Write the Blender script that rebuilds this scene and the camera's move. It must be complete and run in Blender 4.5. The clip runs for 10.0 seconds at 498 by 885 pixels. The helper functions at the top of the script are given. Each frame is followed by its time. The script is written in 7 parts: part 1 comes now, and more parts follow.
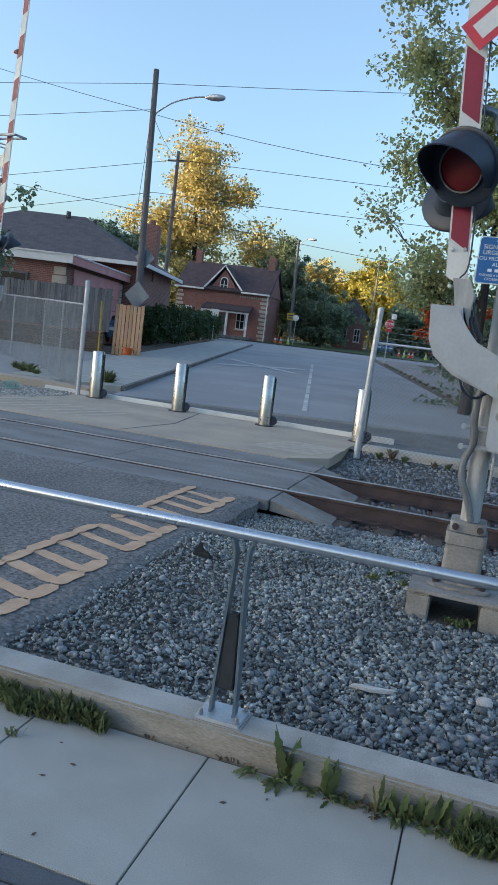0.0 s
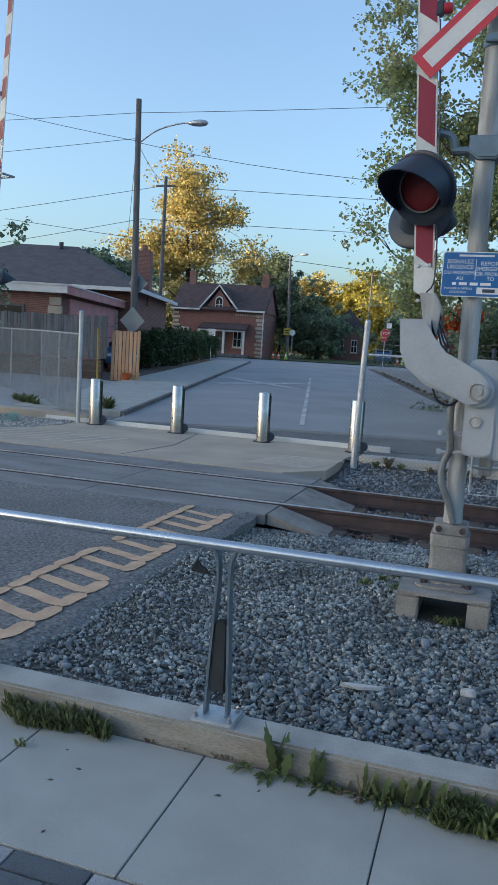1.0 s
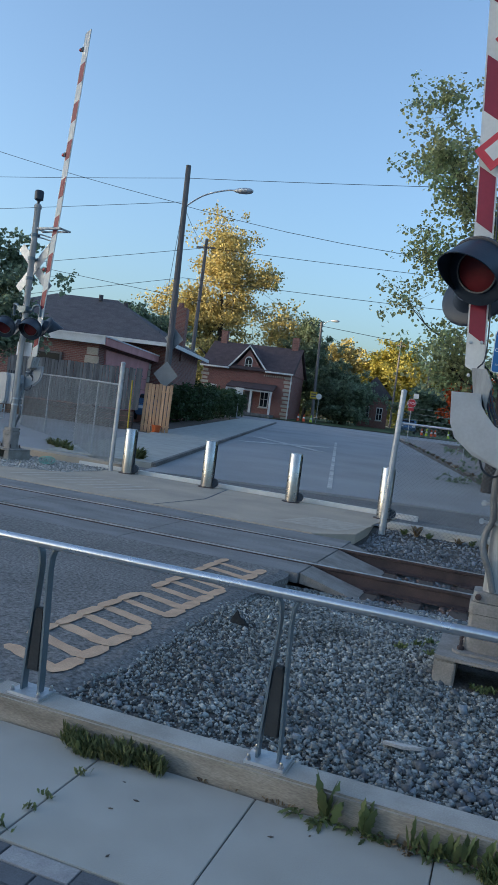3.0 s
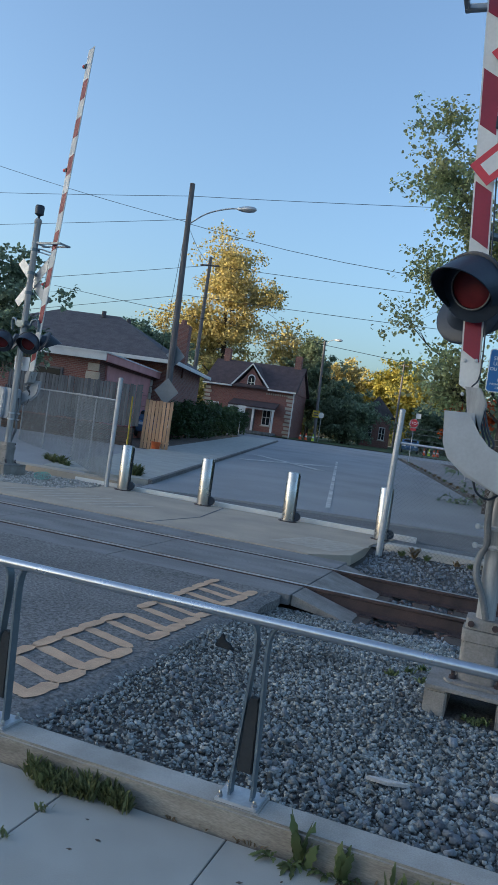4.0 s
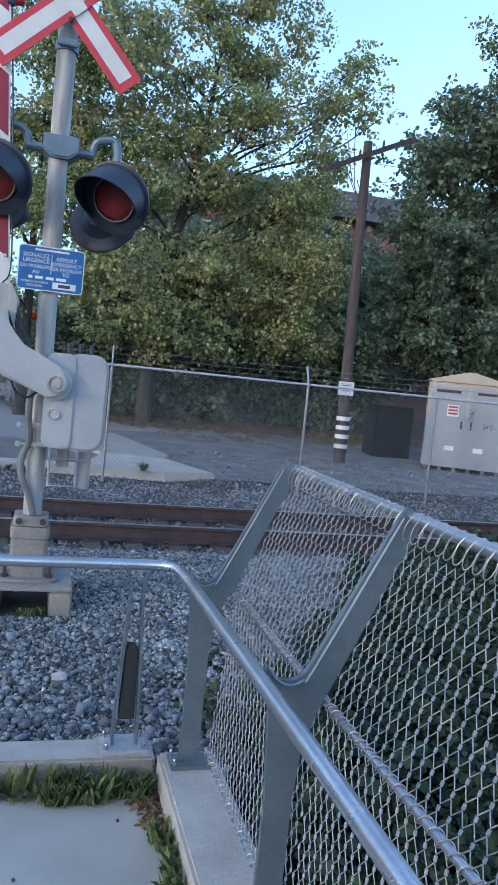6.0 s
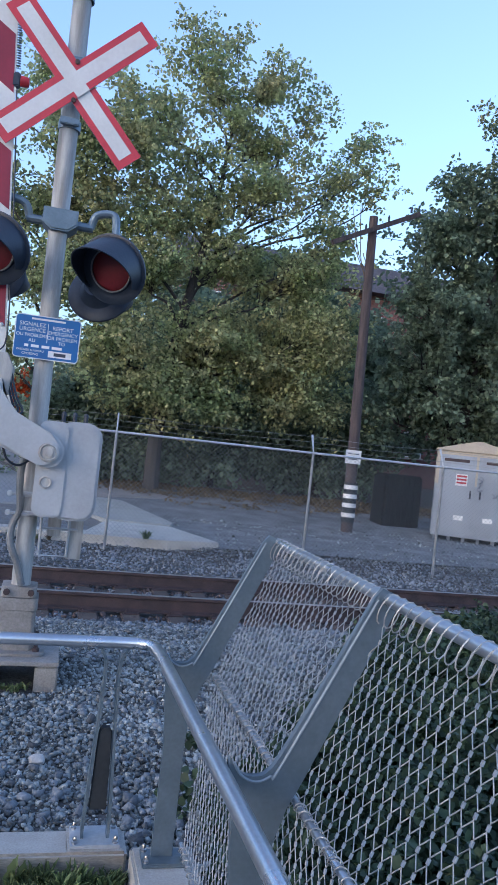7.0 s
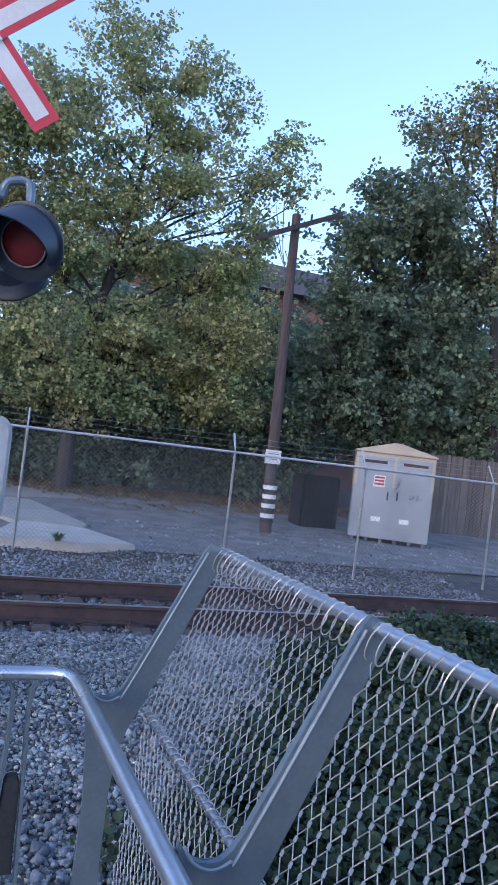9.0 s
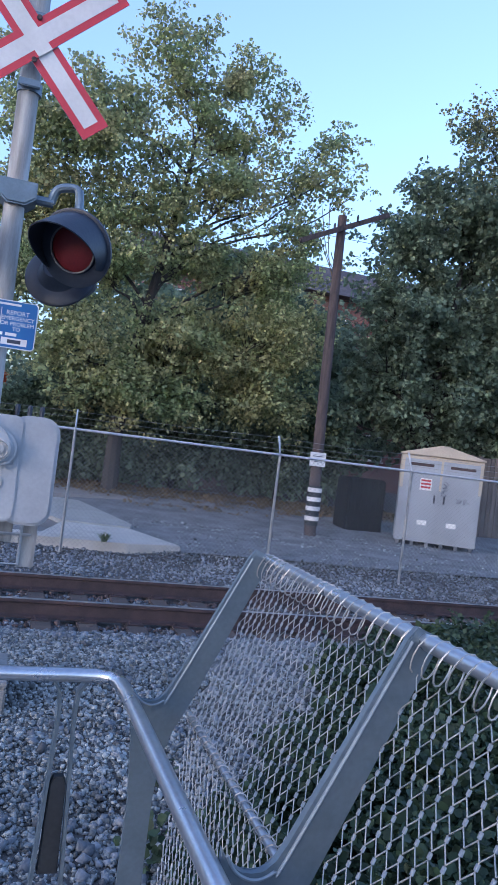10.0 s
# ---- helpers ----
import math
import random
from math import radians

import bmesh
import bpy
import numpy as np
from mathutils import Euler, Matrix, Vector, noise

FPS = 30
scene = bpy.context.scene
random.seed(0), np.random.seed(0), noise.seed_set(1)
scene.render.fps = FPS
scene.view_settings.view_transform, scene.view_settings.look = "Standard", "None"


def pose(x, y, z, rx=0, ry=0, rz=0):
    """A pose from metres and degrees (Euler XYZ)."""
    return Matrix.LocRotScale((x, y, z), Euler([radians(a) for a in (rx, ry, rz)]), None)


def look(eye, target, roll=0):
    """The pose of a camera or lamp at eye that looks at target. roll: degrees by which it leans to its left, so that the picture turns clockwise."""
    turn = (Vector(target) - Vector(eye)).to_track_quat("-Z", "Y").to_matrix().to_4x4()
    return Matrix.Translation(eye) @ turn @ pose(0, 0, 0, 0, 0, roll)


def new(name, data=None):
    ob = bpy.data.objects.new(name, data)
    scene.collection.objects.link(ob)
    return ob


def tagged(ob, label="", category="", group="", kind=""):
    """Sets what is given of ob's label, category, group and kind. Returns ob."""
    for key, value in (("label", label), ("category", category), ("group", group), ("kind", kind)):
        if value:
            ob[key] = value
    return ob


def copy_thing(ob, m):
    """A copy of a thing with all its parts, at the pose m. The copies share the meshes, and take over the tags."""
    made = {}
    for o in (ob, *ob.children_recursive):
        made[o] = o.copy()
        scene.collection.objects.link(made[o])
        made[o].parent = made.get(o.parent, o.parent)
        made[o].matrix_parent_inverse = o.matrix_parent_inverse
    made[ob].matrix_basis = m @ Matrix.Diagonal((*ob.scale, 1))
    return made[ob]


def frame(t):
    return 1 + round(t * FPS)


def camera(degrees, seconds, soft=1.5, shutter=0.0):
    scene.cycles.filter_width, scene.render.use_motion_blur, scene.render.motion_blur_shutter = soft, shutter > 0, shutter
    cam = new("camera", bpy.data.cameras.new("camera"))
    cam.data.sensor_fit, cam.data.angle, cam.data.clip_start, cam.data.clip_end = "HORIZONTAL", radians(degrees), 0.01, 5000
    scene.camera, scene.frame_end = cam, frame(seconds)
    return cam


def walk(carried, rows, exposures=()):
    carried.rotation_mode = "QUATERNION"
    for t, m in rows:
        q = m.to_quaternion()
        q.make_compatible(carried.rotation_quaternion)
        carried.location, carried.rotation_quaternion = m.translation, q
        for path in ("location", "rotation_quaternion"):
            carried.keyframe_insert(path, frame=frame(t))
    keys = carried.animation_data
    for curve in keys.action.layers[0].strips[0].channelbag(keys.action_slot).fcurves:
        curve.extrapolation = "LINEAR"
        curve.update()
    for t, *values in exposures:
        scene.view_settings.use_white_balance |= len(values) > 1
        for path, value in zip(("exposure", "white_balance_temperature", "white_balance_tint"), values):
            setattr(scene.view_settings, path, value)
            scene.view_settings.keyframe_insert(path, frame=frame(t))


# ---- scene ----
cam = camera(36.4, 10.0, 1.2)
PATH = [
    (0, (0.024, 0.296, 1.763), (-0.552, 2.191, 1.481), 7.1),
    (0.5, (0.172, 0.206, 1.808), (-0.387, 2.105, 1.523), 5.8),
    (1, (0.225, 0.09, 1.818), (-0.369, 1.984, 1.578), 3.6),
    (1.5, (0.14, -0.058, 1.804), (-0.425, 1.852, 1.624), 3.9),
    (2, (0.064, -0.213, 1.782), (-0.575, 1.676, 1.628), 5.1),
    (2.5, (0.054, -0.259, 1.785), (-0.598, 1.628, 1.661), 6.6),
    (4, (0.123, -0.004, 1.8), (-0.551, 1.878, 1.757), 8.1),
    (4.5, (0.137, 0.047, 1.793), (-0.374, 1.98, 1.767), 7.7),
    (4.7, (0.089, 0.08, 1.795), (-0.212, 2.057, 1.777), 8.0),
    (4.8, (0.084, 0.079, 1.799), (-0.113, 2.07, 1.779), 7.9),
    (5, (0.05, 0.065, 1.796), (0.06, 2.064, 1.745), 7.4),
    (5.2, (0.014, 0.032, 1.789), (0.145, 2.026, 1.712), 6.5),
    (5.5, (-0.001, -0.016, 1.787), (0.303, 1.959, 1.708), 5.8),
    (6, (0.043, 0.013, 1.769), (0.579, 1.934, 1.618), 5.8),
    (6.2, (0.046, 0.013, 1.776), (0.61, 1.925, 1.611), 6.3),
    (7.3, (0.236, 0.089, 1.799), (0.694, 2.035, 1.863), 6.2),
    (7.5, (0.256, 0.102, 1.788), (0.704, 2.05, 1.851), 6.2),
    (8, (0.288, 0.243, 1.749), (0.848, 2.163, 1.78), 6.1),
    (8.5, (0.257, 0.419, 1.768), (0.962, 2.29, 1.815), 6.0),
    (9, (0.212, 0.534, 1.767), (0.916, 2.405, 1.814), 6.8),
    (9.5, (0.199, 0.566, 1.774), (0.897, 2.44, 1.822), 7.2),
    (10, (0.211, 0.538, 1.782), (0.804, 2.448, 1.819), 7.1),
]
walk(cam, [(t, look(eye, target, roll)) for t, eye, target, roll in PATH], [(0, 2.16, 6400, 8), (1.5, 1.91, 6200, 8), (2.5, 1.85, 6050, 7), (4.0, 1.78, 6000, 7), (4.5, 1.90, 6000, 8), (5.5, 2.46, 5850, 12), (6.2, 2.50, 5850, 14), (7.5, 2.38, 5700, 22), (8.5, 2.52, 5580, 24), (10.0, 2.48, 5580, 24)])

# ---- world and sun ----
SUN_ELEV, SUN_AZ = 6.0, 62.0   # the sun stands low, behind the left shoulder
world = bpy.data.worlds.new("sky")
scene.world = world
world.use_nodes = True
_wt = world.node_tree
_sky = _wt.nodes.new("ShaderNodeTexSky")
_sky.sky_type = "NISHITA"
_sky.sun_disc = False
_sky.sun_elevation = radians(SUN_ELEV)
_sky.sun_rotation = radians(180 + SUN_AZ)
_sky.dust_density = 3.0
_sky.ozone_density = 3.0
_wt.nodes["Background"].inputs["Strength"].default_value = 0.15
_hs = _wt.nodes.new("ShaderNodeHueSaturation")
_hs.inputs["Saturation"].default_value = 0.84
_wt.links.new(_sky.outputs[0], _hs.inputs["Color"])
_wt.links.new(_hs.outputs[0], _wt.nodes["Background"].inputs["Color"])
_sl = bpy.data.lights.new("sun", "SUN")
_sl.energy, _sl.angle, _sl.color = 3.0, radians(0.5), (1.0, 0.76, 0.48)
sun = new("sun", _sl)
_sd = Vector((-math.sin(radians(SUN_AZ)), -math.cos(radians(SUN_AZ)), math.tan(radians(SUN_ELEV))))
sun.matrix_world = look(_sd * 200, (0, 0, 0))


# ---- materials ----
def mat(name, col, rough=0.6, metal=0.0, col2=None, scale=3.0, bump=0.15, fine=60.0, vary=0.15, island=0.0, spec=0.5, per_object=0.0, stretch=None):
    m = bpy.data.materials.new(name)
    m.use_nodes = True
    nt = m.node_tree
    b = nt.nodes["Principled BSDF"]
    geo = nt.nodes.new("ShaderNodeNewGeometry")
    pos = geo.outputs["Position"]
    if stretch:
        mp = nt.nodes.new("ShaderNodeMapping")
        mp.inputs["Scale"].default_value = stretch
        nt.links.new(pos, mp.inputs[0])
        pos = mp.outputs[0]
    n1 = nt.nodes.new("ShaderNodeTexNoise")
    n1.inputs["Scale"].default_value = scale
    n1.inputs["Detail"].default_value = 5
    n2 = nt.nodes.new("ShaderNodeTexNoise")
    n2.inputs["Scale"].default_value = fine
    n2.inputs["Detail"].default_value = 3
    nt.links.new(pos, n1.inputs["Vector"])
    nt.links.new(pos, n2.inputs["Vector"])
    mix = nt.nodes.new("ShaderNodeMix")
    mix.data_type = "RGBA"
    c2 = col2 or tuple(c * 0.7 for c in col)
    mix.inputs[6].default_value = (*col, 1)
    mix.inputs[7].default_value = (*c2, 1)
    ramp = nt.nodes.new("ShaderNodeMapRange")
    ramp.inputs[1].default_value, ramp.inputs[2].default_value = 0.35, 0.68
    nt.links.new(n1.outputs[0], ramp.inputs[0])
    nt.links.new(ramp.outputs[0], mix.inputs[0])
    hsv = nt.nodes.new("ShaderNodeHueSaturation")
    val = nt.nodes.new("ShaderNodeMapRange")
    val.inputs[1].default_value, val.inputs[2].default_value = 0.25, 0.75
    val.inputs[3].default_value, val.inputs[4].default_value = 1 - vary, 1 + vary
    nt.links.new(n2.outputs[0], val.inputs[0])
    v = val.outputs[0]
    for amount, source in ((island, geo.outputs["Random Per Island"]), (per_object, None)):
        if amount:
            if source is None:
                source = nt.nodes.new("ShaderNodeObjectInfo").outputs["Random"]
            mr = nt.nodes.new("ShaderNodeMapRange")
            mr.inputs[3].default_value, mr.inputs[4].default_value = 1 - amount, 1 + amount
            nt.links.new(source, mr.inputs[0])
            mu = nt.nodes.new("ShaderNodeMath")
            mu.operation = "MULTIPLY"
            nt.links.new(v, mu.inputs[0])
            nt.links.new(mr.outputs[0], mu.inputs[1])
            v = mu.outputs[0]
    nt.links.new(v, hsv.inputs["Value"])
    nt.links.new(mix.outputs[2], hsv.inputs["Color"])
    nt.links.new(hsv.outputs[0], b.inputs["Base Color"])
    rr = nt.nodes.new("ShaderNodeMapRange")
    rr.inputs[3].default_value, rr.inputs[4].default_value = max(0.03, rough - 0.12), min(1, rough + 0.12)
    nt.links.new(n1.outputs[0], rr.inputs[0])
    nt.links.new(rr.outputs[0], b.inputs["Roughness"])
    b.inputs["Metallic"].default_value = metal
    b.inputs["Specular IOR Level"].default_value = spec
    if bump:
        bp = nt.nodes.new("ShaderNodeBump")
        bp.inputs["Strength"].default_value = bump
        bp.inputs["Distance"].default_value = 0.6 / fine
        nt.links.new(n2.outputs[0], bp.inputs["Height"])
        nt.links.new(bp.outputs[0], b.inputs["Normal"])
    return m


def leaf_mat(name, col, col2, vary=0.35, trans=0.35):
    m = mat(name, col, 0.55, 0, col2, 0.8, 0, 5.0, 0.1, vary, 0.3)
    nt = m.node_tree
    b = nt.nodes["Principled BSDF"]
    out = nt.nodes["Material Output"]
    tr = nt.nodes.new("ShaderNodeBsdfTranslucent")
    src = b.inputs["Base Color"].links[0].from_socket
    nt.links.new(src, tr.inputs["Color"])
    mx = nt.nodes.new("ShaderNodeMixShader")
    mx.inputs[0].default_value = trans
    nt.links.new(b.outputs[0], mx.inputs[1])
    nt.links.new(tr.outputs[0], mx.inputs[2])
    nt.links.new(mx.outputs[0], out.inputs["Surface"])
    return m


def brick_mat(name, c1, c2, mortar, rot=0.0):
    m = mat(name, c1, 0.85, 0, c2, 1.2, 0.2, 40)
    nt = m.node_tree
    b = nt.nodes["Principled BSDF"]
    geo = nt.nodes.new("ShaderNodeNewGeometry")
    sep = nt.nodes.new("ShaderNodeSeparateXYZ")
    nt.links.new(geo.outputs["Position"], sep.inputs[0])
    add = nt.nodes.new("ShaderNodeMath")
    nt.links.new(sep.outputs[0], add.inputs[0])
    nt.links.new(sep.outputs[1], add.inputs[1])
    cmb = nt.nodes.new("ShaderNodeCombineXYZ")
    nt.links.new(add.outputs[0], cmb.inputs[0])
    nt.links.new(sep.outputs[2], cmb.inputs[1])
    br = nt.nodes.new("ShaderNodeTexBrick")
    br.inputs["Scale"].default_value = 1.0
    br.inputs["Brick Width"].default_value = 0.23
    br.inputs["Row Height"].default_value = 0.075
    br.inputs["Mortar Size"].default_value = 0.008
    br.inputs["Color1"].default_value = (*c1, 1)
    br.inputs["Color2"].default_value = (*c2, 1)
    br.inputs["Mortar"].default_value = (*mortar, 1)
    nt.links.new(cmb.outputs[0], br.inputs["Vector"])
    hsv = b.inputs["Base Color"].links[0].from_node
    nt.links.new(br.outputs[0], hsv.inputs["Color"])
    return m


def glass_mat(name, col=(0.02, 0.025, 0.03), rough=0.06):
    m = bpy.data.materials.new(name)
    m.use_nodes = True
    b = m.node_tree.nodes["Principled BSDF"]
    b.inputs["Base Color"].default_value = (*col, 1)
    b.inputs["Roughness"].default_value = rough
    b.inputs["Specular IOR Level"].default_value = 0.35
    return m


M = {}
M["concrete"] = mat("concrete_walk", (0.37, 0.37, 0.345), 0.85, 0, (0.31, 0.31, 0.285), 2.2, 0.25, 180, 0.12, per_object=0.05)
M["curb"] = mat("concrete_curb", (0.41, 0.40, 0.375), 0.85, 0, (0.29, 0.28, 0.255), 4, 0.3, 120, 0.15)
M["apron_paint"] = mat("worn_apron_paint", (0.50, 0.45, 0.38), 0.85, 0, (0.41, 0.355, 0.29), 7, 0.2, 90, 0.2)
M["kerb_pale"] = mat("pale_kerb_concrete", (0.52, 0.50, 0.46), 0.85, 0, (0.40, 0.38, 0.34), 3, 0.3, 90, 0.15)
M["curb_side"] = mat("tan_concrete_side", (0.30, 0.28, 0.245), 0.9, 0, (0.19, 0.17, 0.145), 5, 0.4, 90, 0.25, stretch=(0.5, 0.5, 2.0))
M["cast_base"] = mat("weathered_cast_base", (0.29, 0.275, 0.26), 0.75, 0.1, (0.20, 0.185, 0.17), 5, 0.25, 60, 0.2)
M["tan_concrete"] = mat("concrete_tan", (0.44, 0.37, 0.29), 0.9, 0, (0.35, 0.30, 0.245), 1.1, 0.3, 120, 0.15)
M["panel"] = mat("crossing_panel", (0.225, 0.222, 0.222), 0.85, 0, (0.16, 0.157, 0.157), 1.6, 0.3, 90, 0.2, stretch=(0.7, 1.6, 1))
M["asphalt"] = mat("asphalt", (0.185, 0.178, 0.172), 0.92, 0, (0.135, 0.13, 0.127), 0.9, 1.0, 34, 0.65)
M["asphalt_far"] = mat("asphalt_worn", (0.30, 0.305, 0.315), 0.85, 0, (0.245, 0.248, 0.255), 0.35, 0.3, 60, 0.2)
M["paint_tan"] = mat("old_paint_tan", (0.62, 0.41, 0.26), 0.8, 0, (0.48, 0.31, 0.20), 6, 0.3, 100, 0.15)
M["sign_back"] = mat("dull_sign_back", (0.27, 0.29, 0.31), 0.55, 0.2, (0.22, 0.235, 0.25), 2, 0.02, 40, 0.06)
M["paint_white"] = mat("road_paint_worn", (0.62, 0.61, 0.59), 0.85, 0, (0.34, 0.335, 0.33), 2.5, 0.2, 50, 0.2)
M["ballast_bed"] = mat("ballast_bed", (0.10, 0.095, 0.09), 0.95, 0, (0.06, 0.058, 0.055), 5, 1.0, 40, 0.5)
M["stone"] = mat("ballast_stone", (0.275, 0.29, 0.28), 0.85, 0, (0.155, 0.165, 0.16), 1.3, 0.4, 70, 0.25, island=0.72)
M["gravel_far"] = mat("gravel_lot", (0.20, 0.207, 0.215), 0.95, 0, (0.115, 0.118, 0.122), 1.5, 1.0, 22, 0.5)
M["rust"] = mat("rusty_rail", (0.072, 0.046, 0.045), 0.7, 0.1, (0.042, 0.031, 0.032), 6, 0.3, 80, 0.25)
M["railhead"] = mat("polished_railhead", (0.54, 0.54, 0.56), 0.42, 0.9, (0.36, 0.34, 0.34), 6, 0.05, 80)
M["timber"] = mat("tie_timber", (0.10, 0.075, 0.06), 0.9, 0, (0.06, 0.05, 0.045), 5, 0.5, 60, 0.3)
M["galv"] = mat("galvanised_steel", (0.52, 0.54, 0.56), 0.5, 0.6, (0.42, 0.44, 0.47), 9, 0.04, 60, 0.1)
M["galv_paint"] = mat("grey_steel_post", (0.165, 0.21, 0.245), 0.4, 0.5, (0.125, 0.165, 0.195), 7, 0.05, 70, 0.08)
M["rim_highlight"] = mat("rim_highlight", (0.27, 0.32, 0.35), 0.5, 0.3, (0.22, 0.26, 0.29), 7, 0.03, 70, 0.08)
M["mesh_shadow"] = mat("mesh_shadow_dark", (0.014, 0.016, 0.018), 0.9, 0, None, 3, 0.1, 40, 0.1, spec=0.1)
M["handrail"] = mat("handrail_steel", (0.55, 0.58, 0.62), 0.30, 0.9, (0.45, 0.48, 0.52), 8, 0.03, 60, 0.06)
M["inox"] = mat("stainless", (0.50, 0.50, 0.50), 0.28, 1.0, (0.40, 0.39, 0.38), 4, 0.03, 60, 0.06)
M["alu"] = mat("weathered_aluminium", (0.43, 0.43, 0.42), 0.65, 0.12, (0.26, 0.25, 0.24), 3, 0.08, 40, 0.1, stretch=(6, 6, 0.7))
M["grey_paint"] = mat("light_grey_paint", (0.39, 0.415, 0.445), 0.45, 0.1, (0.32, 0.34, 0.365), 3, 0.05, 40, 0.06)
M["dark_paint"] = mat("black_housing", (0.017, 0.026, 0.042), 0.45, 0.0, (0.03, 0.04, 0.058), 4, 0.1, 50, 0.1, spec=0.4)
M["rubber"] = mat("dark_rubber", (0.035, 0.04, 0.045), 0.7, 0, None, 4, 0.1, 60, spec=0.2)
M["hose"] = mat("grey_hose", (0.16, 0.17, 0.18), 0.5, 0, None, 6, 0.1, 60)
M["lens_red"] = mat("unlit_red_lens", (0.16, 0.012, 0.017), 0.55, 0, (0.11, 0.008, 0.012), 6, 0.1, 90)
M["white_refl"] = mat("white_reflective", (0.66, 0.66, 0.65), 0.45, 0, (0.56, 0.56, 0.55), 3, 0.02, 40, 0.05)
M["red_refl"] = mat("red_reflective", (0.45, 0.025, 0.035), 0.4, 0, (0.36, 0.02, 0.03), 3, 0.02, 40, 0.06)
M["red_border"] = mat("crossbuck_red", (0.56, 0.04, 0.055), 0.4, 0, (0.47, 0.033, 0.047), 3, 0.02, 40, 0.06)
M["arm_red"] = mat("gate_arm_red", (0.26, 0.012, 0.035), 0.45, 0, (0.20, 0.011, 0.03), 3, 0.02, 40, 0.06)
M["blue_sign"] = mat("blue_sign", (0.008, 0.12, 0.36), 0.4, 0, (0.007, 0.10, 0.31), 5, 0, 40, 0.05)
M["sign_ink"] = mat("sign_white", (0.75, 0.77, 0.8), 0.5, 0, None, 4, 0, 40, 0.03)
M["ink_dark"] = mat("sign_dark", (0.04, 0.05, 0.08), 0.5, 0, None, 4, 0, 40, 0.03)
M["link"] = mat("chain_link_wire", (0.27, 0.29, 0.30), 0.55, 0.5, None, 4, 0, 40)
M["cable"] = mat("steel_cable", (0.44, 0.44, 0.425), 0.42, 0.45, (0.35, 0.35, 0.34), 20, 0.05, 200)
M["wood_new"] = mat("new_cedar", (0.60, 0.37, 0.22), 0.8, 0, (0.50, 0.30, 0.17), 3, 0.2, 30, 0.15, stretch=(4, 4, 0.5), per_object=0.15)
M["wood_old"] = mat("grey_boards", (0.15, 0.16, 0.175), 0.9, 0, (0.09, 0.098, 0.108), 3, 0.3, 30, 0.2, stretch=(4, 4, 0.4), per_object=0.25)
M["wood_pole"] = mat("pole_wood", (0.17, 0.16, 0.16), 0.9, 0, (0.11, 0.10, 0.10), 3, 0.4, 30, 0.2, stretch=(6, 6, 0.4))
M["brick"] = brick_mat("red_brick", (0.24, 0.095, 0.075), (0.17, 0.065, 0.055), (0.25, 0.2, 0.17))
M["brick_orange"] = brick_mat("orange_brick", (0.27, 0.095, 0.075), (0.19, 0.068, 0.058), (0.28, 0.21, 0.18))
M["pink"] = mat("faded_red_siding", (0.60, 0.27, 0.26), 0.7, 0, (0.50, 0.22, 0.21), 1.5, 0.05, 30, 0.1)
M["white_trim"] = mat("white_trim", (0.70, 0.69, 0.67), 0.6, 0, (0.6, 0.59, 0.57), 2, 0.05, 30, 0.06)
M["quoin"] = mat("pale_stone", (0.50, 0.44, 0.36), 0.85, 0, (0.38, 0.33, 0.27), 2, 0.2, 30)
M["shingle"] = mat("dark_shingle", (0.10, 0.09, 0.097), 0.9, 0, (0.07, 0.063, 0.07), 2, 0.4, 12, 0.25)
M["shingle_red"] = mat("brown_shingle", (0.085, 0.058, 0.060), 0.9, 0, (0.06, 0.042, 0.046), 2, 0.4, 12, 0.25)
M["glass"] = glass_mat("window_glass")
M["wood_brown"] = mat("brown_boards", (0.165, 0.135, 0.115), 0.9, 0, (0.10, 0.082, 0.07), 3, 0.3, 30, 0.2, stretch=(4, 4, 0.4), per_object=0.2)
M["bark"] = mat("bark", (0.055, 0.048, 0.045), 0.95, 0, (0.033, 0.029, 0.028), 5, 0.6, 25, 0.3, stretch=(3, 3, 0.6))
M["leaf"] = leaf_mat("green_leaves", (0.35, 0.42, 0.21), (0.47, 0.43, 0.22), 0.45, 0.58)
M["leaf_dark"] = leaf_mat("dark_leaves", (0.235, 0.295, 0.19), (0.175, 0.225, 0.15), 0.45, 0.52)
M["leaf_olive"] = leaf_mat("olive_leaves", (0.22, 0.25, 0.14), (0.27, 0.25, 0.13), 0.4, 0.4)
M["leaf_gold"] = leaf_mat("golden_leaves", (0.52, 0.42, 0.17), (0.38, 0.35, 0.14), 0.3)
M["leaf_yellow"] = leaf_mat("yellow_leaves", (0.43, 0.37, 0.08), (0.29, 0.28, 0.07), 0.3)
M["leaf_orange"] = leaf_mat("orange_leaves", (0.50, 0.11, 0.03), (0.4, 0.08, 0.02), 0.3)
M["leaf_hedge"] = leaf_mat("hedge_leaves", (0.06, 0.10, 0.04), (0.045, 0.075, 0.03), 0.3, 0.2)
M["leaf_shrub"] = leaf_mat("shrub_leaves", (0.045, 0.075, 0.04), (0.032, 0.055, 0.03), 0.4, 0.2)
M["weed"] = leaf_mat("weed_leaves", (0.105, 0.155, 0.06), (0.155, 0.165, 0.075), 0.4)
M["dry"] = leaf_mat("dry_stalks", (0.22, 0.16, 0.09), (0.15, 0.11, 0.07), 0.3)
M["worn_white"] = mat("worn_white_paint", (0.52, 0.50, 0.47), 0.85, 0, (0.40, 0.38, 0.36), 5, 0.2, 90, 0.2)
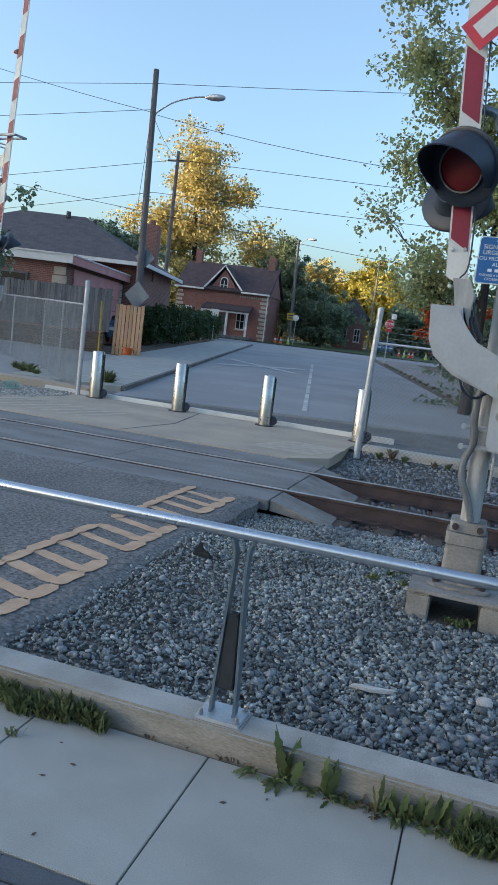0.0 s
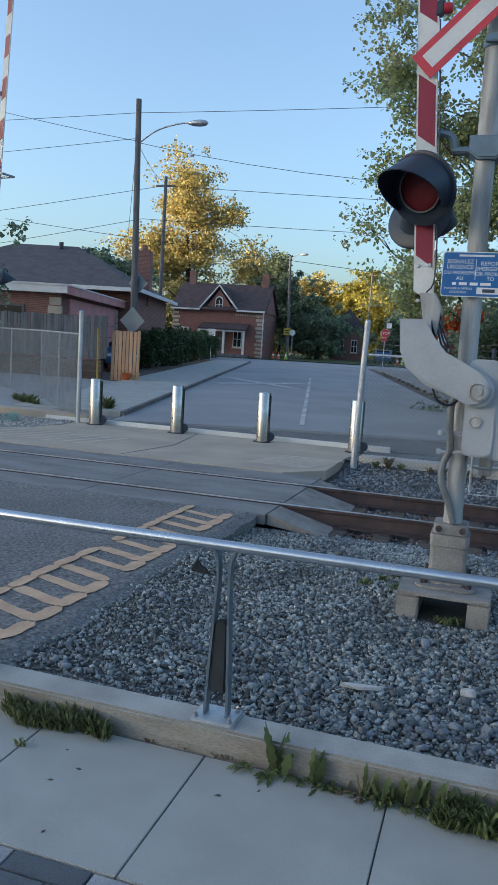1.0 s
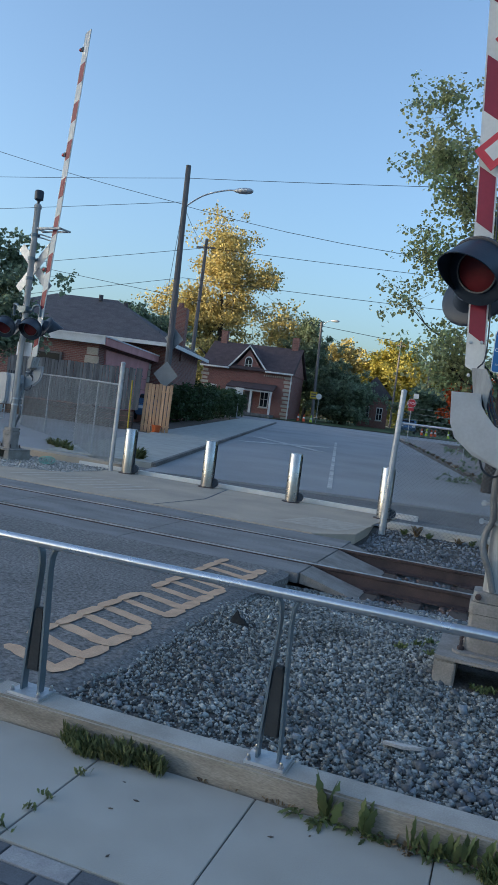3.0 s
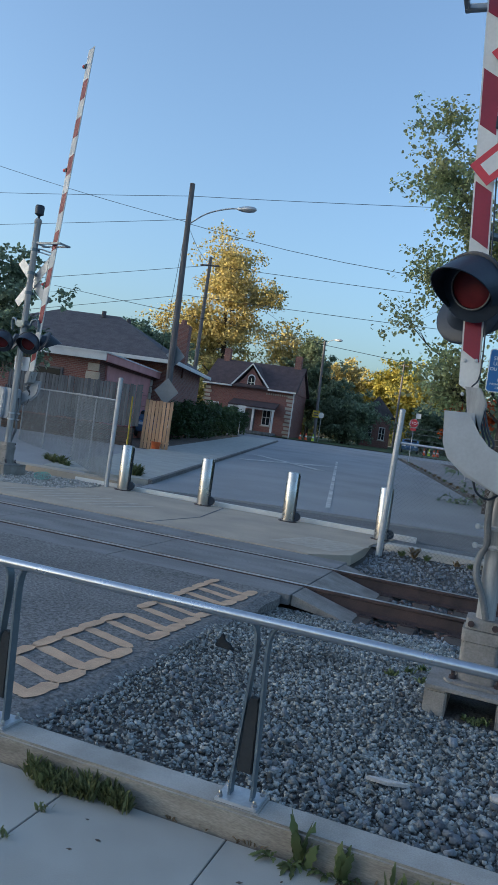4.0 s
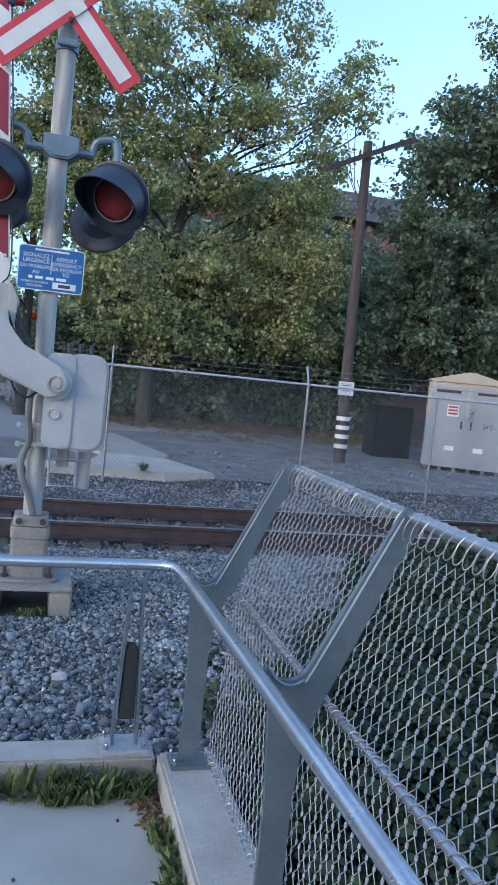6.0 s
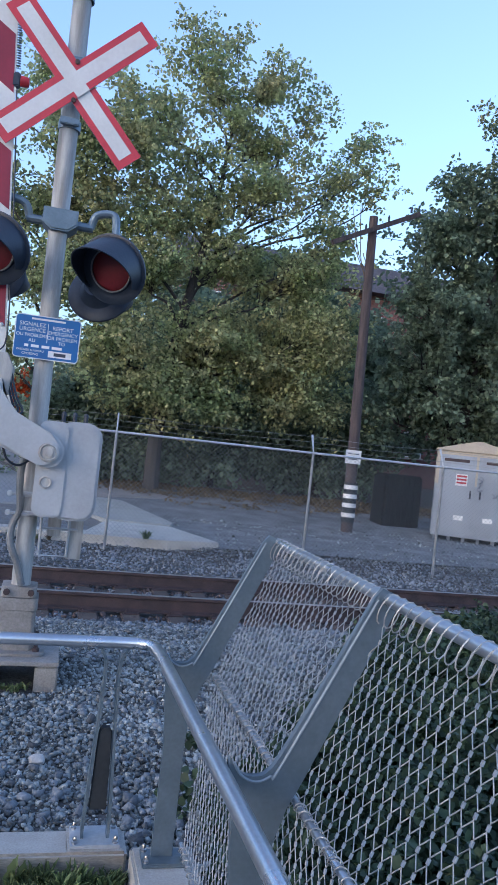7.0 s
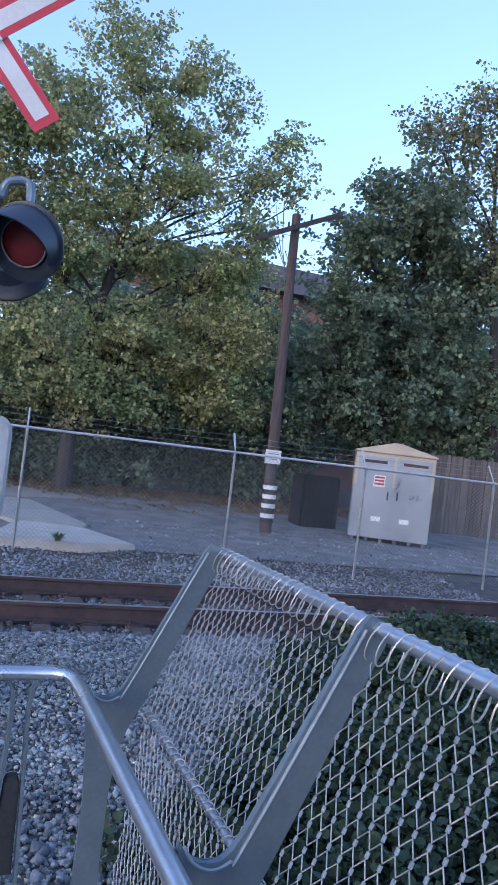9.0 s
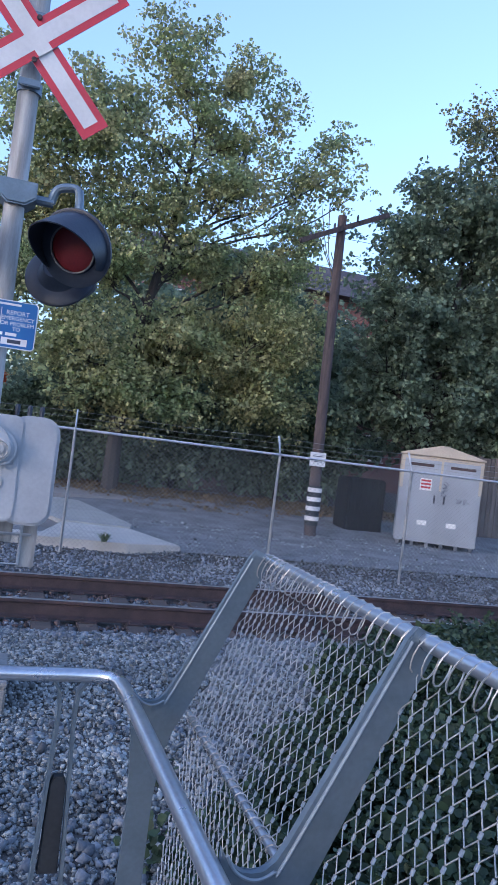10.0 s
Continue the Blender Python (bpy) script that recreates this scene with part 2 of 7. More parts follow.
M["soil"] = mat("leaf_litter_soil", (0.135, 0.10, 0.075), 0.95, 0, (0.085, 0.07, 0.055), 2, 0.8, 20, 0.4)
M["grass"] = mat("lawn", (0.07, 0.10, 0.03), 0.95, 0, (0.05, 0.075, 0.025), 2, 0.6, 25, 0.4)
M["cabinet"] = mat("cabinet_grey", (0.285, 0.315, 0.35), 0.6, 0.1, (0.225, 0.248, 0.275), 1.2, 0.05, 30, 0.1)
M["cabinet_tan"] = mat("cabinet_tan", (0.41, 0.355, 0.28), 0.6, 0.1, (0.36, 0.31, 0.25), 1.2, 0.05, 30, 0.08)
M["cone"] = mat("cone_orange", (0.75, 0.10, 0.02), 0.5, 0, None, 3, 0, 30, 0.05)
M["lime"] = mat("cone_lime", (0.45, 0.60, 0.04), 0.5, 0, None, 3, 0, 30, 0.05)
M["yellow"] = mat("yellow_paint", (0.60, 0.42, 0.03), 0.5, 0, None, 3, 0, 30, 0.05)
M["orange_pot"] = mat("orange_plastic", (0.62, 0.13, 0.03), 0.5, 0, None, 3, 0, 30, 0.05)
M["car_dark"] = mat("dark_car_paint", (0.02, 0.03, 0.05), 0.2, 0.3, None, 3, 0, 30, 0.05)
M["car_blue"] = mat("blue_car_paint", (0.10, 0.18, 0.30), 0.2, 0.3, None, 3, 0, 30, 0.05)
M["paver_dark"] = mat("paver_dark", (0.105, 0.115, 0.13), 0.85, 0, (0.078, 0.086, 0.098), 6, 0.3, 180, 0.25, per_object=0.12)
M["paver_light"] = mat("paver_speckled", (0.34, 0.34, 0.34), 0.8, 0, (0.25, 0.25, 0.26), 8, 0.25, 260, 0.35, per_object=0.08)
M["ramp"] = mat("ramp_steel", (0.31, 0.275, 0.245), 0.75, 0.1, (0.19, 0.16, 0.14), 4, 0.2, 60, 0.2)
M["wood_dark"] = mat("dark_pole_wood", (0.085, 0.063, 0.06), 0.9, 0, (0.05, 0.039, 0.038), 3, 0.4, 30, 0.2, stretch=(6, 6, 0.4))
M["walk_far"] = mat("worn_far_walk", (0.27, 0.25, 0.24), 0.9, 0, (0.2, 0.19, 0.185), 0.8, 0.2, 60, 0.15)
M["footing"] = mat("footing_concrete", (0.33, 0.31, 0.28), 0.9, 0, (0.22, 0.2, 0.18), 5, 0.3, 80, 0.2)
M["wall_plain"] = mat("plain_render", (0.30, 0.27, 0.24), 0.9, 0, (0.25, 0.22, 0.2), 0.5, 0.1, 20)


# ---- mesh helpers ----
def mesh_ob(name, bm, material, parent=None, smooth=False):
    me = bpy.data.meshes.new(name)
    bmesh.ops.recalc_face_normals(bm, faces=bm.faces)
    bm.to_mesh(me)
    bm.free()
    for m in (material if isinstance(material, (list, tuple)) else [material]):
        me.materials.append(m)
    if smooth:
        me.shade_smooth()
        me.set_sharp_from_angle(angle=radians(35))
    ob = new(name, me)
    ob.parent = parent
    return ob


def part(name, bm, material, parent, label="", smooth=True):
    ob = mesh_ob(name, bm, material, parent, smooth)
    return tagged(ob, label)


def thing(name, x, y, z, label, category, rz=0.0, group="", kind=""):
    ob = new(name)
    ob.matrix_world = pose(x, y, z, 0, 0, rz)
    ob.empty_display_size = 0.1
    return tagged(ob, label, category, group, kind)


def soup(name, verts, faces, material, parent=None, smooth=False):
    """One mesh from arrays of vertices (n, 3) and of faces (m, k)."""
    verts, faces = np.asarray(verts, np.float32), np.asarray(faces, np.int32)
    me = bpy.data.meshes.new(name)
    k = faces.shape[1]
    me.vertices.add(len(verts))
    me.vertices.foreach_set("co", verts.ravel())
    me.loops.add(faces.size)
    me.loops.foreach_set("vertex_index", faces.ravel())
    me.polygons.add(len(faces))
    me.polygons.foreach_set("loop_start", np.arange(0, faces.size, k, dtype=np.int32))
    me.update(calc_edges=True)
    me.validate()
    me.materials.append(material)
    if smooth:
        me.shade_smooth()
    ob = new(name, me)
    ob.parent = parent
    return ob


def box(bm, cx, cy, cz, sx, sy, sz, bevel=0.0, m=None):
    g = bmesh.ops.create_cube(bm, size=1.0)
    vs = g["verts"]
    for v in vs:
        v.co = Vector((cx + v.co.x * sx, cy + v.co.y * sy, cz + v.co.z * sz))
    if bevel:
        es = {e for v in vs for e in v.link_edges}
        r = bmesh.ops.bevel(bm, geom=list(es), offset=bevel, segments=2, affect="EDGES")
        vs = list({v for f in r["faces"] for v in f.verts} | {v for v in vs if v.is_valid})
    if m is not None:
        bmesh.ops.transform(bm, matrix=m, verts=vs)
    return vs


def prism(bm, pts, a0, a1, axis="y", bevel=0.0):
    """A polygon in the two other axes, from a0 to a1 along the axis."""
    def at(p, a):
        return {"y": (p[0], a, p[1]), "z": (p[0], p[1], a), "x": (a, p[0], p[1])}[axis]
    lo = [bm.verts.new(at(p, a0)) for p in pts]
    hi = [bm.verts.new(at(p, a1)) for p in pts]
    n = len(pts)
    fs = [bm.faces.new(lo), bm.faces.new(hi[::-1])]
    for i in range(n):
        fs.append(bm.faces.new((lo[i], hi[i], hi[(i + 1) % n], lo[(i + 1) % n])))
    if bevel:
        es = list({e for f in fs[:2] for e in f.edges})
        bmesh.ops.bevel(bm, geom=es, offset=bevel, segments=2, affect="EDGES")
    return lo + hi


def tube(bm, pts, r, seg=8, caps=True):
    """A round bar along points; r is one radius or one for each point."""
    pts = [Vector(p) for p in pts]
    n = len(pts)
    rs = r if isinstance(r, (list, tuple)) else [r] * n
    rings, side = [], None
    for i, p in enumerate(pts):
        t = (pts[min(i + 1, n - 1)] - pts[max(i - 1, 0)]).normalized()
        if side is None:
            side = t.orthogonal().normalized()
        else:
            side = (side - t * side.dot(t))
            side = side.normalized() if side.length > 1e-6 else t.orthogonal().normalized()
        up = t.cross(side)
        rings.append([bm.verts.new(p + rs[i] * (math.cos(a) * side + math.sin(a) * up)) for a in (2 * math.pi * k / seg for k in range(seg))])
    for a, b in zip(rings, rings[1:]):
        for k in range(seg):
            bm.faces.new((a[k], a[(k + 1) % seg], b[(k + 1) % seg], b[k]))
    if caps:
        bm.faces.new(rings[0][::-1])
        bm.faces.new(rings[-1])
    return [v for ring in rings for v in ring]


def lathe(bm, prof, seg=20, m=None):
    """A turned body round z from (radius, z) points."""
    rings, made = [], []
    for r, z in prof:
        if r < 1e-5:
            rings.append([bm.verts.new((0, 0, z))])
        else:
            rings.append([bm.verts.new((r * math.cos(2 * math.pi * k / seg), r * math.sin(2 * math.pi * k / seg), z)) for k in range(seg)])
        made += rings[-1]
    for a, b in zip(rings, rings[1:]):
        for k in range(seg):
            q = [a[k % len(a)], a[(k + 1) % len(a)], b[(k + 1) % len(b)], b[k % len(b)]]
            q = list(dict.fromkeys(q))
            if len(q) > 2:
                bm.faces.new(q)
    if m is not None:
        bmesh.ops.transform(bm, matrix=m, verts=made)
    return made


def smoothed(pts, n=6):
    """Rounds a line of points into a finer one (Catmull-Rom)."""
    p = [Vector(q) for q in pts]
    p = [2 * p[0] - p[1]] + p + [2 * p[-1] - p[-2]]
    out = []
    for i in range(1, len(p) - 2):
        for k in range(n):
            t = k / n
            a, b, c, d = p[i - 1:i + 3]
            out.append(0.5 * ((2 * b) + (c - a) * t + (2 * a - 5 * b + 4 * c - d) * t * t + (3 * b - a - 3 * c + d) * t ** 3))
    out.append(p[-2])
    return out


def bar_text(words, size, material, parent, m, name="lettering", align="CENTER"):
    cu = bpy.data.curves.new(name, "FONT")
    cu.body, cu.size, cu.align_x, cu.align_y = words, size, align, "CENTER"
    cu.extrude = 0.0008
    cu.materials.append(material)
    ob = new(name, cu)
    ob.parent = parent
    ob.matrix_local = m
    return ob


def Bm():
    return bmesh.new()


STREET = Vector((-0.235, 0.972, 0)).normalized()   # the way the street runs off
ACROSS = Vector((STREET.y, -STREET.x, 0))
SLOPE = 0.02


def ground_z(y):
    """Height of the ground beyond the tracks, which climbs gently."""
    return SLOPE * (min(max(y, 15.0), 95.0) - 15.0)


# ---- ground and paving ----
def sheet(name, rows, material, label="", thick=0.0, kind="structure", category=""):
    """A surface from rows of points that run alongside each other, with a skirt below when it is thick."""
    bm = Bm()
    grid = [[bm.verts.new(p) for p in row] for row in rows]
    for a, b in zip(grid, grid[1:]):
        for k in range(len(a) - 1):
            bm.faces.new((a[k], a[k + 1], b[k + 1], b[k]))
    if thick:
        rim = [e for e in bm.edges if e.is_boundary]
        r = bmesh.ops.extrude_edge_only(bm, edges=rim)
        for v in r["geom"]:
            if isinstance(v, bmesh.types.BMVert):
                v.co.z -= thick
    ob = mesh_ob(name, bm, material)
    return tagged(ob, label, category, "", kind)


def ballast_z(y):
    return float(np.interp(y, (3.3, 6.4, 8.2, 8.7, 11.4, 12.0, 13.3, 13.9, 15), (-0.04, -0.04, -0.19, -0.285, -0.285, -0.22, -0.17, -0.06, -0.02)))


STATIONS = [(-300, -0.12), (3.3, -0.12), (6.4, -0.12), (8, -0.42), (12, -0.42), (13.3, -0.38), (14, -0.22), (15, -0.17), (22, -0.12), (30, 0.2), (60, 0.82), (95, 1.5), (400, 1.55), (3000, 1.55)]
sheet("ground", [[(x, y, z) for x in (-2500, -60, 0, 60, 2500)] for y, z in STATIONS], M["soil"], "dark earth and leaf litter ground running to the horizon", category="ground")

# ballast bed, with a softly uneven top
_ys = [3.3 + 0.25 * k for k in range(44)]
_rows = []
for _y in _ys:
    _rows.append([(-30 + 0.5 * k, _y, ballast_z(_y) - 0.012 + 0.012 * noise.noise((0.8 * k, _y * 1.4, 0))) for k in range(121)])
sheet("ballast_bed", _rows, M["ballast_bed"], "grey crushed stone ballast bed along the railway track", category="ballast")
# gravel lot behind the chain-link fence
sheet("gravel_lot", [[(x, y, -0.055 + 0.02 * noise.noise((x * 0.5, y * 0.5, 2)) + max(0, y - 19) * 0.06 * min(1, max(0, (x + 0.5) / 3))) for x in np.arange(-2.5, 40, 0.75)] for y in np.arange(13.75, 26.5, 0.5)], M["gravel_far"],
      "dusty grey gravel yard behind the fence", category="gravel")

# near asphalt beside the ballast
_rows = []
for _k in range(26):
    _y = 3.38 + 0.199 * _k
    _e = -2.2 + 0.10 * noise.noise((0, _y * 1.7, 5)) + 0.04 * noise.noise((3, _y * 6, 5))
    _z = -0.015 - 0.028 * max(0, (_y - 5) / 3.4)
    _rows.append([(x, _y, _z) for x in (-40, -12, -6, -3.2)] + [(_e - 0.12, _y, _z), (_e, _y, _z - 0.03)])
sheet("road", _rows, M["asphalt"], "coarse grey asphalt road surface at the level crossing", 0.1, category="road")

# crossing panels with gaps for the rails
RAIL_Y = (9.10, 10.605)
RAIL_Z = -0.05
crossing = thing("crossing_surface", -8, 9.9, -0.05, "dark grey worn crossing panels set between the rails", "crossing panels", kind="structure")
for _y0, _y1 in ((8.36, 8.985), (9.215, 9.85), (9.856, 10.49), (10.72, 11.42)):
    _x = -2.12
    for _k in range(5):
        _w = 2.44
        _bm = Bm()
        box(_bm, _x - _w / 2 + 8, (_y0 + _y1) / 2 - 9.9, -0.06, _w - 0.008, _y1 - _y0, 0.12, 0.006)
        part("panel", _bm, M["panel"], crossing)
        _x -= _w
for _y0, _y1 in ((8.42, 8.99), (9.22, 10.49), (10.73, 11.25)):
    _bm = Bm()
    prism(_bm, [(-2.11 + 8, -0.005), (-1.42 + 8, -0.19), (-1.42 + 8, -0.21), (-2.11 + 8, -0.13)], _y0 - 9.9, _y1 - 9.9, "y", 0.004)
    part("end_ramp", _bm, M["ramp"], crossing, "pale worn sloping deflector plate")

# tan concrete apron between the rails and the bollards
_bm = Bm()
_pts = [(-11.2, 11.43), (-2.75, 11.43), (-2.2, 12.1), (-2.2, 13.9), (-2.0, 15.4), (-8.75, 15.4), (-8.6, 14.6), (-8.9, 13.4), (-11.2, 12.0)]
prism(_bm, _pts, -0.2, -0.035, "z", 0.008)
tagged(mesh_ob("apron", _bm, M["tan_concrete"]), "tan concrete apron between the track and the bollards", "pavement", kind="structure")
for _x in (-5.6,):
    _bm = Bm()
    prism(_bm, [(_x, 11.45), (_x + 0.02, 11.45), (_x + 0.25, 13.2), (_x - 0.1, 15.3), (_x - 0.13, 15.3), (_x + 0.22, 13.2)], -0.034, -0.031, "z")
    tagged(mesh_ob("apron_crack", _bm, M["ink_dark"]), "dark thin crack in the apron", "crack", kind="structure")
_bm = Bm()
box(_bm, -5.6, 15.50, -0.03, 8.0, 0.12, 0.16, 0.01)
tagged(mesh_ob("apron_kerb", _bm, M["white_trim"]), "pale concrete kerb strip behind the bollards", "kerb", kind="structure")
_bm = Bm()
box(_bm, -10.2, 15.75, -0.02, 3.4, 0.55, 0.26, 0.03)
tagged(mesh_ob("kerb_end", _bm, M["tan_concrete"]), "worn tan concrete kerb end beside the fence post", "kerb", kind="structure")
# low kerb wall to the tip
_bm = Bm()
prism(_bm, [(-1.95, 13.78), (2.3, 13.55), (3.3, 13.85), (2.7, 15.82), (1.35, 16.1), (0.9, 14.2), (-1.95, 14.1)], -0.3, 0.04, "z", 0.012)
tagged(mesh_ob("kerb_wall", _bm, M["kerb_pale"]), "low pale concrete kerb with a tapered end", "kerb", kind="structure")
_bm = Bm()
prism(_bm, [(1.35, 16.16), (2.68, 15.88), (2.83, 16.5), (1.95, 22.3), (1.3, 23.6), (-0.9, 22.6), (0.4, 19.0)], -0.2, 0.06, "z", 0.01)
tagged(mesh_ob("driveway_slab", _bm, M["concrete"]), "pale concrete wedge of pavement at the gravel yard", "pavement", kind="structure")


# street that climbs away
def street_pt(s, w, dz=0.0):
    """s metres up the street from its mouth, w metres to the right of its left kerb."""
    p = Vector((-8.2, 16.2, 0)) + STREET * s + ACROSS * w
    return (p.x, p.y, ground_z(p.y) + dz)


sheet("street", [[street_pt(s, w, -0.035 + 0.05 * math.sin(math.pi * min(1, max(0, w / 9.6)))) for w in (-0.05, 2.5, 5, 7.5, 9.6)] for s in np.arange(0, 47, 2.0)], M["asphalt_far"],
      "smooth grey asphalt side street climbing away", 0.1, category="road")
sheet("street_mouth", [[(x, 15.59, -0.05) for x in (-9.6, -5, 0, 1.8)], [(x, 16.0, -0.04) for x in (-9.2, -5, 0, 1.8)], [street_pt(0.6, w, -0.036) for w in (-0.3, 3, 6, 9.6)]], M["asphalt"],
      "dark patched asphalt gutter at the street mouth", category="road")
sheet("cross_street", [[street_pt(s, w, -0.03) for w in (-60, -20, 0, 5, 9.6, 40, 80)] for s in (46, 50, 55)], M["asphalt_far"], "grey asphalt cross street at the top of the rise", 0.1, category="road")
sheet("pavement", [[street_pt(s, w, 0.06) for w in (-2.9, -1.5, -0.12)] for s in np.arange(1.0, 45, 1.5)], M["concrete"], "pale grey concrete pavement beside the street", 0.2, category="pavement")
_bm = Bm()
for _k in range(30):
    _a, _b = [Vector(street_pt(1.0 + 1.45 * _k + d, -0.06, 0.02)) for d in (0, 1.43)]
    tube(_bm, [_a, _b], 0.075, 4)
tagged(mesh_ob("kerb", _bm, M["asphalt"]), "dark worn kerb edge along the street", "kerb", kind="structure")
sheet("driveway", [[(x, y, 0.03 + ground_z(y)) for x in (-34, -20, -9.9 - 0.26 * (y - 16))] for y in (16.4, 20, 24, 27.5)], M["asphalt_far"], "grey asphalt driveway in front of the board fence", category="driveway")
sheet("right_walk", [[street_pt(s, w, 0.03) for w in (10.1, 11.5, 13.0)] for s in np.arange(3, 46, 3.0)], M["walk_far"], "pinkish grey pavement along the far side of the street", 0.1, category="pavement")
sheet("lawn", [[street_pt(s, w, 0.02) for w in (-60, -20, 0, 20, 80)] for s in (56, 60, 80, 140)], M["grass"], "shaded lawn in front of the brick house", category="lawn")
# faded road paint: a crossing mark and a centre line
_bm = Bm()
def stripe(bm, s0, w0, s1, w1, half, dz=0.022):
    a, b = Vector(street_pt(s0, w0, dz + 0.05 * math.sin(math.pi * w0 / 9.6) - 0.045)), Vector(street_pt(s1, w1, dz + 0.05 * math.sin(math.pi * w1 / 9.6) - 0.045))
    n = (b - a).cross(Vector((0, 0, 1))).normalized() * half
    bm.faces.new([bm.verts.new(p) for p in (a - n, b - n, b + n, a + n)])
stripe(_bm, 20.5, 0.7, 14.6, 4.1, 0.26)
stripe(_bm, 15.6, 0.5, 18.6, 4.3, 0.34)
tagged(mesh_ob("road_mark", _bm, M["paint_white"]), "faded white cross painted on the street", "road marking", kind="structure")
_bm = Bm()
for _s, _l in ((0.9, 5.0), (6.2, 3.3), (9.9, 2.4), (12.6, 4.2), (17.4, 2.6), (20.5, 3.6)):
    stripe(_bm, _s, 4.42 + 0.014 * _s, _s + _l, 4.42 + 0.014 * (_s + _l), 0.06)
tagged(mesh_ob("centre_line", _bm, M["paint_white"]), "faded dull pale centre line on the street", "road marking", kind="structure")

# ladder marking in old paint on the near asphalt: irregular patches
ladder = thing("edge_marking", -2.7, 5.9, -0.02, "peeling tan ladder marking at the crossing edge", "road marking", kind="structure")
_rng = random.Random(5)
def paint_patch(x0, y0, x1, y1, half, name, lift=0.0):
    bm = Bm()
    a, b = Vector((x0, y0, 0)), Vector((x1, y1, 0))
    t = (b - a).normalized()
    n = Vector((-t.y, t.x, 0))
    steps = max(4, int((b - a).length / 0.06))
    left, right = [], []
    for i in range(steps + 1):
        p = a.lerp(b, i / steps)
        w = half * (0.35 if i in (0, steps) else 1.0)
        left.append(p + n * w * _rng.uniform(0.9, 1.1))
        right.append(p - n * w * _rng.uniform(0.9, 1.1))
    def zz(p):
        return -0.011 - 0.028 * max(0, (p.y + 5.9 - 5) / 3.4) + 0.02 + lift
    bm.faces.new([bm.verts.new((p.x, p.y, zz(p))) for p in left + right[::-1]])
    part(name, bm, M["paint_tan"], ladder, smooth=False)
for _k in range(13):
    _y = 4.02 + 0.325 * _k - 5.9
    paint_patch(-3.0 + 2.7, _y + 0.10, -2.46 + 2.7, _y - 0.10, 0.056 * _rng.uniform(0.85, 1.15), "rung")
    if _k not in (4, 9):
        paint_patch(-2.47 + 2.7 + 0.012 * _rng.uniform(-1, 1), _y - 0.15, -2.46 + 2.7, _y + 0.19, 0.062, "edge_line", 0.004)
    if _k not in (0, 6):
        paint_patch(-3.0 + 2.7 + 0.012 * _rng.uniform(-1, 1), _y + 0.03, -2.99 + 2.7, _y + 0.37, 0.052, "edge_line", 0.008)
for _x0, _x1 in ((-9.1, -6.6), (-3.6, -2.5)):
    _bm = Bm()
    for _k in range(8):
        _u = _x0 + (_x1 - _x0) * _k / 8
        _f = [_bm.verts.new(p) for p in ((_u, 12.1, -0.0305), (_u + 0.12, 12.1, -0.0305), (_u + 0.5, 13.4, -0.0305), (_u + 0.38, 13.4, -0.0305))]
        _bm.faces.new(_f)
    tagged(mesh_ob("apron_mark", _bm, M["apron_paint"]), "worn pale ladder marking on the apron", "road marking", kind="structure")

# ---- rails on ties ----
def rail_profile():
    return [(-0.07, -0.20), (0.07, -0.20), (0.07, -0.18), (0.012, -0.16), (0.009, -0.045), (0.036, -0.035), (0.037, -0.006), (0.030, 0.0), (-0.030, 0.0), (-0.037, -0.006), (-0.036, -0.035), (-0.009, -0.045), (-0.012, -0.16), (-0.07, -0.18)]
for _y in RAIL_Y:
    rail = thing("rail", 0, _y, RAIL_Z, "rusty brown steel railway rail with a worn bright head", "rail", group="track rails")
    _bm = Bm()
    prism(_bm, rail_profile(), -60, 60, "x")
    part("rail_body", _bm, M["rust"], rail, smooth=False)
    _bm = Bm()
    box(_bm, 0, 0, 0.0015, 120, 0.062, 0.004)
    part("rail_head", _bm, M["railhead"], rail, "polished running strip", smooth=False)
_bm0 = Bm()
box(_bm0, 0, 0, -0.09, 0.22, 2.6, 0.18, 0.012)
_tie = mesh_ob("tie", _bm0, M["timber"])
tagged(_tie, "dark weathered timber railway tie in ballast", "railway tie", "ties under the track")
_tie.matrix_world = pose(-1.35, 9.85, -0.25)
for _k in range(1, 24):
    copy_thing(_tie, pose(-1.35 + 0.52 * _k, 9.85 + 0.02 * (_k % 3), -0.25, 0, 0, (_k * 37 % 5 - 2) * 0.4))
_bm0 = Bm()
box(_bm0, 0, 0, 0, 0.18, 0.34, 0.016, 0.003)
for _dx, _dy in ((-0.06, -0.10), (0.06, 0.10)):
    box(_bm0, _dx, _dy, 0.02, 0.024, 0.035, 0.03, 0.004)
_tp = mesh_ob("tie_plate", _bm0, M["rust"])
tagged(_tp, "rusty tie plate with spikes under the rail", "tie plate", "tie plates")
_tp.matrix_world = pose(-1.35, RAIL_Y[0], -0.243)
for _k in range(24):
    for _y in RAIL_Y:
        if _k or _y != RAIL_Y[0]:
            copy_thing(_tp, pose(-1.35 + 0.52 * _k, _y, -0.243))

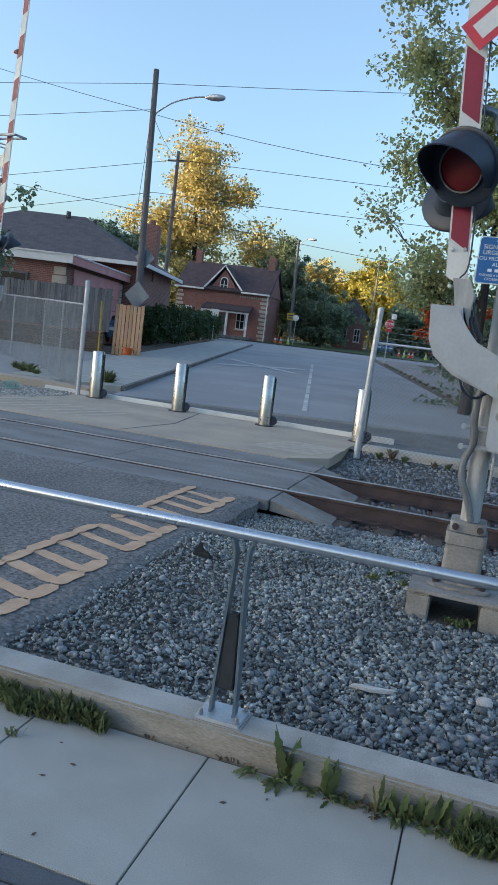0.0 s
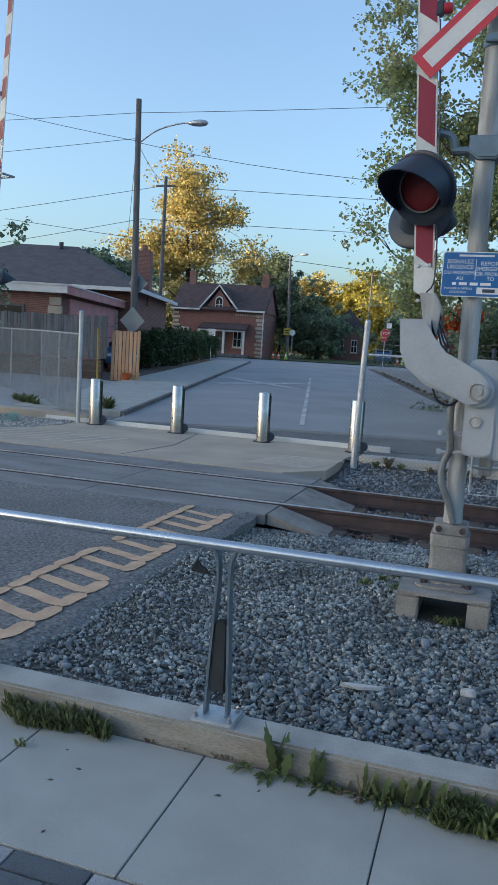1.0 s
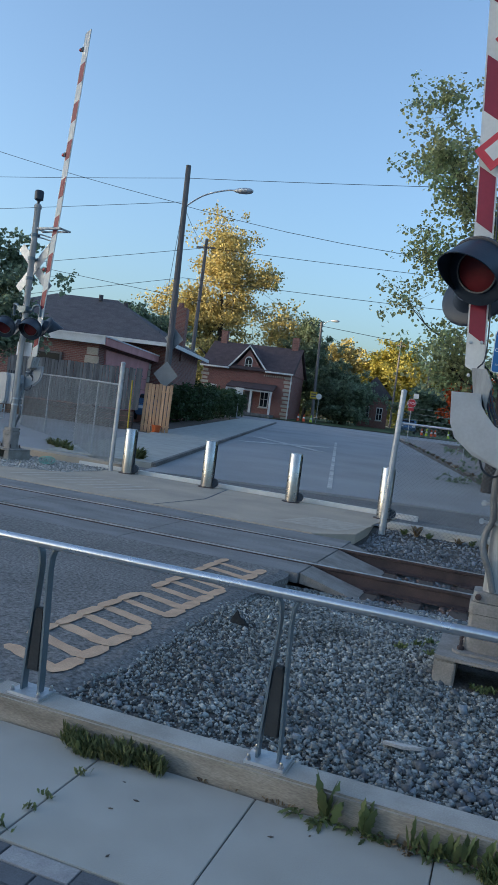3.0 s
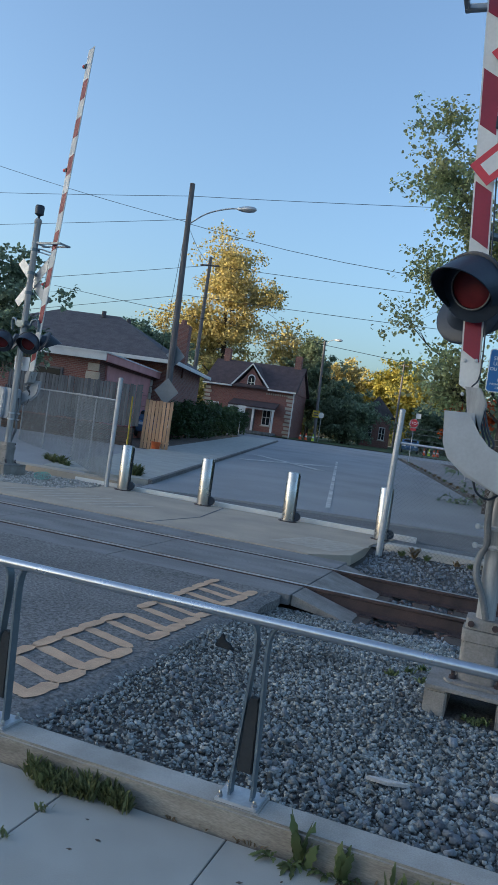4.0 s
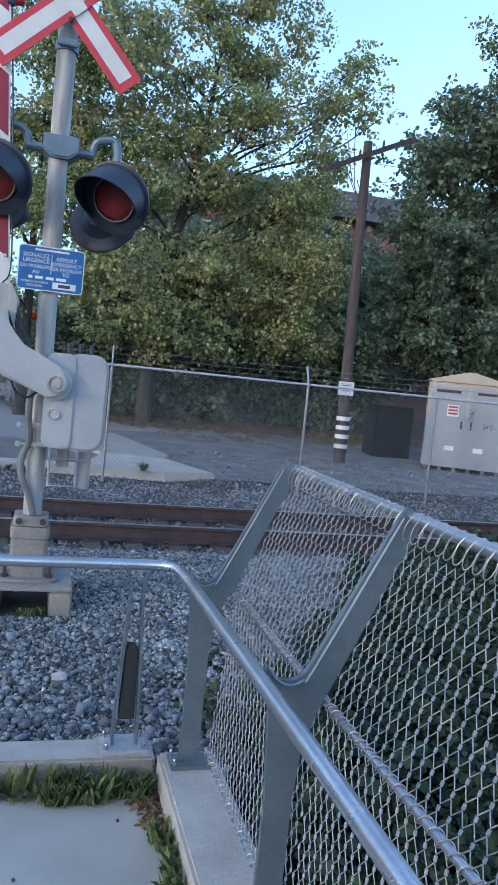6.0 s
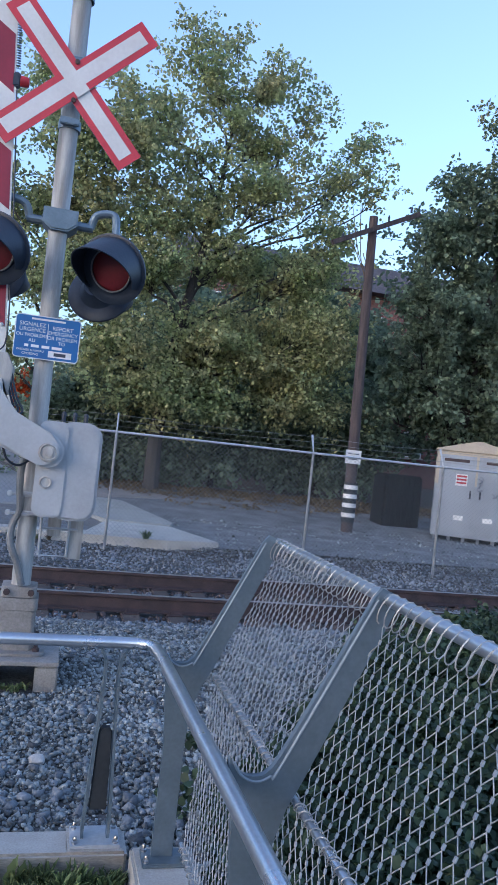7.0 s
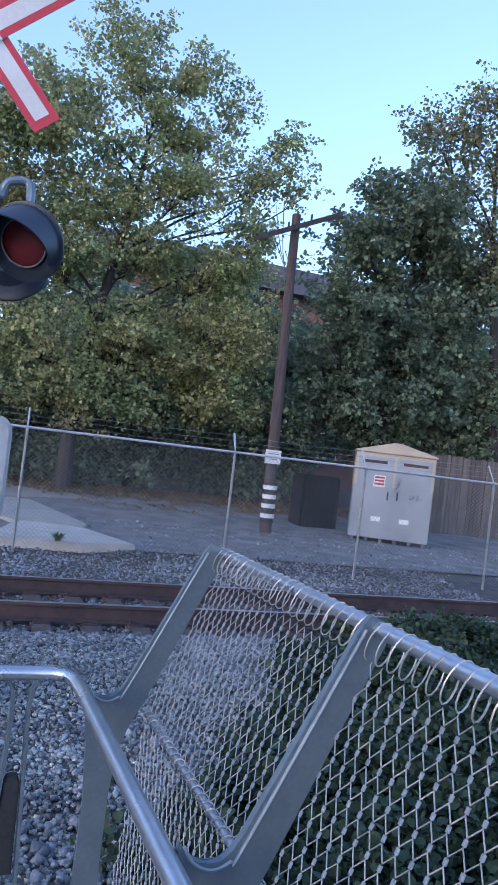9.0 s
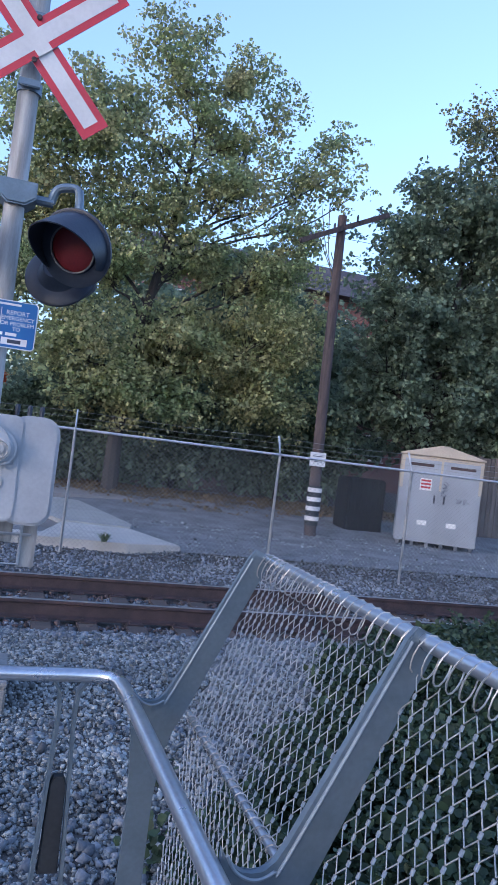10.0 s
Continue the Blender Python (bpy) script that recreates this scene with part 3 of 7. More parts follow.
# ---- crushed stone ----
_ico_bm = Bm()
bmesh.ops.create_icosphere(_ico_bm, subdivisions=1, radius=1.0)
_oct_bm = Bm()
box(_oct_bm, 0, 0, 0, 1.25, 1.25, 1.25)
CUB_V = np.array([v.co[:] for v in _oct_bm.verts]) * 1.0
bmesh.ops.triangulate(_oct_bm, faces=_oct_bm.faces)
_oct_bm.verts.index_update()
CUB_F = np.array([[v.index for v in f.verts] for f in _oct_bm.faces])
_oct_bm.free()
ICO_V = np.array([v.co[:] for v in _ico_bm.verts])
ICO_F = np.array([[v.index for v in f.verts] for f in _ico_bm.faces])
_ico_bm.free()


def stones(name, count, xr, yr, size, zf, label, seed, keep=None, material=None, chip=False):
    BV, BF = (CUB_V, CUB_F) if chip else (ICO_V, ICO_F)
    rng = np.random.default_rng(seed)
    x, y = rng.uniform(*xr, count), rng.uniform(*yr, count)
    if keep is not None:
        k = keep(x, y)
        x, y = x[k], y[k]
    n = len(x)
    s = size * np.minimum(np.exp(rng.normal(0, 0.38, n)), 1.9)
    sc = s[:, None] * np.stack([rng.uniform(0.8, 1.3, n), rng.uniform(0.7, 1.1, n), rng.uniform(0.45, 0.8, n)], 1)
    q = rng.normal(size=(n, 4)) * (0.35, 0.35, 1, 1)
    q /= np.linalg.norm(q, axis=1, keepdims=True)
    a, b, c, d = q[:, 3], q[:, 0], q[:, 1], q[:, 2]
    R = np.stack([1 - 2 * (c * c + d * d), 2 * (b * c - d * a), 2 * (b * d + c * a), 2 * (b * c + d * a), 1 - 2 * (b * b + d * d), 2 * (c * d - b * a), 2 * (b * d - c * a), 2 * (c * d + b * a), 1 - 2 * (b * b + c * c)], 1).reshape(n, 3, 3)
    base = BV[None] * (1 + rng.uniform(-0.26, 0.2, (n, len(BV), 1)))
    v = np.einsum("nij,nkj->nki", R, base * sc[:, None, :])
    z = np.array([zf(t) for t in y]) + s * rng.uniform(0.0, 0.55, n)
    v += np.stack([x, y, z], 1)[:, None, :]
    f = (BF[None] + (len(BV) * np.arange(n))[:, None, None]).reshape(-1, 3)
    ob = soup(name, v.reshape(-1, 3), f, material or M["stone"])
    return tagged(ob, label, "gravel", "", "stuff")


def near_keep(x, y):
    edge = -2.25 + 0.1 * np.sin(y * 2.3)
    clear = ~((np.abs(x - 0.05) < 0.3) & (np.abs(y - 5.85) < 0.33))
    inside = x < np.maximum(1.2, 1.75 + 0.76 * (y - 4.0))
    return (x > edge - np.abs(np.random.default_rng(4).normal(0, 0.12, len(x)))) & clear & inside


def track_keep(x, y):
    k = (x > -1.5) | (y > 11.5)
    for ry in RAIL_Y:
        k &= np.abs(y - ry) > 0.10
    return k


def coarse_keep(x, y):
    r = np.random.default_rng(12).random(len(x))
    return near_keep(x, y) & (r < np.clip(0.30 + 0.42 * (x + 2.0), 0.25, 1.0))


def fine_keep(x, y):
    r = np.random.default_rng(13).random(len(x))
    return near_keep(x, y) & (r < np.clip(1.0 - 0.3 * (x + 1.2), 0.3, 1.0))


stones("ballast_stones", 56000, (-2.6, 4.2), (3.42, 8.6), 0.0150, lambda y: ballast_z(y) - 0.010, "loose blue-grey and white crushed ballast stones", 1, coarse_keep, None, True)
stones("fine_gravel", 52000, (-2.9, 3.2), (3.40, 8.4), 0.0092, lambda y: ballast_z(y) - 0.004, "fine grey grit between the ballast stones", 2, fine_keep, None, True)
def patch_keep(x, y):
    n = np.array([noise.noise((a * 1.3, b * 1.6, 4.0)) for a, b in zip(x, y)])
    near = np.exp(-((x - 0.55) / 0.7) ** 2 - ((y - 3.9) / 0.7) ** 2)
    r = np.random.default_rng(14).random(len(x))
    return near_keep(x, y) & (r < np.clip(0.10 + 0.9 * n + 1.1 * near + 0.12 * x, 0.02, 1.0))


stones("large_stones", 9000, (-2.2, 4.2), (3.42, 8.6), 0.0215, lambda y: ballast_z(y) - 0.003, "larger dark blue-grey ballast stones lying in patches", 9, patch_keep,
       mat("slate_ballast_stone", (0.185, 0.20, 0.215), 0.8, 0, (0.12, 0.13, 0.142), 1.6, 0.4, 70, 0.2, island=0.6), True)
stones("rusty_stones", 5200, (-1.45, 9.5), (8.72, 10.98), 0.022, lambda y: ballast_z(y) + 0.006, "rust-stained brown ballast stones along the rails", 15,
       lambda x, y: (np.abs(y - RAIL_Y[0]) > 0.09) & (np.abs(y - RAIL_Y[1]) > 0.09) & ((np.abs(y - RAIL_Y[0]) < 0.34) | (np.abs(y - RAIL_Y[1]) < 0.34)),
       mat("rusty_ballast_stone", (0.125, 0.085, 0.075), 0.85, 0, (0.08, 0.06, 0.056), 2.0, 0.4, 70, 0.2, island=0.5), True)
stones("track_stones", 24000, (-2.1, 9.5), (8.0, 13.9), 0.022, lambda y: ballast_z(y) - 0.012, "dark blue-grey ballast stones round the rails", 3, track_keep, mat("dark_ballast_stone", (0.21, 0.23, 0.25), 0.85, 0, (0.13, 0.138, 0.15), 1.3, 0.4, 70, 0.2, island=0.5), True)
stones("yard_stones", 1800, (-1.8, 16), (13.2, 19), 0.020, lambda y: -0.05 + max(0, y - 19) * 0.06, "scattered pale stones in the gravel yard", 6, lambda x, y: ~((x < 2.6) & (y < 18.0)))
stones("pale_gravel", 12000, (-14, -8.7), (11.6, 15.6), 0.021, lambda y: -0.05, "pale grey gravel beside the far mast", 7, lambda x, y: x < -11.2 + 1.64 * (y - 12.0), mat("pale_stone_chips", (0.42, 0.40, 0.37), 0.9, 0, (0.3, 0.29, 0.27), 2, 0.3, 60, 0.2, island=0.4))
stones("side_stones", 5000, (0.9, 3.2), (-1.5, 3.4), 0.026, lambda y: -0.06, "grey ballast stones outside the mesh fence", 8, lambda x, y: (y > 2.75) | ((x < 1.05) & (y > 2.4)))

# ---- near pavement ----
walk_slabs = thing("footway", 0, 2.7, 0, "smooth pale grey concrete footway slabs", "pavement", kind="structure")
for _x0, _x1 in ((-4.09, -3.268), (-3.262, -2.448), (-2.442, -1.633), (-1.627, -0.843), (-0.837, -0.023), (-0.017, 0.63)):
    _bm = Bm()
    box(_bm, (_x0 + _x1) / 2, -0.005, -0.05, _x1 - _x0, 0.85, 0.1, 0.003)
    part("slab", _bm, M["concrete"], walk_slabs)
_bm = Bm()
box(_bm, -1.7, 1.0, -0.062, 5.0, 4.5, 0.1)
tagged(mesh_ob("footway_bed", _bm, M["soil"]), "dark joint bed under the paving", "paving bed", kind="structure")
pavers = thing("paver_field", 0, 2.2, 0, "dark grey concrete pavers with speckled light pavers among them", "paving", kind="structure")
_rng = random.Random(3)
_pm = {}
for _r in range(30):
    _y = 2.265 - 0.105 * (_r + 0.5)
    _x = -4.2 + (0.12, 0.31, 0.22, 0.04)[_r % 4]
    _k = 0
    while _x < 0.6:
        _w = 0.316
        _light = (_k % 2 == (0 if _r == 0 else 2)) if _r == 0 else (_r % 2 == 0 and (_k + _r) % 3 == 0)
        if (_light) not in _pm:
            _bm = Bm()
            box(_bm, 0, 0, -0.03, _w - 0.006, 0.099, 0.06, 0.003)
            _po = part("paver", _bm, M["paver_light" if _light else "paver_dark"], pavers)
            _pm[_light] = _po.data
        else:
            _po = new("paver", _pm[_light])
            _po.parent = pavers
        _po.location = (_x + _w / 2, _y - 2.2, -0.001 - 0.002 * _rng.random())
        _x += _w
        _k += 1
# unseen pale slab behind the camera, added to bounce light forward
_bm = Bm()
box(_bm, -1.7, -11.2, -0.05, 34, 20, 0.1)
tagged(mesh_ob("plaza", _bm, M["concrete"]), "unseen concrete slab added behind the footway to bounce light", "pavement", kind="structure")
# kerb that carries the railing, and its return under the mesh fence
CURB_Z = 0.125
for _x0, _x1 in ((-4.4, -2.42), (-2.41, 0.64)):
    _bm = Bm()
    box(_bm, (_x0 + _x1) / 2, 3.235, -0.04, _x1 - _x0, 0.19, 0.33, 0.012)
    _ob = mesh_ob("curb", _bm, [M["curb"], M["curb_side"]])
    # front and back faces take a darker tan than the top
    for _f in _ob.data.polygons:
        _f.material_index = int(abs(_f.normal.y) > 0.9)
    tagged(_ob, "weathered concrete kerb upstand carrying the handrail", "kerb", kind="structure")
_bm = Bm()
box(_bm, 0.775, 0.6, -0.035, 0.255, 5.1, 0.36, 0.012)
tagged(mesh_ob("curb_return", _bm, M["curb"]), "smooth concrete plinth under the mesh fence", "kerb", kind="structure")


# ---- handrail with twin-blade posts ----
def bolt_set(bm, pts, z):
    for x, y in pts:
        lathe(bm, [(0.013, z), (0.013, z + 0.009), (0.009, z + 0.012), (0.009, z + 0.02), (0.006, z + 0.027), (0, z + 0.028)], 8, pose(x, y, 0))


HR_Z = 0.955
handrail = thing("handrail", -0.85, 3.25, CURB_Z, "brushed steel tube handrail on twin flat-bar posts", "handrail")
_bm = Bm()
_o = Vector((-0.85, 3.25, CURB_Z))
_line = [(-2.50, 3.215, HR_Z - 0.01), (-0.9, 3.215, HR_Z - 0.005), (0.50, 3.215, HR_Z), (0.60, 3.21, HR_Z), (0.645, 3.185, HR_Z + 0.002), (0.665, 3.13, HR_Z + 0.004), (0.672, 3.0, HR_Z + 0.005), (0.69, 1.5, HR_Z + 0.01), (0.71, -1.8, HR_Z + 0.01)]
tube(_bm, [Vector(p) - _o for p in _line], 0.024, 14)
part("tube", _bm, M["handrail"], handrail)
for _x in (-2.19, -0.84, 0.51):
    _b = _x + 0.85
    for _s in (-1, 1):
        _bm = Bm()
        # a flat bar that leans in a little and swings out under the rail
        _pts = [(_b + _s * 0.052, 0.012), (_b + _s * 0.052, 0.10), (_b + _s * 0.030, 0.60), (_b + _s * 0.028, 0.70), (_b + _s * 0.036, 0.765), (_b + _s * 0.06, 0.805)]
        _pp = smoothed([(p[0], 0, p[1]) for p in _pts], 3)
        _lo = []
        for _p in _pp:
            _lo.append([_bm.verts.new((_p.x + dx, dy, _p.z)) for dx, dy in ((-0.006, -0.026), (0.006, -0.026), (0.006, 0.026), (-0.006, 0.026))])
        for _a, _c in zip(_lo, _lo[1:]):
            for _k in range(4):
                _bm.faces.new((_a[_k], _a[(_k + 1) % 4], _c[(_k + 1) % 4], _c[_k]))
        _bm.faces.new(_lo[0]), _bm.faces.new(_lo[-1])
        part("post_blade", _bm, M["galv_paint"], handrail)
    _bm = Bm()
    prism(_bm, [(_b - 0.035, 0.13), (_b + 0.035, 0.13), (_b + 0.027, 0.445), (_b + 0.016, 0.468), (_b - 0.016, 0.468), (_b - 0.027, 0.445)], -0.02, 0.02, "y", 0.004)
    part("infill", _bm, M["rubber"], handrail, "dark infill block")
    _bm = Bm()
    box(_bm, _b, 0.0, 0.008, 0.20, 0.165, 0.016, 0.003)
    part("base_plate", _bm, M["galv"], handrail)
    for _sx, _sy in ((-1, -1), (1, -1), (1, 1), (-1, 1)):
        _bm = Bm()
        bolt_set(_bm, [(_b + _sx * 0.082, _sy * 0.06)], 0.016)
        part("bolt", _bm, M["inox"], handrail)
    _bm = Bm()
    box(_bm, _b, 0.0, -0.001, 0.225, 0.185, 0.006, 0.002)
    part("grout", _bm, M["curb"], handrail)

# ---- cable-net fence with leaning arms ----
net_fence = thing("mesh_fence", 0.78, 1.0, 0.145, "grey steel fence with a stainless cable net and outward leaning arms", "fence")
_o = Vector((0.78, 1.0, 0.145))
POST_YS = [3.05, 1.985, 0.94, -0.10, -1.14]
def plate_outline(dx):
    """Outline in x and height above the plinth, of the forked post plate."""
    inner = [(-0.056, 0.0), (-0.052, 0.45), (-0.068, 0.70), (-0.09, 0.79)]
    vee = smoothed([(-0.088, 0, 0.835), (-0.062, 0, 0.800), (-0.02, 0, 0.783), (0.02, 0, 0.798), (0.05, 0, 0.84)], 4)
    arm_in = [(0.270, 1.290), (0.292, 1.318)]
    arm_out = [(0.342, 1.30), (0.342, 1.27), (0.114, 0.765), (0.078, 0.70), (0.040, 0.60), (0.030, 0.45)]
    return [(px + dx, pz) for px, pz in inner + [(v.x, v.z) for v in vee] + arm_in + arm_out + [(0.030, 0.0)]]
for _y in POST_YS:
    _px = -0.006 if _y > 3 else 0.016
    _up = 0.0 if _y > 3 else 0.02
    _bm = Bm()
    prism(_bm, [(a, b + (_up if 0.6 < b < 1.0 else 0)) for a, b in plate_outline(_px)], _y - 1.0 - 0.010, _y - 1.0 + 0.010, "y", 0.002)
    _post = part("post_plate", _bm, M["galv_paint"], net_fence, smooth=False)
    _bm = Bm()
    _rim = smoothed([(-0.084, 0, 0.832), (-0.06, 0, 0.797), (-0.02, 0, 0.780), (0.02, 0, 0.795), (0.052, 0, 0.835), (0.274, 0, 1.295)], 4)
    tube(_bm, [(v.x + _px + 0.006, _y - 1.0 - 0.012, v.z - 0.008 + _up * max(0, 1 - max(0, v.z - 0.85) / 0.45)) for v in _rim], 0.004, 6)
    # rim coloured paler than its plate, with the edge highlight put into the colour
    part("rim", _bm, M["rim_highlight"], _post)
    _bm = Bm()
    box(_bm, -0.005 + _px, _y - 1.0 - 0.01, 0.008, 0.18, 0.12, 0.016, 0.003)
    part("foot_plate", _bm, M["galv_paint"], _post)
    for _bx, _by in ((-0.08, -0.05), (0.07, -0.05), (-0.08, 0.035)):
        _bm = Bm()
        bolt_set(_bm, [(_bx + _px, _y - 1.0 + _by)], 0.016)
        part("bolt", _bm, M["inox"], _post)
NET = {"top": (0.330, 1.288), "knee": (0.122, 0.735), "foot": (0.060, 0.05)}
for _n, _r in (("top", 0.019), ("knee", 0.011), ("foot", 0.011)):
    _bm = Bm()
    tube(_bm, [(NET[_n][0], 2.06, NET[_n][1]), (NET[_n][0], -2.2, NET[_n][1])], _r, 12)
    part({"top": "top_pipe", "knee": "knee_bar", "foot": "foot_bar"}[_n], _bm, M["handrail"], net_fence)


def cable_net(y0, y1, a, b, w, h, name):
    """A net of crossing cables with a ferrule at every crossing, between two bars."""
    a, b = Vector((a[0], 0, a[1])), Vector((b[0], 0, b[1]))
    slope = (b - a)
    length = slope.length
    slope.normalize()
    normal = slope.cross(Vector((0, 1, 0))).normalized()
    nu, nv = int((y1 - y0) / w), max(2, int(round(length / h)))
    w, h = (y1 - y0) / nu, length / nv
    V, F = [], []
    def at(i, j):
        return a + slope * (j * h) + Vector((0, y0 + i * w, 0))
    def seg(p, q, r):
        t = (q - p).normalized()
        s = t.cross(normal).normalized()
        base = len(V)
        for c in (p, q):
            for k in range(3):
                an = 2.0944 * k
                V.append(c + r * (math.cos(an) * s + math.sin(an) * normal))
        for k in range(3):
            F.append((base + k, base + (k + 1) % 3, base + 3 + (k + 1) % 3, base + 3 + k))
    def knot(c):
        base = len(V)
        for e in (-1, 1):
            for x, y in ((-1, -1), (1, -1), (1, 1), (-1, 1)):
                V.append(c + slope * (e * 0.0060) + Vector((0, x * 0.0029, 0)) + normal * (y * 0.0029))
        for k in range(4):
            F.append((base + k, base + (k + 1) % 4, base + 4 + (k + 1) % 4, base + 4 + k))
        F.append((base, base + 1, base + 2, base + 3))
        F.append((base + 4, base + 5, base + 6, base + 7))
    for j in range(nv):
        for i in range(nu + 1):
            if i < nu:
                m = at(i + 0.5, j + 0.5)
                d = slope * (0.10 * h)
                for p, s in ((at(i, j), 1), (at(i + 1, j), 1), (at(i, j + 1), -1), (at(i + 1, j + 1), -1)):
                    p1, m1 = p + d * s, m - d * s
                    seg(p, p1, 0.0018), seg(p1, m1, 0.0018), seg(m1, m, 0.0018)
                knot(m)
            if 0 < j:
                knot(at(i, j))
    ob = soup(name, [tuple(v) for v in V], F, M["cable"], net_fence)
    return tagged(ob, "stainless cable net with pressed ferrules")


for _ya, _yb in zip(POST_YS, POST_YS[1:]):
    _p0, _p1 = _yb - 1.0 + 0.012, _ya - 1.0 - 0.012
    cable_net(_p0, _p1, NET["knee"], (NET["top"][0] - 0.012, NET["top"][1] - 0.070), 0.044, 0.088, "net")
    cable_net(_p0, _p1, NET["foot"], NET["knee"], 0.044, 0.088, "net")
    # lacing coils round the bars
    for _n, _r, _c in (("top", 0.045, 22), ("knee", 0.015, 24), ("foot", 0.015, 24)):
        _bm = Bm()
        _pts = []
        for _k in range(_c * 14 + 1):
            _a2 = 2 * math.pi * _k / 14
            _ca, _sa = math.cos(_a2), math.sin(_a2)
            if _n == "top":   # a long loop round the pipe and the edge of the net
                _du, _dv = 0.025 + 0.046 * _ca, 0.023 * _sa
                _ox, _oz = -0.38 * _du + 0.925 * _dv, -0.925 * _du - 0.38 * _dv
            else:
                _ox, _oz = _r * _ca, _r * _sa
            _pts.append((NET[_n][0] + _ox, _p0 + (_p1 - _p0) * _k / (_c * 14), NET[_n][1] + _oz))
        tube(_bm, _pts, 0.0021, 4)
        part("lacing", _bm, M["cable"], net_fence, "spiral lacing wire")


# ---- bollards ----
def bollard(x, y, z, rz):
    t = thing("bollard", x, y, z, "stainless steel removable bollard with a dark hinge side", "bollard", rz, "bollards across the street")
    bm = Bm()
    lathe(bm, [(0, 0.015), (0.132, 0.015), (0.132, 1.01), (0.126, 1.02), (0, 1.026)], 32)
    part("post", bm, M["inox"], t)
    bm = Bm()
    box(bm, 0.122, 0.03, 0.5, 0.03, 0.10, 0.95, 0.01)
    part("hinge_strip", bm, M["rubber"], t)
    bm = Bm()
    lathe(bm, [(0, -0.05), (0.09, -0.05), (0.10, 0.0), (0.09, 0.05), (0, 0.05)], 16, pose(0.158, 0.03, 0.12, 90, 0, 0))
    part("hinge", bm, M["dark_paint"], t)
    bm = Bm()
    lathe(bm, [(0, 0.0), (0.19, 0.0), (0.19, 0.012), (0.134, 0.018), (0, 0.018)], 24)
    part("base_ring", bm, M["rust"], t)
for _x, _y in ((-8.17, 15.2), (-6.15, 15.12), (-4.19, 15.05), (-2.22, 14.85)):
    bollard(_x, _y, -0.036, 10)


# ---- chain-link fences ----
def chain_fence(pts, height, label, seed=0, spacing=2.6, zf=None, tops=(), barbed=False, wire_r=0.0034):
    o = Vector(pts[0])
    t = thing("chain_link_fence", o.x, o.y, o.z, label, "fence")
    V, F = [], []
    for a, b in zip(pts, pts[1:]):
        a, b = Vector(a) - o, Vector(b) - o
        run = b - a
        L = Vector((run.x, run.y, 0)).length
        u = run / L
        side = Vector((-u.y, u.x, 0))
        bm = Bm()
        tube(bm, [a + Vector((0, 0, height)), b + Vector((0, 0, height))], 0.021, 8)
        part("top_rail", bm, M["galv"], t)
        n = max(1, round(L / spacing))
        for k in range(n + 1):
            p = a + u * (L * k / n)
            bm = Bm()
            tube(bm, [p - Vector((0, 0, 0.1)), p + Vector((0, 0, height + 0.03))], 0.024, 10)
            part("post", bm, M["galv"], t)
        pitch = 0.078
        m = int(L / pitch) + int(height / pitch)
        def seg(p, q, s):
            base = len(V)
            for c in (p, q):
                for dx, dz in ((-1, 0), (0, 1), (1, 0), (0, -1)):
                    V.append(c + u * (dx * wire_r) + side * (s + dz * wire_r))
            for k in range(4):
                F.append((base + k, base + (k + 1) % 4, base + 4 + (k + 1) % 4, base + 4 + k))
        for k in range(m + 1):
            for sgn in (1, -1):
                # a straight run of wire leaning 45 degrees, cut to the panel
                s0 = k * pitch - height
                lo, hi = (s0, s0 + height)
                z0, z1 = 0.03, height
                if lo < 0:
                    z0 = z0 - lo
                    lo = 0
                if hi > L:
                    z1 = z1 - (hi - L)
                    hi = L
                if z1 - z0 < 0.02:
                    continue
                if sgn < 0:
                    p, q = a + u * (L - lo), a + u * (L - hi)
                else:
                    p, q = a + u * lo, a + u * hi
                seg(p + Vector((0, 0, z0)), q + Vector((0, 0, z1)), 0.024 + 0.002 * sgn)
        if barbed:
            for k, (dz, ds) in enumerate(((0.10, 0.06), (0.20, 0.14), (0.30, 0.22))):
                bm = Bm()
                tube(bm, [a + Vector((0, 0, height + dz)) + side * ds, (a + b) / 2 + Vector((0, 0, height + dz - 0.03)) + side * ds, b + Vector((0, 0, height + dz)) + side * ds], 0.004, 4)
                part("barbed_wire", bm, M["link"], t)
            for k in range(n + 1):
                p = a + u * (L * k / n) + Vector((0, 0, height))
                bm = Bm()
                tube(bm, [p, p + Vector((0, 0, 0.33)) + side * 0.24], 0.012, 6)
                part("barb_arm", bm, M["galv"], t)
    tagged(soup("wire_mesh", [tuple(v) for v in V], F, M["link"], t), "woven chain-link wire", kind="stuff")
    return t


chain_fence([(-1.95, 13.45, -0.05), (1.17, 13.25, -0.05), (4.66, 12.97, -0.05), (7.05, 12.6, -0.05), (9.7, 12.35, -0.05), (15, 11.8, -0.05)], 1.93, "galvanised chain-link fence with barbed wire strands above", spacing=3.2, barbed=True)
chain_fence([(-8.6, 15.25, -0.02), (-12.0, 18.9, 0.05), (-16.6, 22.6, 0.1)], 1.97, "galvanised chain-link fence beside the driveway", spacing=2.5, wire_r=0.0031)
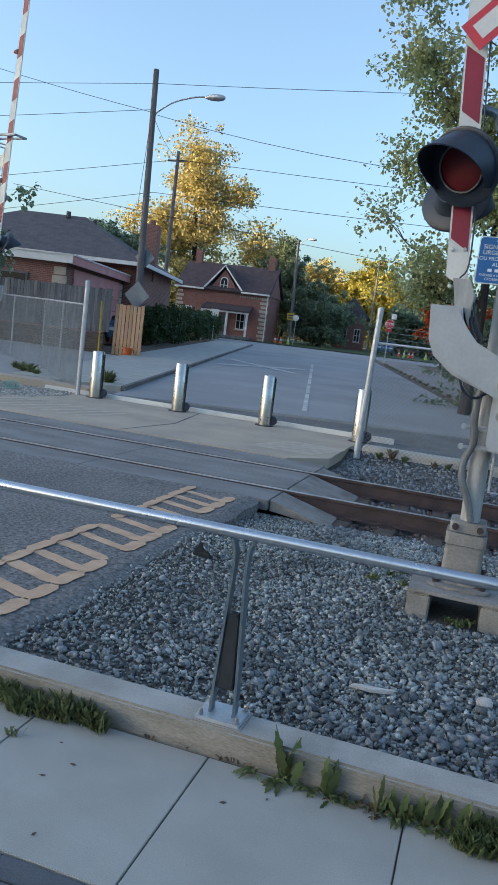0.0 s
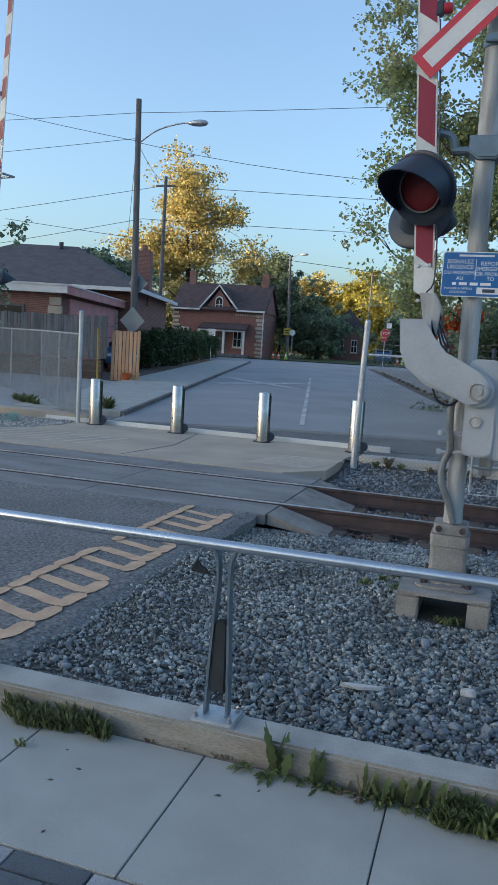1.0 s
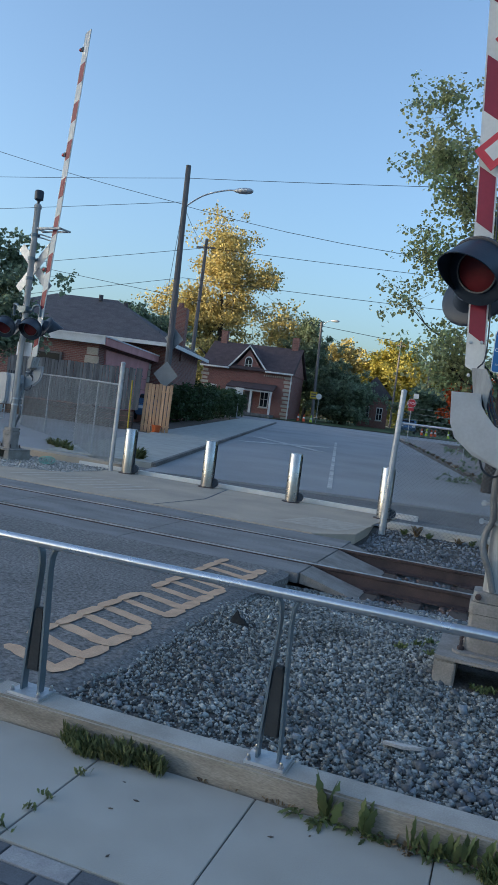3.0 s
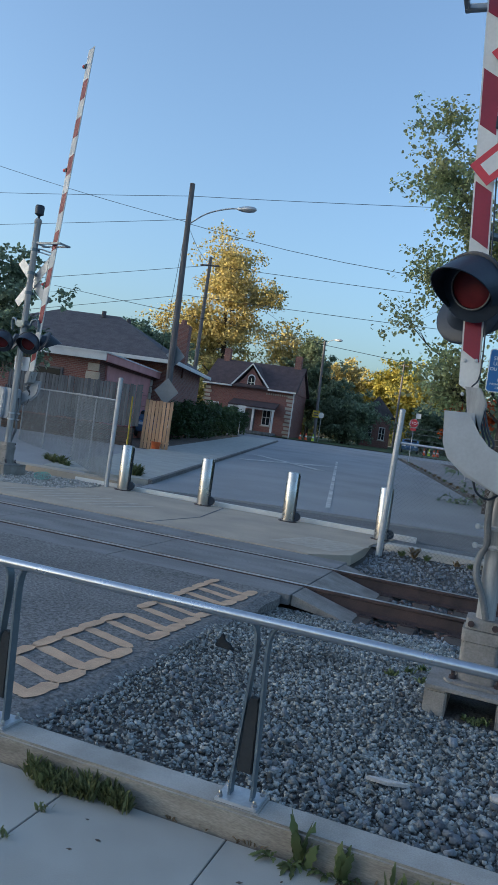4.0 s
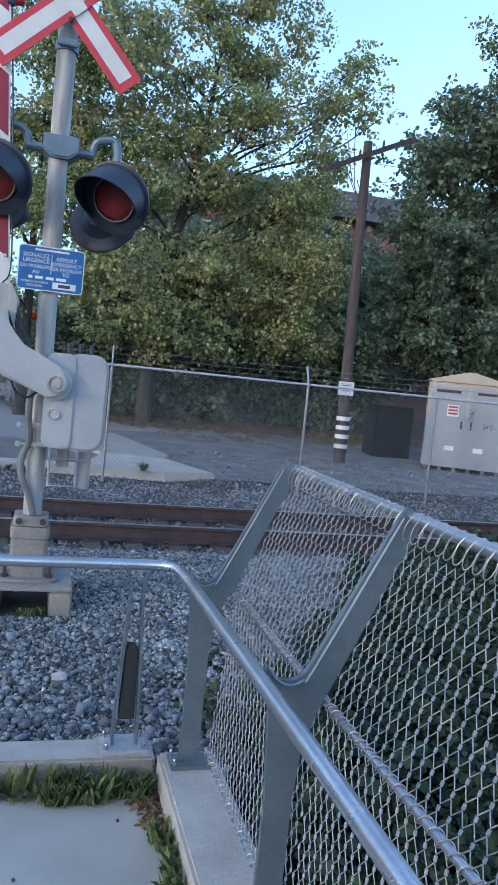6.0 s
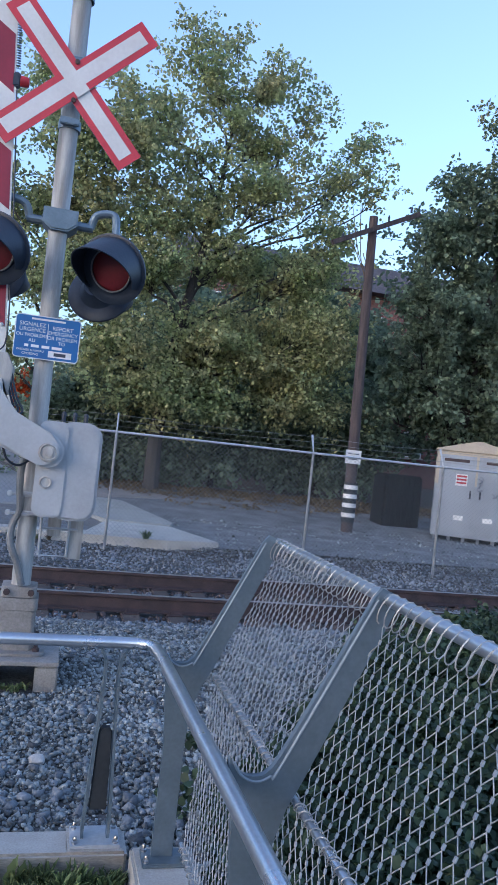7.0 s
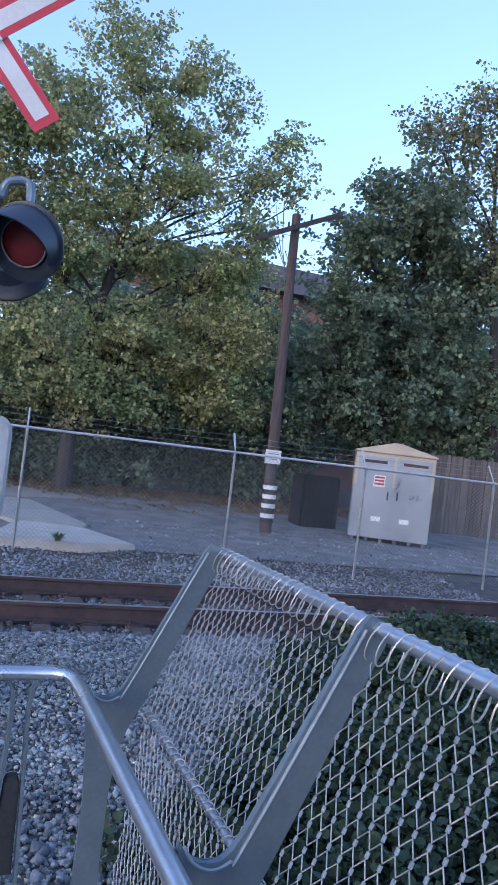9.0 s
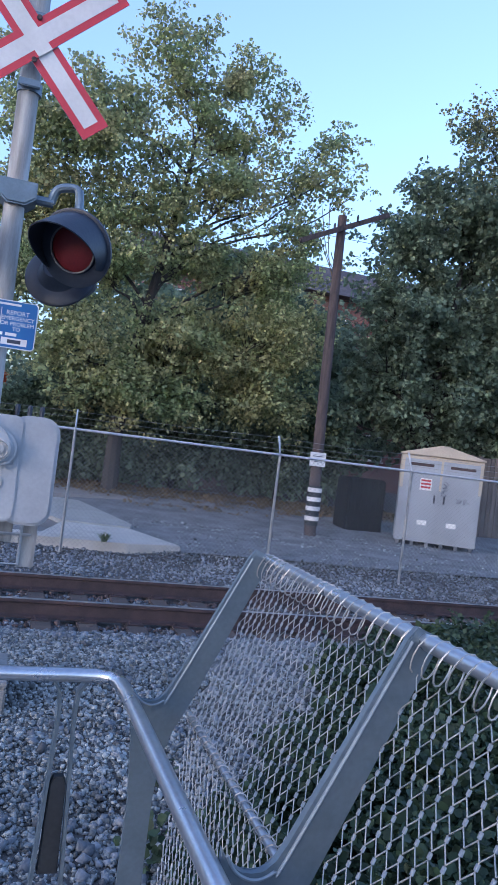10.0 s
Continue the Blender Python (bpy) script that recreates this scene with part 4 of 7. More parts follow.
for _x, _y, _h, _l in ((-1.99, 13.42, 2.5, 1.5), (-8.6, 15.2, 2.5, 0.0)):
    _g = thing("gate_post", _x, _y, -0.05, "stout galvanised steel fence end post", "post")
    _bm = Bm()
    tube(_bm, [(0, 0, -0.1), (_h * math.tan(radians(_l)), 0, _h)], 0.052, 14)
    part("pipe", _bm, M["galv"], _g)
    _bm = Bm()
    lathe(_bm, [(0.056, -0.02), (0.056, 0.01), (0.03, 0.03), (0, 0.035)], 14, pose(_h * math.tan(radians(_l)), 0, _h))
    part("cap", _bm, M["galv"], _g)


# ---- crossing signal mast with gate ----
def shell(bm, pts, y0, y1, bevel):
    prism(bm, pts, y0, y1, "y", bevel)


def rounded(x0, z0, x1, z1, r, n=5):
    out = []
    for cx, cz, a0 in ((x1 - r, z1 - r, 0), (x0 + r, z1 - r, 90), (x0 + r, z0 + r, 180), (x1 - r, z0 + r, 270)):
        for k in range(n + 1):
            a = radians(a0 + 90 * k / n)
            out.append((cx + r * math.cos(a), cz + r * math.sin(a)))
    return out


def flasher(mast, x, z, turn, tilt, back):
    """A signal head: black background disc, hood and red lens, on a bent pipe."""
    m = pose(x, -0.33 if not back else 0.16, z, 0, 0, turn + (180 if back else 0)) @ pose(0, 0, 0, 90 + tilt, 0, 0)
    bm = Bm()
    lathe(bm, [(0, -0.12), (0.10, -0.12), (0.14, -0.05), (0.16, -0.03), (0.236, -0.022), (0.256, -0.008), (0.256, 0.010), (0.245, 0.016), (0.165, 0.012), (0.16, 0.02), (0.16, 0.035), (0.150, 0.035), (0.150, 0.02)], 36, m)
    head = part("signal_head", bm, M["dark_paint"], mast, "black round signal background disc")
    bm = Bm()
    lathe(bm, [(0.150, 0.018), (0.13, 0.030), (0.08, 0.042), (0, 0.048)], 28, m)
    part("lens", bm, M["lens_red"], head, "unlit dark red lens")
    bm = Bm()
    lathe(bm, [(0.157, 0.034), (0.157, 0.042), (0.147, 0.042), (0.147, 0.034)], 28, m)
    part("lens_ring", bm, M["hose"], head)
    # hood: a sleeve that is long above and cut away towards the bottom
    bm = Bm()
    n, ang0 = 26, radians(-35)
    rows = []
    for k in range(n + 1):
        a = ang0 + (math.pi - 2 * ang0) * k / n
        up = max(0.0, math.sin(a))
        reach = 0.03 + 0.34 * (0.5 + 0.5 * math.sin(a)) ** 1.3
        rows.append([bm.verts.new(m @ Vector((rr * math.cos(a), rr * math.sin(a), d))) for rr, d in ((0.236, 0.01), (0.226, reach * 0.5), (0.212, reach), (0.204, reach), (0.218, reach * 0.5), (0.228, 0.01))])
    for a, b in zip(rows, rows[1:]):
        for k in range(6):
            bm.faces.new((a[k], a[(k + 1) % 6], b[(k + 1) % 6], b[k]))
    bm.faces.new(rows[0]), bm.faces.new(rows[-1][::-1])
    part("hood", bm, M["dark_paint"], head, "long black snow hood")
    return head


def signal_mast(x, y, z, rz=0.0, rear_turn=-20):
    t = thing("crossing_signal", x, y, z, "weathered aluminium crossing signal mast with raised gate and crossbuck", "railway signal", rz, "crossing signals")
    for a, b in ((-0.33, -0.17), (0.17, 0.33)):
        bm = Bm()
        box(bm, (a + b) / 2, -0.06, 0.035, b - a, 0.66, 0.19, 0.012)
        part("footing_block", bm, M["footing"], t, "pale concrete footing block")
    bm = Bm()
    box(bm, 0, -0.06, 0.148, 0.66, 0.68, 0.03, 0.006)
    part("base_plate", bm, M["cast_base"], t)
    bm = Bm()
    prism(bm, rounded(-0.22, -0.28, 0.22, 0.16, 0.08), 0.165, 0.185, "z", 0.005)
    part("base_flange", bm, M["cast_base"], t)
    for sx in (-1, 1):
        for sy in (-0.2, 0.08):
            bm = Bm()
            lathe(bm, [(0.026, 0.185), (0.026, 0.21), (0.013, 0.21), (0.013, 0.26), (0, 0.262)], 6, pose(sx * 0.16, sy, 0))
            part("anchor_bolt", bm, M["rust"], t)
            bm = Bm()
            prism(bm, [(sx * 0.1, 0.185), (sx * 0.19, 0.185), (sx * 0.13, 0.30), (sx * 0.1, 0.30)], sy + 0.035, sy + 0.05, "y")
            part("rib", bm, M["cast_base"], t)
    for z0, z1, w, c in ((0.185, 0.47, 0.135, 0), (0.474, 0.56, 0.142, 0), (0.565, 0.64, 0.125, 0.0)):
        bm = Bm()
        prism(bm, rounded(-w, -0.06 - w, w, -0.06 + w, 0.035), z0, z1, "z", 0.006)
        part("pedestal", bm, M["cast_base"], t)
    for sx in (-1, 1):
        bm = Bm()
        lathe(bm, [(0.024, 0), (0.024, 0.02), (0, 0.022)], 8, pose(sx * 0.085, -0.195, 0.605, 90, 0, 0))
        part("clamp_bolt", bm, M["rust"], t)
    bm = Bm()
    tube(bm, [(0.005, -0.06, 0.6), (-0.01, -0.06, 3.0), (-0.02, -0.06, 5.65)], 0.069, 24)
    part("pole", bm, M["alu"], t)
    bm = Bm()
    lathe(bm, [(0.085, 0), (0.085, 0.06), (0.06, 0.1), (0, 0.11)], 20, pose(-0.02, -0.06, 5.63))
    part("pole_cap", bm, M["alu"], t)
    bm = Bm()
    lathe(bm, [(0.0, 0.08), (0.03, 0.08), (0.03, 0.16), (0.10, 0.2), (0.105, 0.36), (0.09, 0.4), (0, 0.41)], 20, pose(-0.02, -0.06, 5.63))
    part("bell", bm, M["dark_paint"], t, "dark grey warning bell")
    # mechanism case
    bm = Bm()
    shell(bm, rounded(0.02, 1.17, 0.24, 1.86, 0.06, 3), -0.30, 0.02, 0.012)
    case = part("gate_mechanism", bm, M["grey_paint"], t, "light grey painted gate mechanism case")
    bm = Bm()
    shell(bm, rounded(0.15, 1.155, 0.47, 1.87, 0.11, 4), -0.285, 0.10, 0.02)
    part("cover", bm, M["grey_paint"], case)
    bm = Bm()
    lathe(bm, [(0.045, 0), (0.045, 0.012), (0.036, 0.016), (0.03, 0.008), (0, 0.008)], 20, pose(0.10, -0.30, 1.42, 90, 0, 0))
    part("knockout", bm, M["alu"], case)
    for k in range(3):
        bm = Bm()
        lathe(bm, [(0.016, 0), (0.016, 0.05), (0.02, 0.05), (0.012, 0.075), (0, 0.078)], 8, pose(0.18 + 0.08 * k, -0.1, 1.865))
        part("cable_gland", bm, M["dark_paint"], case)
    # swinging arm support and hub
    bm = Bm()
    out = [(-0.475, 2.11), (-0.265, 2.115), (-0.235, 1.96), (-0.155, 1.87), (0.11, 1.765), (0.17, 1.73), (0.205, 1.675), (0.205, 1.61), (0.17, 1.55), (0.105, 1.525), (0.035, 1.54), (-0.27, 1.66), (-0.41, 1.775), (-0.455, 1.88)]
    shell(bm, out, -0.40, -0.315, 0.026)
    sup = part("arm_support", bm, M["grey_paint"], t, "pale grey curved gate arm support")
    bm = Bm()
    lathe(bm, [(0.070, 0), (0.070, 0.02), (0.055, 0.028), (0.050, 0.018), (0.03, 0.018), (0.03, 0.032), (0.014, 0.036), (0, 0.036)], 24, pose(0.10, -0.398, 1.637, 90, 0, 0))
    part("hub", bm, M["alu"], sup)
    bm = Bm()
    tube(bm, [(0.10, -0.36, 1.637), (0.10, -0.2, 1.637)], 0.05, 14)
    part("shaft", bm, M["dark_paint"], sup)
    bm = Bm()
    shell(bm, [(-0.31, 2.05), (-0.22, 2.01), (-0.20, 2.2), (-0.25, 2.30), (-0.36, 2.30)], -0.33, -0.10, 0.006)
    part("arm_bracket", bm, M["alu"], sup)
    for k in range(3):
        bm = Bm()
        tube(bm, smoothed([(-0.26 + 0.02 * k, -0.31, 2.2), (-0.20 + 0.02 * k, -0.30, 2.0), (-0.17 + 0.03 * k, -0.31, 1.9), (-0.22, -0.31, 1.84 - 0.02 * k), (-0.2, -0.31, 1.74)], 4), 0.008, 6)
        part("lead", bm, M["dark_paint"], sup)
    bm = Bm()
    tube(bm, smoothed([(-0.22, -0.3, 1.66), (-0.18, -0.3, 1.56), (-0.1, -0.28, 1.52), (-0.03, -0.2, 1.56)], 5), 0.009, 6)
    part("loop_cable", bm, M["dark_paint"], sup)
    # gate arm with diagonal stripes
    A, B = Vector((-0.345, -0.14, 2.24)), Vector((-0.86, -0.14, 9.64))
    u = (B - A).normalized()
    s = Vector((u.z, 0, -u.x))
    half = 0.064
    def slant(t0, t1, w0, bm, off=0.0):
        """A band of the arm from t0 to t1 along it, its ends slanting down to the right."""
        q = [A + u * (t0 + 0.045) - s * w0, A + u * (t0 - 0.045) + s * w0, A + u * (t1 - 0.045) + s * w0, A + u * (t1 + 0.045) - s * w0]
        lo = [bm.verts.new(p + Vector((0, -0.011 - off, 0))) for p in q]
        hi = [bm.verts.new(p + Vector((0, 0.011 + off, 0))) for p in q]
        bm.faces.new(lo), bm.faces.new(hi[::-1])
        for k in range(4):
            bm.faces.new((lo[k], hi[k], hi[(k + 1) % 4], lo[(k + 1) % 4]))
    bm = Bm()
    slant(0.045, 7.3, half + 0.008, bm)
    arm = part("gate_arm", bm, M["white_refl"], t, "white gate arm with slanting red stripes")
    pos, red = 0.30, True
    while pos < 7.0:
        if red:
            bm = Bm()
            slant(pos, pos + 0.42, half - 0.004, bm, 0.003)
            part("stripe", bm, M["arm_red"], arm, "deep red reflective stripe")
        pos += 0.42
        red = not red
    for dz in (0.02, 0.27):
        for w in (-0.04, 0.04):
            bm = Bm()
            p = A + u * dz + s * w
            lathe(bm, [(0.014, 0), (0.014, 0.012), (0, 0.016)], 8, pose(p.x, -0.152, p.z, 90, 0, 0))
            part("arm_bolt", bm, M["galv"], arm)
    for tz in (2.03, 4.6, 6.9):
        p = A + u * tz + s * 0.10
        bm = Bm()
        box(bm, p.x - 0.02, p.y, p.z, 0.05, 0.06, 0.10, 0.008)
        lamp = part("marker_lamp", bm, M["dark_paint"], arm, "small red marker lamp")
        bm = Bm()
        lathe(bm, [(0.038, 0), (0.038, 0.04), (0.03, 0.06), (0, 0.066)], 14, pose(p.x + 0.005, p.y, p.z, 0, 90, 0))
        part("lamp_lens", bm, M["red_refl"], lamp)
    bm = Bm()
    pts = []
    for k in range(30 * 8):
        a = k * 2 * math.pi / 8
        c = A + u * (2.12 + 0.55 * k / 240) + s * 0.085
        pts.append(c + Vector((0.017 * math.cos(a), 0.017 * math.sin(a), 0)))
    tube(bm, pts, 0.0035, 4)
    part("coil_cord", bm, M["dark_paint"], arm, "black coiled cord")
    bm = Bm()
    tube(bm, smoothed([(-0.34, -0.17, 2.12), (-0.33, -0.18, 2.3), (-0.28, -0.17, 2.42), (-0.30, -0.16, 2.9), (-0.35, -0.15, 3.6), (-0.40, -0.15, 4.2)], 5), 0.006, 5)
    part("arm_cord", bm, M["dark_paint"], arm)
    # conduit, clamps and the little ladder frame under the case
    bm = Bm()
    tube(bm, smoothed([(-0.03, -0.2, 1.66), (-0.075, -0.19, 1.52), (-0.075, -0.17, 1.35), (-0.06, -0.15, 1.2), (-0.10, -0.14, 1.08), (-0.10, -0.15, 0.95), (-0.035, -0.16, 0.80), (0.01, -0.15, 0.65)], 5), 0.026, 10)
    part("conduit", bm, M["hose"], t, "grey flexible conduit")
    for zz in (1.17, 1.31):
        bm = Bm()
        lathe(bm, [(0.078, -0.02), (0.084, -0.02), (0.084, 0.02), (0.078, 0.02)], 18, pose(0, -0.06, zz))
        tube(bm, [(-0.16, -0.15, zz), (0.08, -0.15, zz)], 0.012, 6)
        box(bm, -0.14, -0.15, zz, 0.03, 0.04, 0.04, 0.004)
        part("clamp", bm, M["galv"], t)
    bm = Bm()
    tube(bm, [(0.10, 0.14, 1.15), (0.10, 0.14, 0.83), (0.31, 0.14, 0.83), (0.31, 0.14, 1.15)], 0.012, 6)
    tube(bm, [(0.10, 0.14, 1.04), (0.38, 0.14, 1.04)], 0.012, 6)
    part("step_frame", bm, M["galv"], t)
    bm = Bm()
    box(bm, 0.36, 0.18, 0.98, 0.12, 0.05, 0.34, 0.006)
    box(bm, 0.20, 0.18, 1.06, 0.10, 0.08, 0.16, 0.008)
    part("junction_plate", bm, M["alu"], t)
    # signal heads on a crossarm
    bm = Bm()
    prism(bm, [(-0.125, 3.41), (0.125, 3.41), (0.125, 3.30), (0.06, 3.25), (-0.06, 3.25), (-0.125, 3.30)], -0.17, 0.06, "y", 0.012)
    part("junction_box", bm, M["galv_paint"], t, "grey junction box on the pole")
    for sx, hx in ((-1, -0.405), (1, 0.405)):
        bm = Bm()
        tube(bm, [(sx * 0.1, -0.05, 3.33), (sx * 0.24, -0.05, 3.33)], 0.033, 10)
        tube(bm, smoothed([(sx * 0.22, -0.05, 3.33), (sx * 0.26, -0.06, 3.43), (hx * 0.92, -0.08, 3.45), (hx, -0.1, 3.38), (hx, -0.12, 3.2)], 5), 0.030, 10)
        part("pipe_arm", bm, M["galv_paint"], t)
        flasher(t, hx, 3.0 - 0.01 * sx, -24 if sx < 0 else -30, 24, False)
        flasher(t, hx - 0.05, 2.90, rear_turn, 20, True)
    # crossbuck: two bordered blades
    cx, cz = -0.004, 4.327
    for k, (ang, yy) in enumerate(((43.4, -0.205), (-48.4, -0.190))):
        m = pose(cx, yy, cz, 0, -ang, 0)
        bm = Bm()
        box(bm, 0, 0, 0, 1.365, 0.006, 0.203, 0.0, m)
        blade = part("blade", bm, M["galv"], t, "white crossbuck blade with a red border", False)
        bm = Bm()
        if k == 0:
            box(bm, 0, -0.0036, 0, 1.365, 0.0014, 0.203, 0.0, m)
        else:
            for d in (-1, 1):
                box(bm, d * 0.392, -0.0036, 0, 0.581, 0.0014, 0.203, 0.0, m)
        part("red_border", bm, M["red_border"], blade, smooth=False)
        bm = Bm()
        if k == 0:
            box(bm, 0, -0.0052, 0, 1.25, 0.003, 0.108, 0.0, m)
        else:
            for d in (-1, 1):
                box(bm, d * 0.36, -0.0052, 0, 0.53, 0.003, 0.108, 0.0, m)
        part("white_field", bm, M["white_refl"], blade, smooth=False)
    bm = Bm()
    box(bm, 0, 0, 0, 0.108, 0.003, 0.21, 0.0, pose(cx, -0.2105, cz, 0, -43.4, 0))
    part("white_centre", bm, M["white_refl"], t, smooth=False)
    for dz in (-0.14, 0.14):
        bm = Bm()
        lathe(bm, [(0.018, 0), (0.018, 0.012), (0, 0.016)], 8, pose(0, -0.21, cz + dz, 90, 0, 0))
        part("blade_bolt", bm, M["rust"], t)
    for zz in (4.05, 4.5, 5.03):
        bm = Bm()
        lathe(bm, [(0.071, -0.035), (0.082, -0.035), (0.082, 0.035), (0.071, 0.035)], 18, pose(-0.01, -0.06, zz))
        box(bm, -0.01, -0.16, zz, 0.14, 0.04, 0.05, 0.006)
        part("band_clamp", bm, M["galv_paint"], t)
    # bracket frame at the head of the pole
    bm = Bm()
    box(bm, -0.36, -0.06, 5.18, 0.86, 0.06, 0.045, 0.006)
    box(bm, -0.36, -0.36, 5.18, 0.86, 0.04, 0.04, 0.006)
    box(bm, -0.77, -0.2, 5.18, 0.04, 0.36, 0.04, 0.006)
    box(bm, -0.05, -0.2, 5.18, 0.04, 0.36, 0.04, 0.006)
    part("arm_guard", bm, M["grey_paint"], t)
    for zz in (4.99, 5.06):
        bm = Bm()
        tube(bm, smoothed([(-0.06, -0.08, zz), (-0.16, -0.16, zz), (-0.34, -0.2, zz - 0.04), (-0.5, -0.2, zz - 0.06)], 4), 0.016, 8)
        part("guard_strut", bm, M["galv"], t)
    # blue notice
    sg = pose(0.0, -0.165, 2.453, 90, 0, 0)
    bm = Bm()
    prism(bm, rounded(-0.232, -0.158, 0.232, 0.158, 0.025), -0.004, 0.0, "z")
    bmesh.ops.transform(bm, matrix=sg, verts=bm.verts)
    plate = part("notice_plate", bm, M["sign_ink"], t, "blue emergency notice with white lettering", False)
    bm = Bm()
    prism(bm, rounded(-0.225, -0.151, 0.225, 0.151, 0.02), 0.0, 0.0015, "z")
    bmesh.ops.transform(bm, matrix=sg, verts=bm.verts)
    part("notice_face", bm, M["blue_sign"], plate, smooth=False)
    lift = sg @ pose(0, 0, 0.0022)
    for words, px, pz, sz in (("SIGNALEZ", -0.108, 0.088, 0.041), ("URGENCE", -0.108, 0.050, 0.041), ("OU PROBLEME", -0.108, 0.010, 0.034), ("AU", -0.105, -0.028, 0.036),
                              ("REPORT", 0.105, 0.076, 0.041), ("EMERGENCY", 0.108, 0.040, 0.037), ("OR PROBLEM", 0.108, 0.004, 0.036), ("TO", 0.105, -0.030, 0.036), ("PASSAGE A NIVEAU", -0.11, -0.100, 0.022), ("CROSSING", -0.11, -0.126, 0.024)):
        bar_text(words, sz, M["sign_ink"], plate, lift @ pose(px, pz, 0))
    for px, pz, w, h, mm in ((0.0, 0.131, 0.24, 0.014, "sign_ink"), (-0.14, -0.066, 0.028, 0.02, "sign_ink"), (-0.08, -0.066, 0.055, 0.02, "sign_ink"), (-0.005, -0.066, 0.055, 0.02, "sign_ink"), (0.075, -0.066, 0.072, 0.02, "sign_ink"), (0.0, 0.035, 0.004, 0.14, "sign_ink"), (0.1, -0.112, 0.165, 0.046, "sign_ink")):
        bm = Bm()
        box(bm, px, pz, 0.002, w, h, 0.001, 0, None)
        bmesh.ops.transform(bm, matrix=sg, verts=bm.verts)
        part("bar", bm, M[mm], plate, smooth=False)
    bm = Bm()
    box(bm, 0.1, -0.112, 0.003, 0.085, 0.024, 0.001)
    bmesh.ops.transform(bm, matrix=sg, verts=bm.verts)
    part("bar", bm, M["ink_dark"], plate, smooth=False)
    return t


signal_mast(0.04, 5.95, 0.0)
signal_mast(-10.80, 14.3, 0.03, 171, 25)


# ---- trees ----
def leaves(name, centres, spread, per, size, material, parent, seed, flat=0.75, sprays=5, broad=0.40):
    """Folded leaves set along short sprays that reach out from each centre."""
    rng = np.random.default_rng(seed)
    cen = np.asarray(centres, float)
    nc = len(cen)
    way = rng.normal(size=(nc, sprays, 3)) * (1, 1, 0.75) + (0, 0, -0.1)
    way /= np.linalg.norm(way, axis=2, keepdims=True)
    n = nc * per
    ci = np.repeat(np.arange(nc), per)
    d = way[ci, rng.integers(0, sprays, n)]
    u = rng.random((n, 1)) ** 0.7
    p = cen[ci] + (d * u + rng.normal(size=(n, 3)) * 0.17) * np.asarray(spread) * (1, 1, flat) + (0, 0, -0.18 * np.mean(spread)) * u ** 2
    t = d * 0.5 + rng.normal(size=(n, 3)) * 0.7 + (0, 0, -0.45)
    t /= np.linalg.norm(t, axis=1, keepdims=True)
    w = np.cross(t, rng.normal(size=(n, 3)) * 0.55 + (0, 0, 1.0))
    w /= np.linalg.norm(w, axis=1, keepdims=True) + 1e-9
    k = np.cross(w, t)
    s = size * rng.uniform(0.6, 1.3, (n, 1))
    a, b = broad * s, broad * 0.85 * s
    v = np.stack([p, p + t * s * 0.3 + w * a + k * s * 0.1, p + t * s * 0.68 + w * b + k * s * 0.06, p + t * s, p + t * s * 0.68 - w * b + k * s * 0.06, p + t * s * 0.3 - w * a + k * s * 0.1], 1).reshape(-1, 3)
    o = (6 * np.arange(n))[:, None]
    f = np.concatenate([o + (0, 1, 2, 3), o + (0, 3, 4, 5)])
    return tagged(soup(name, v, f, material, parent), kind="stuff")


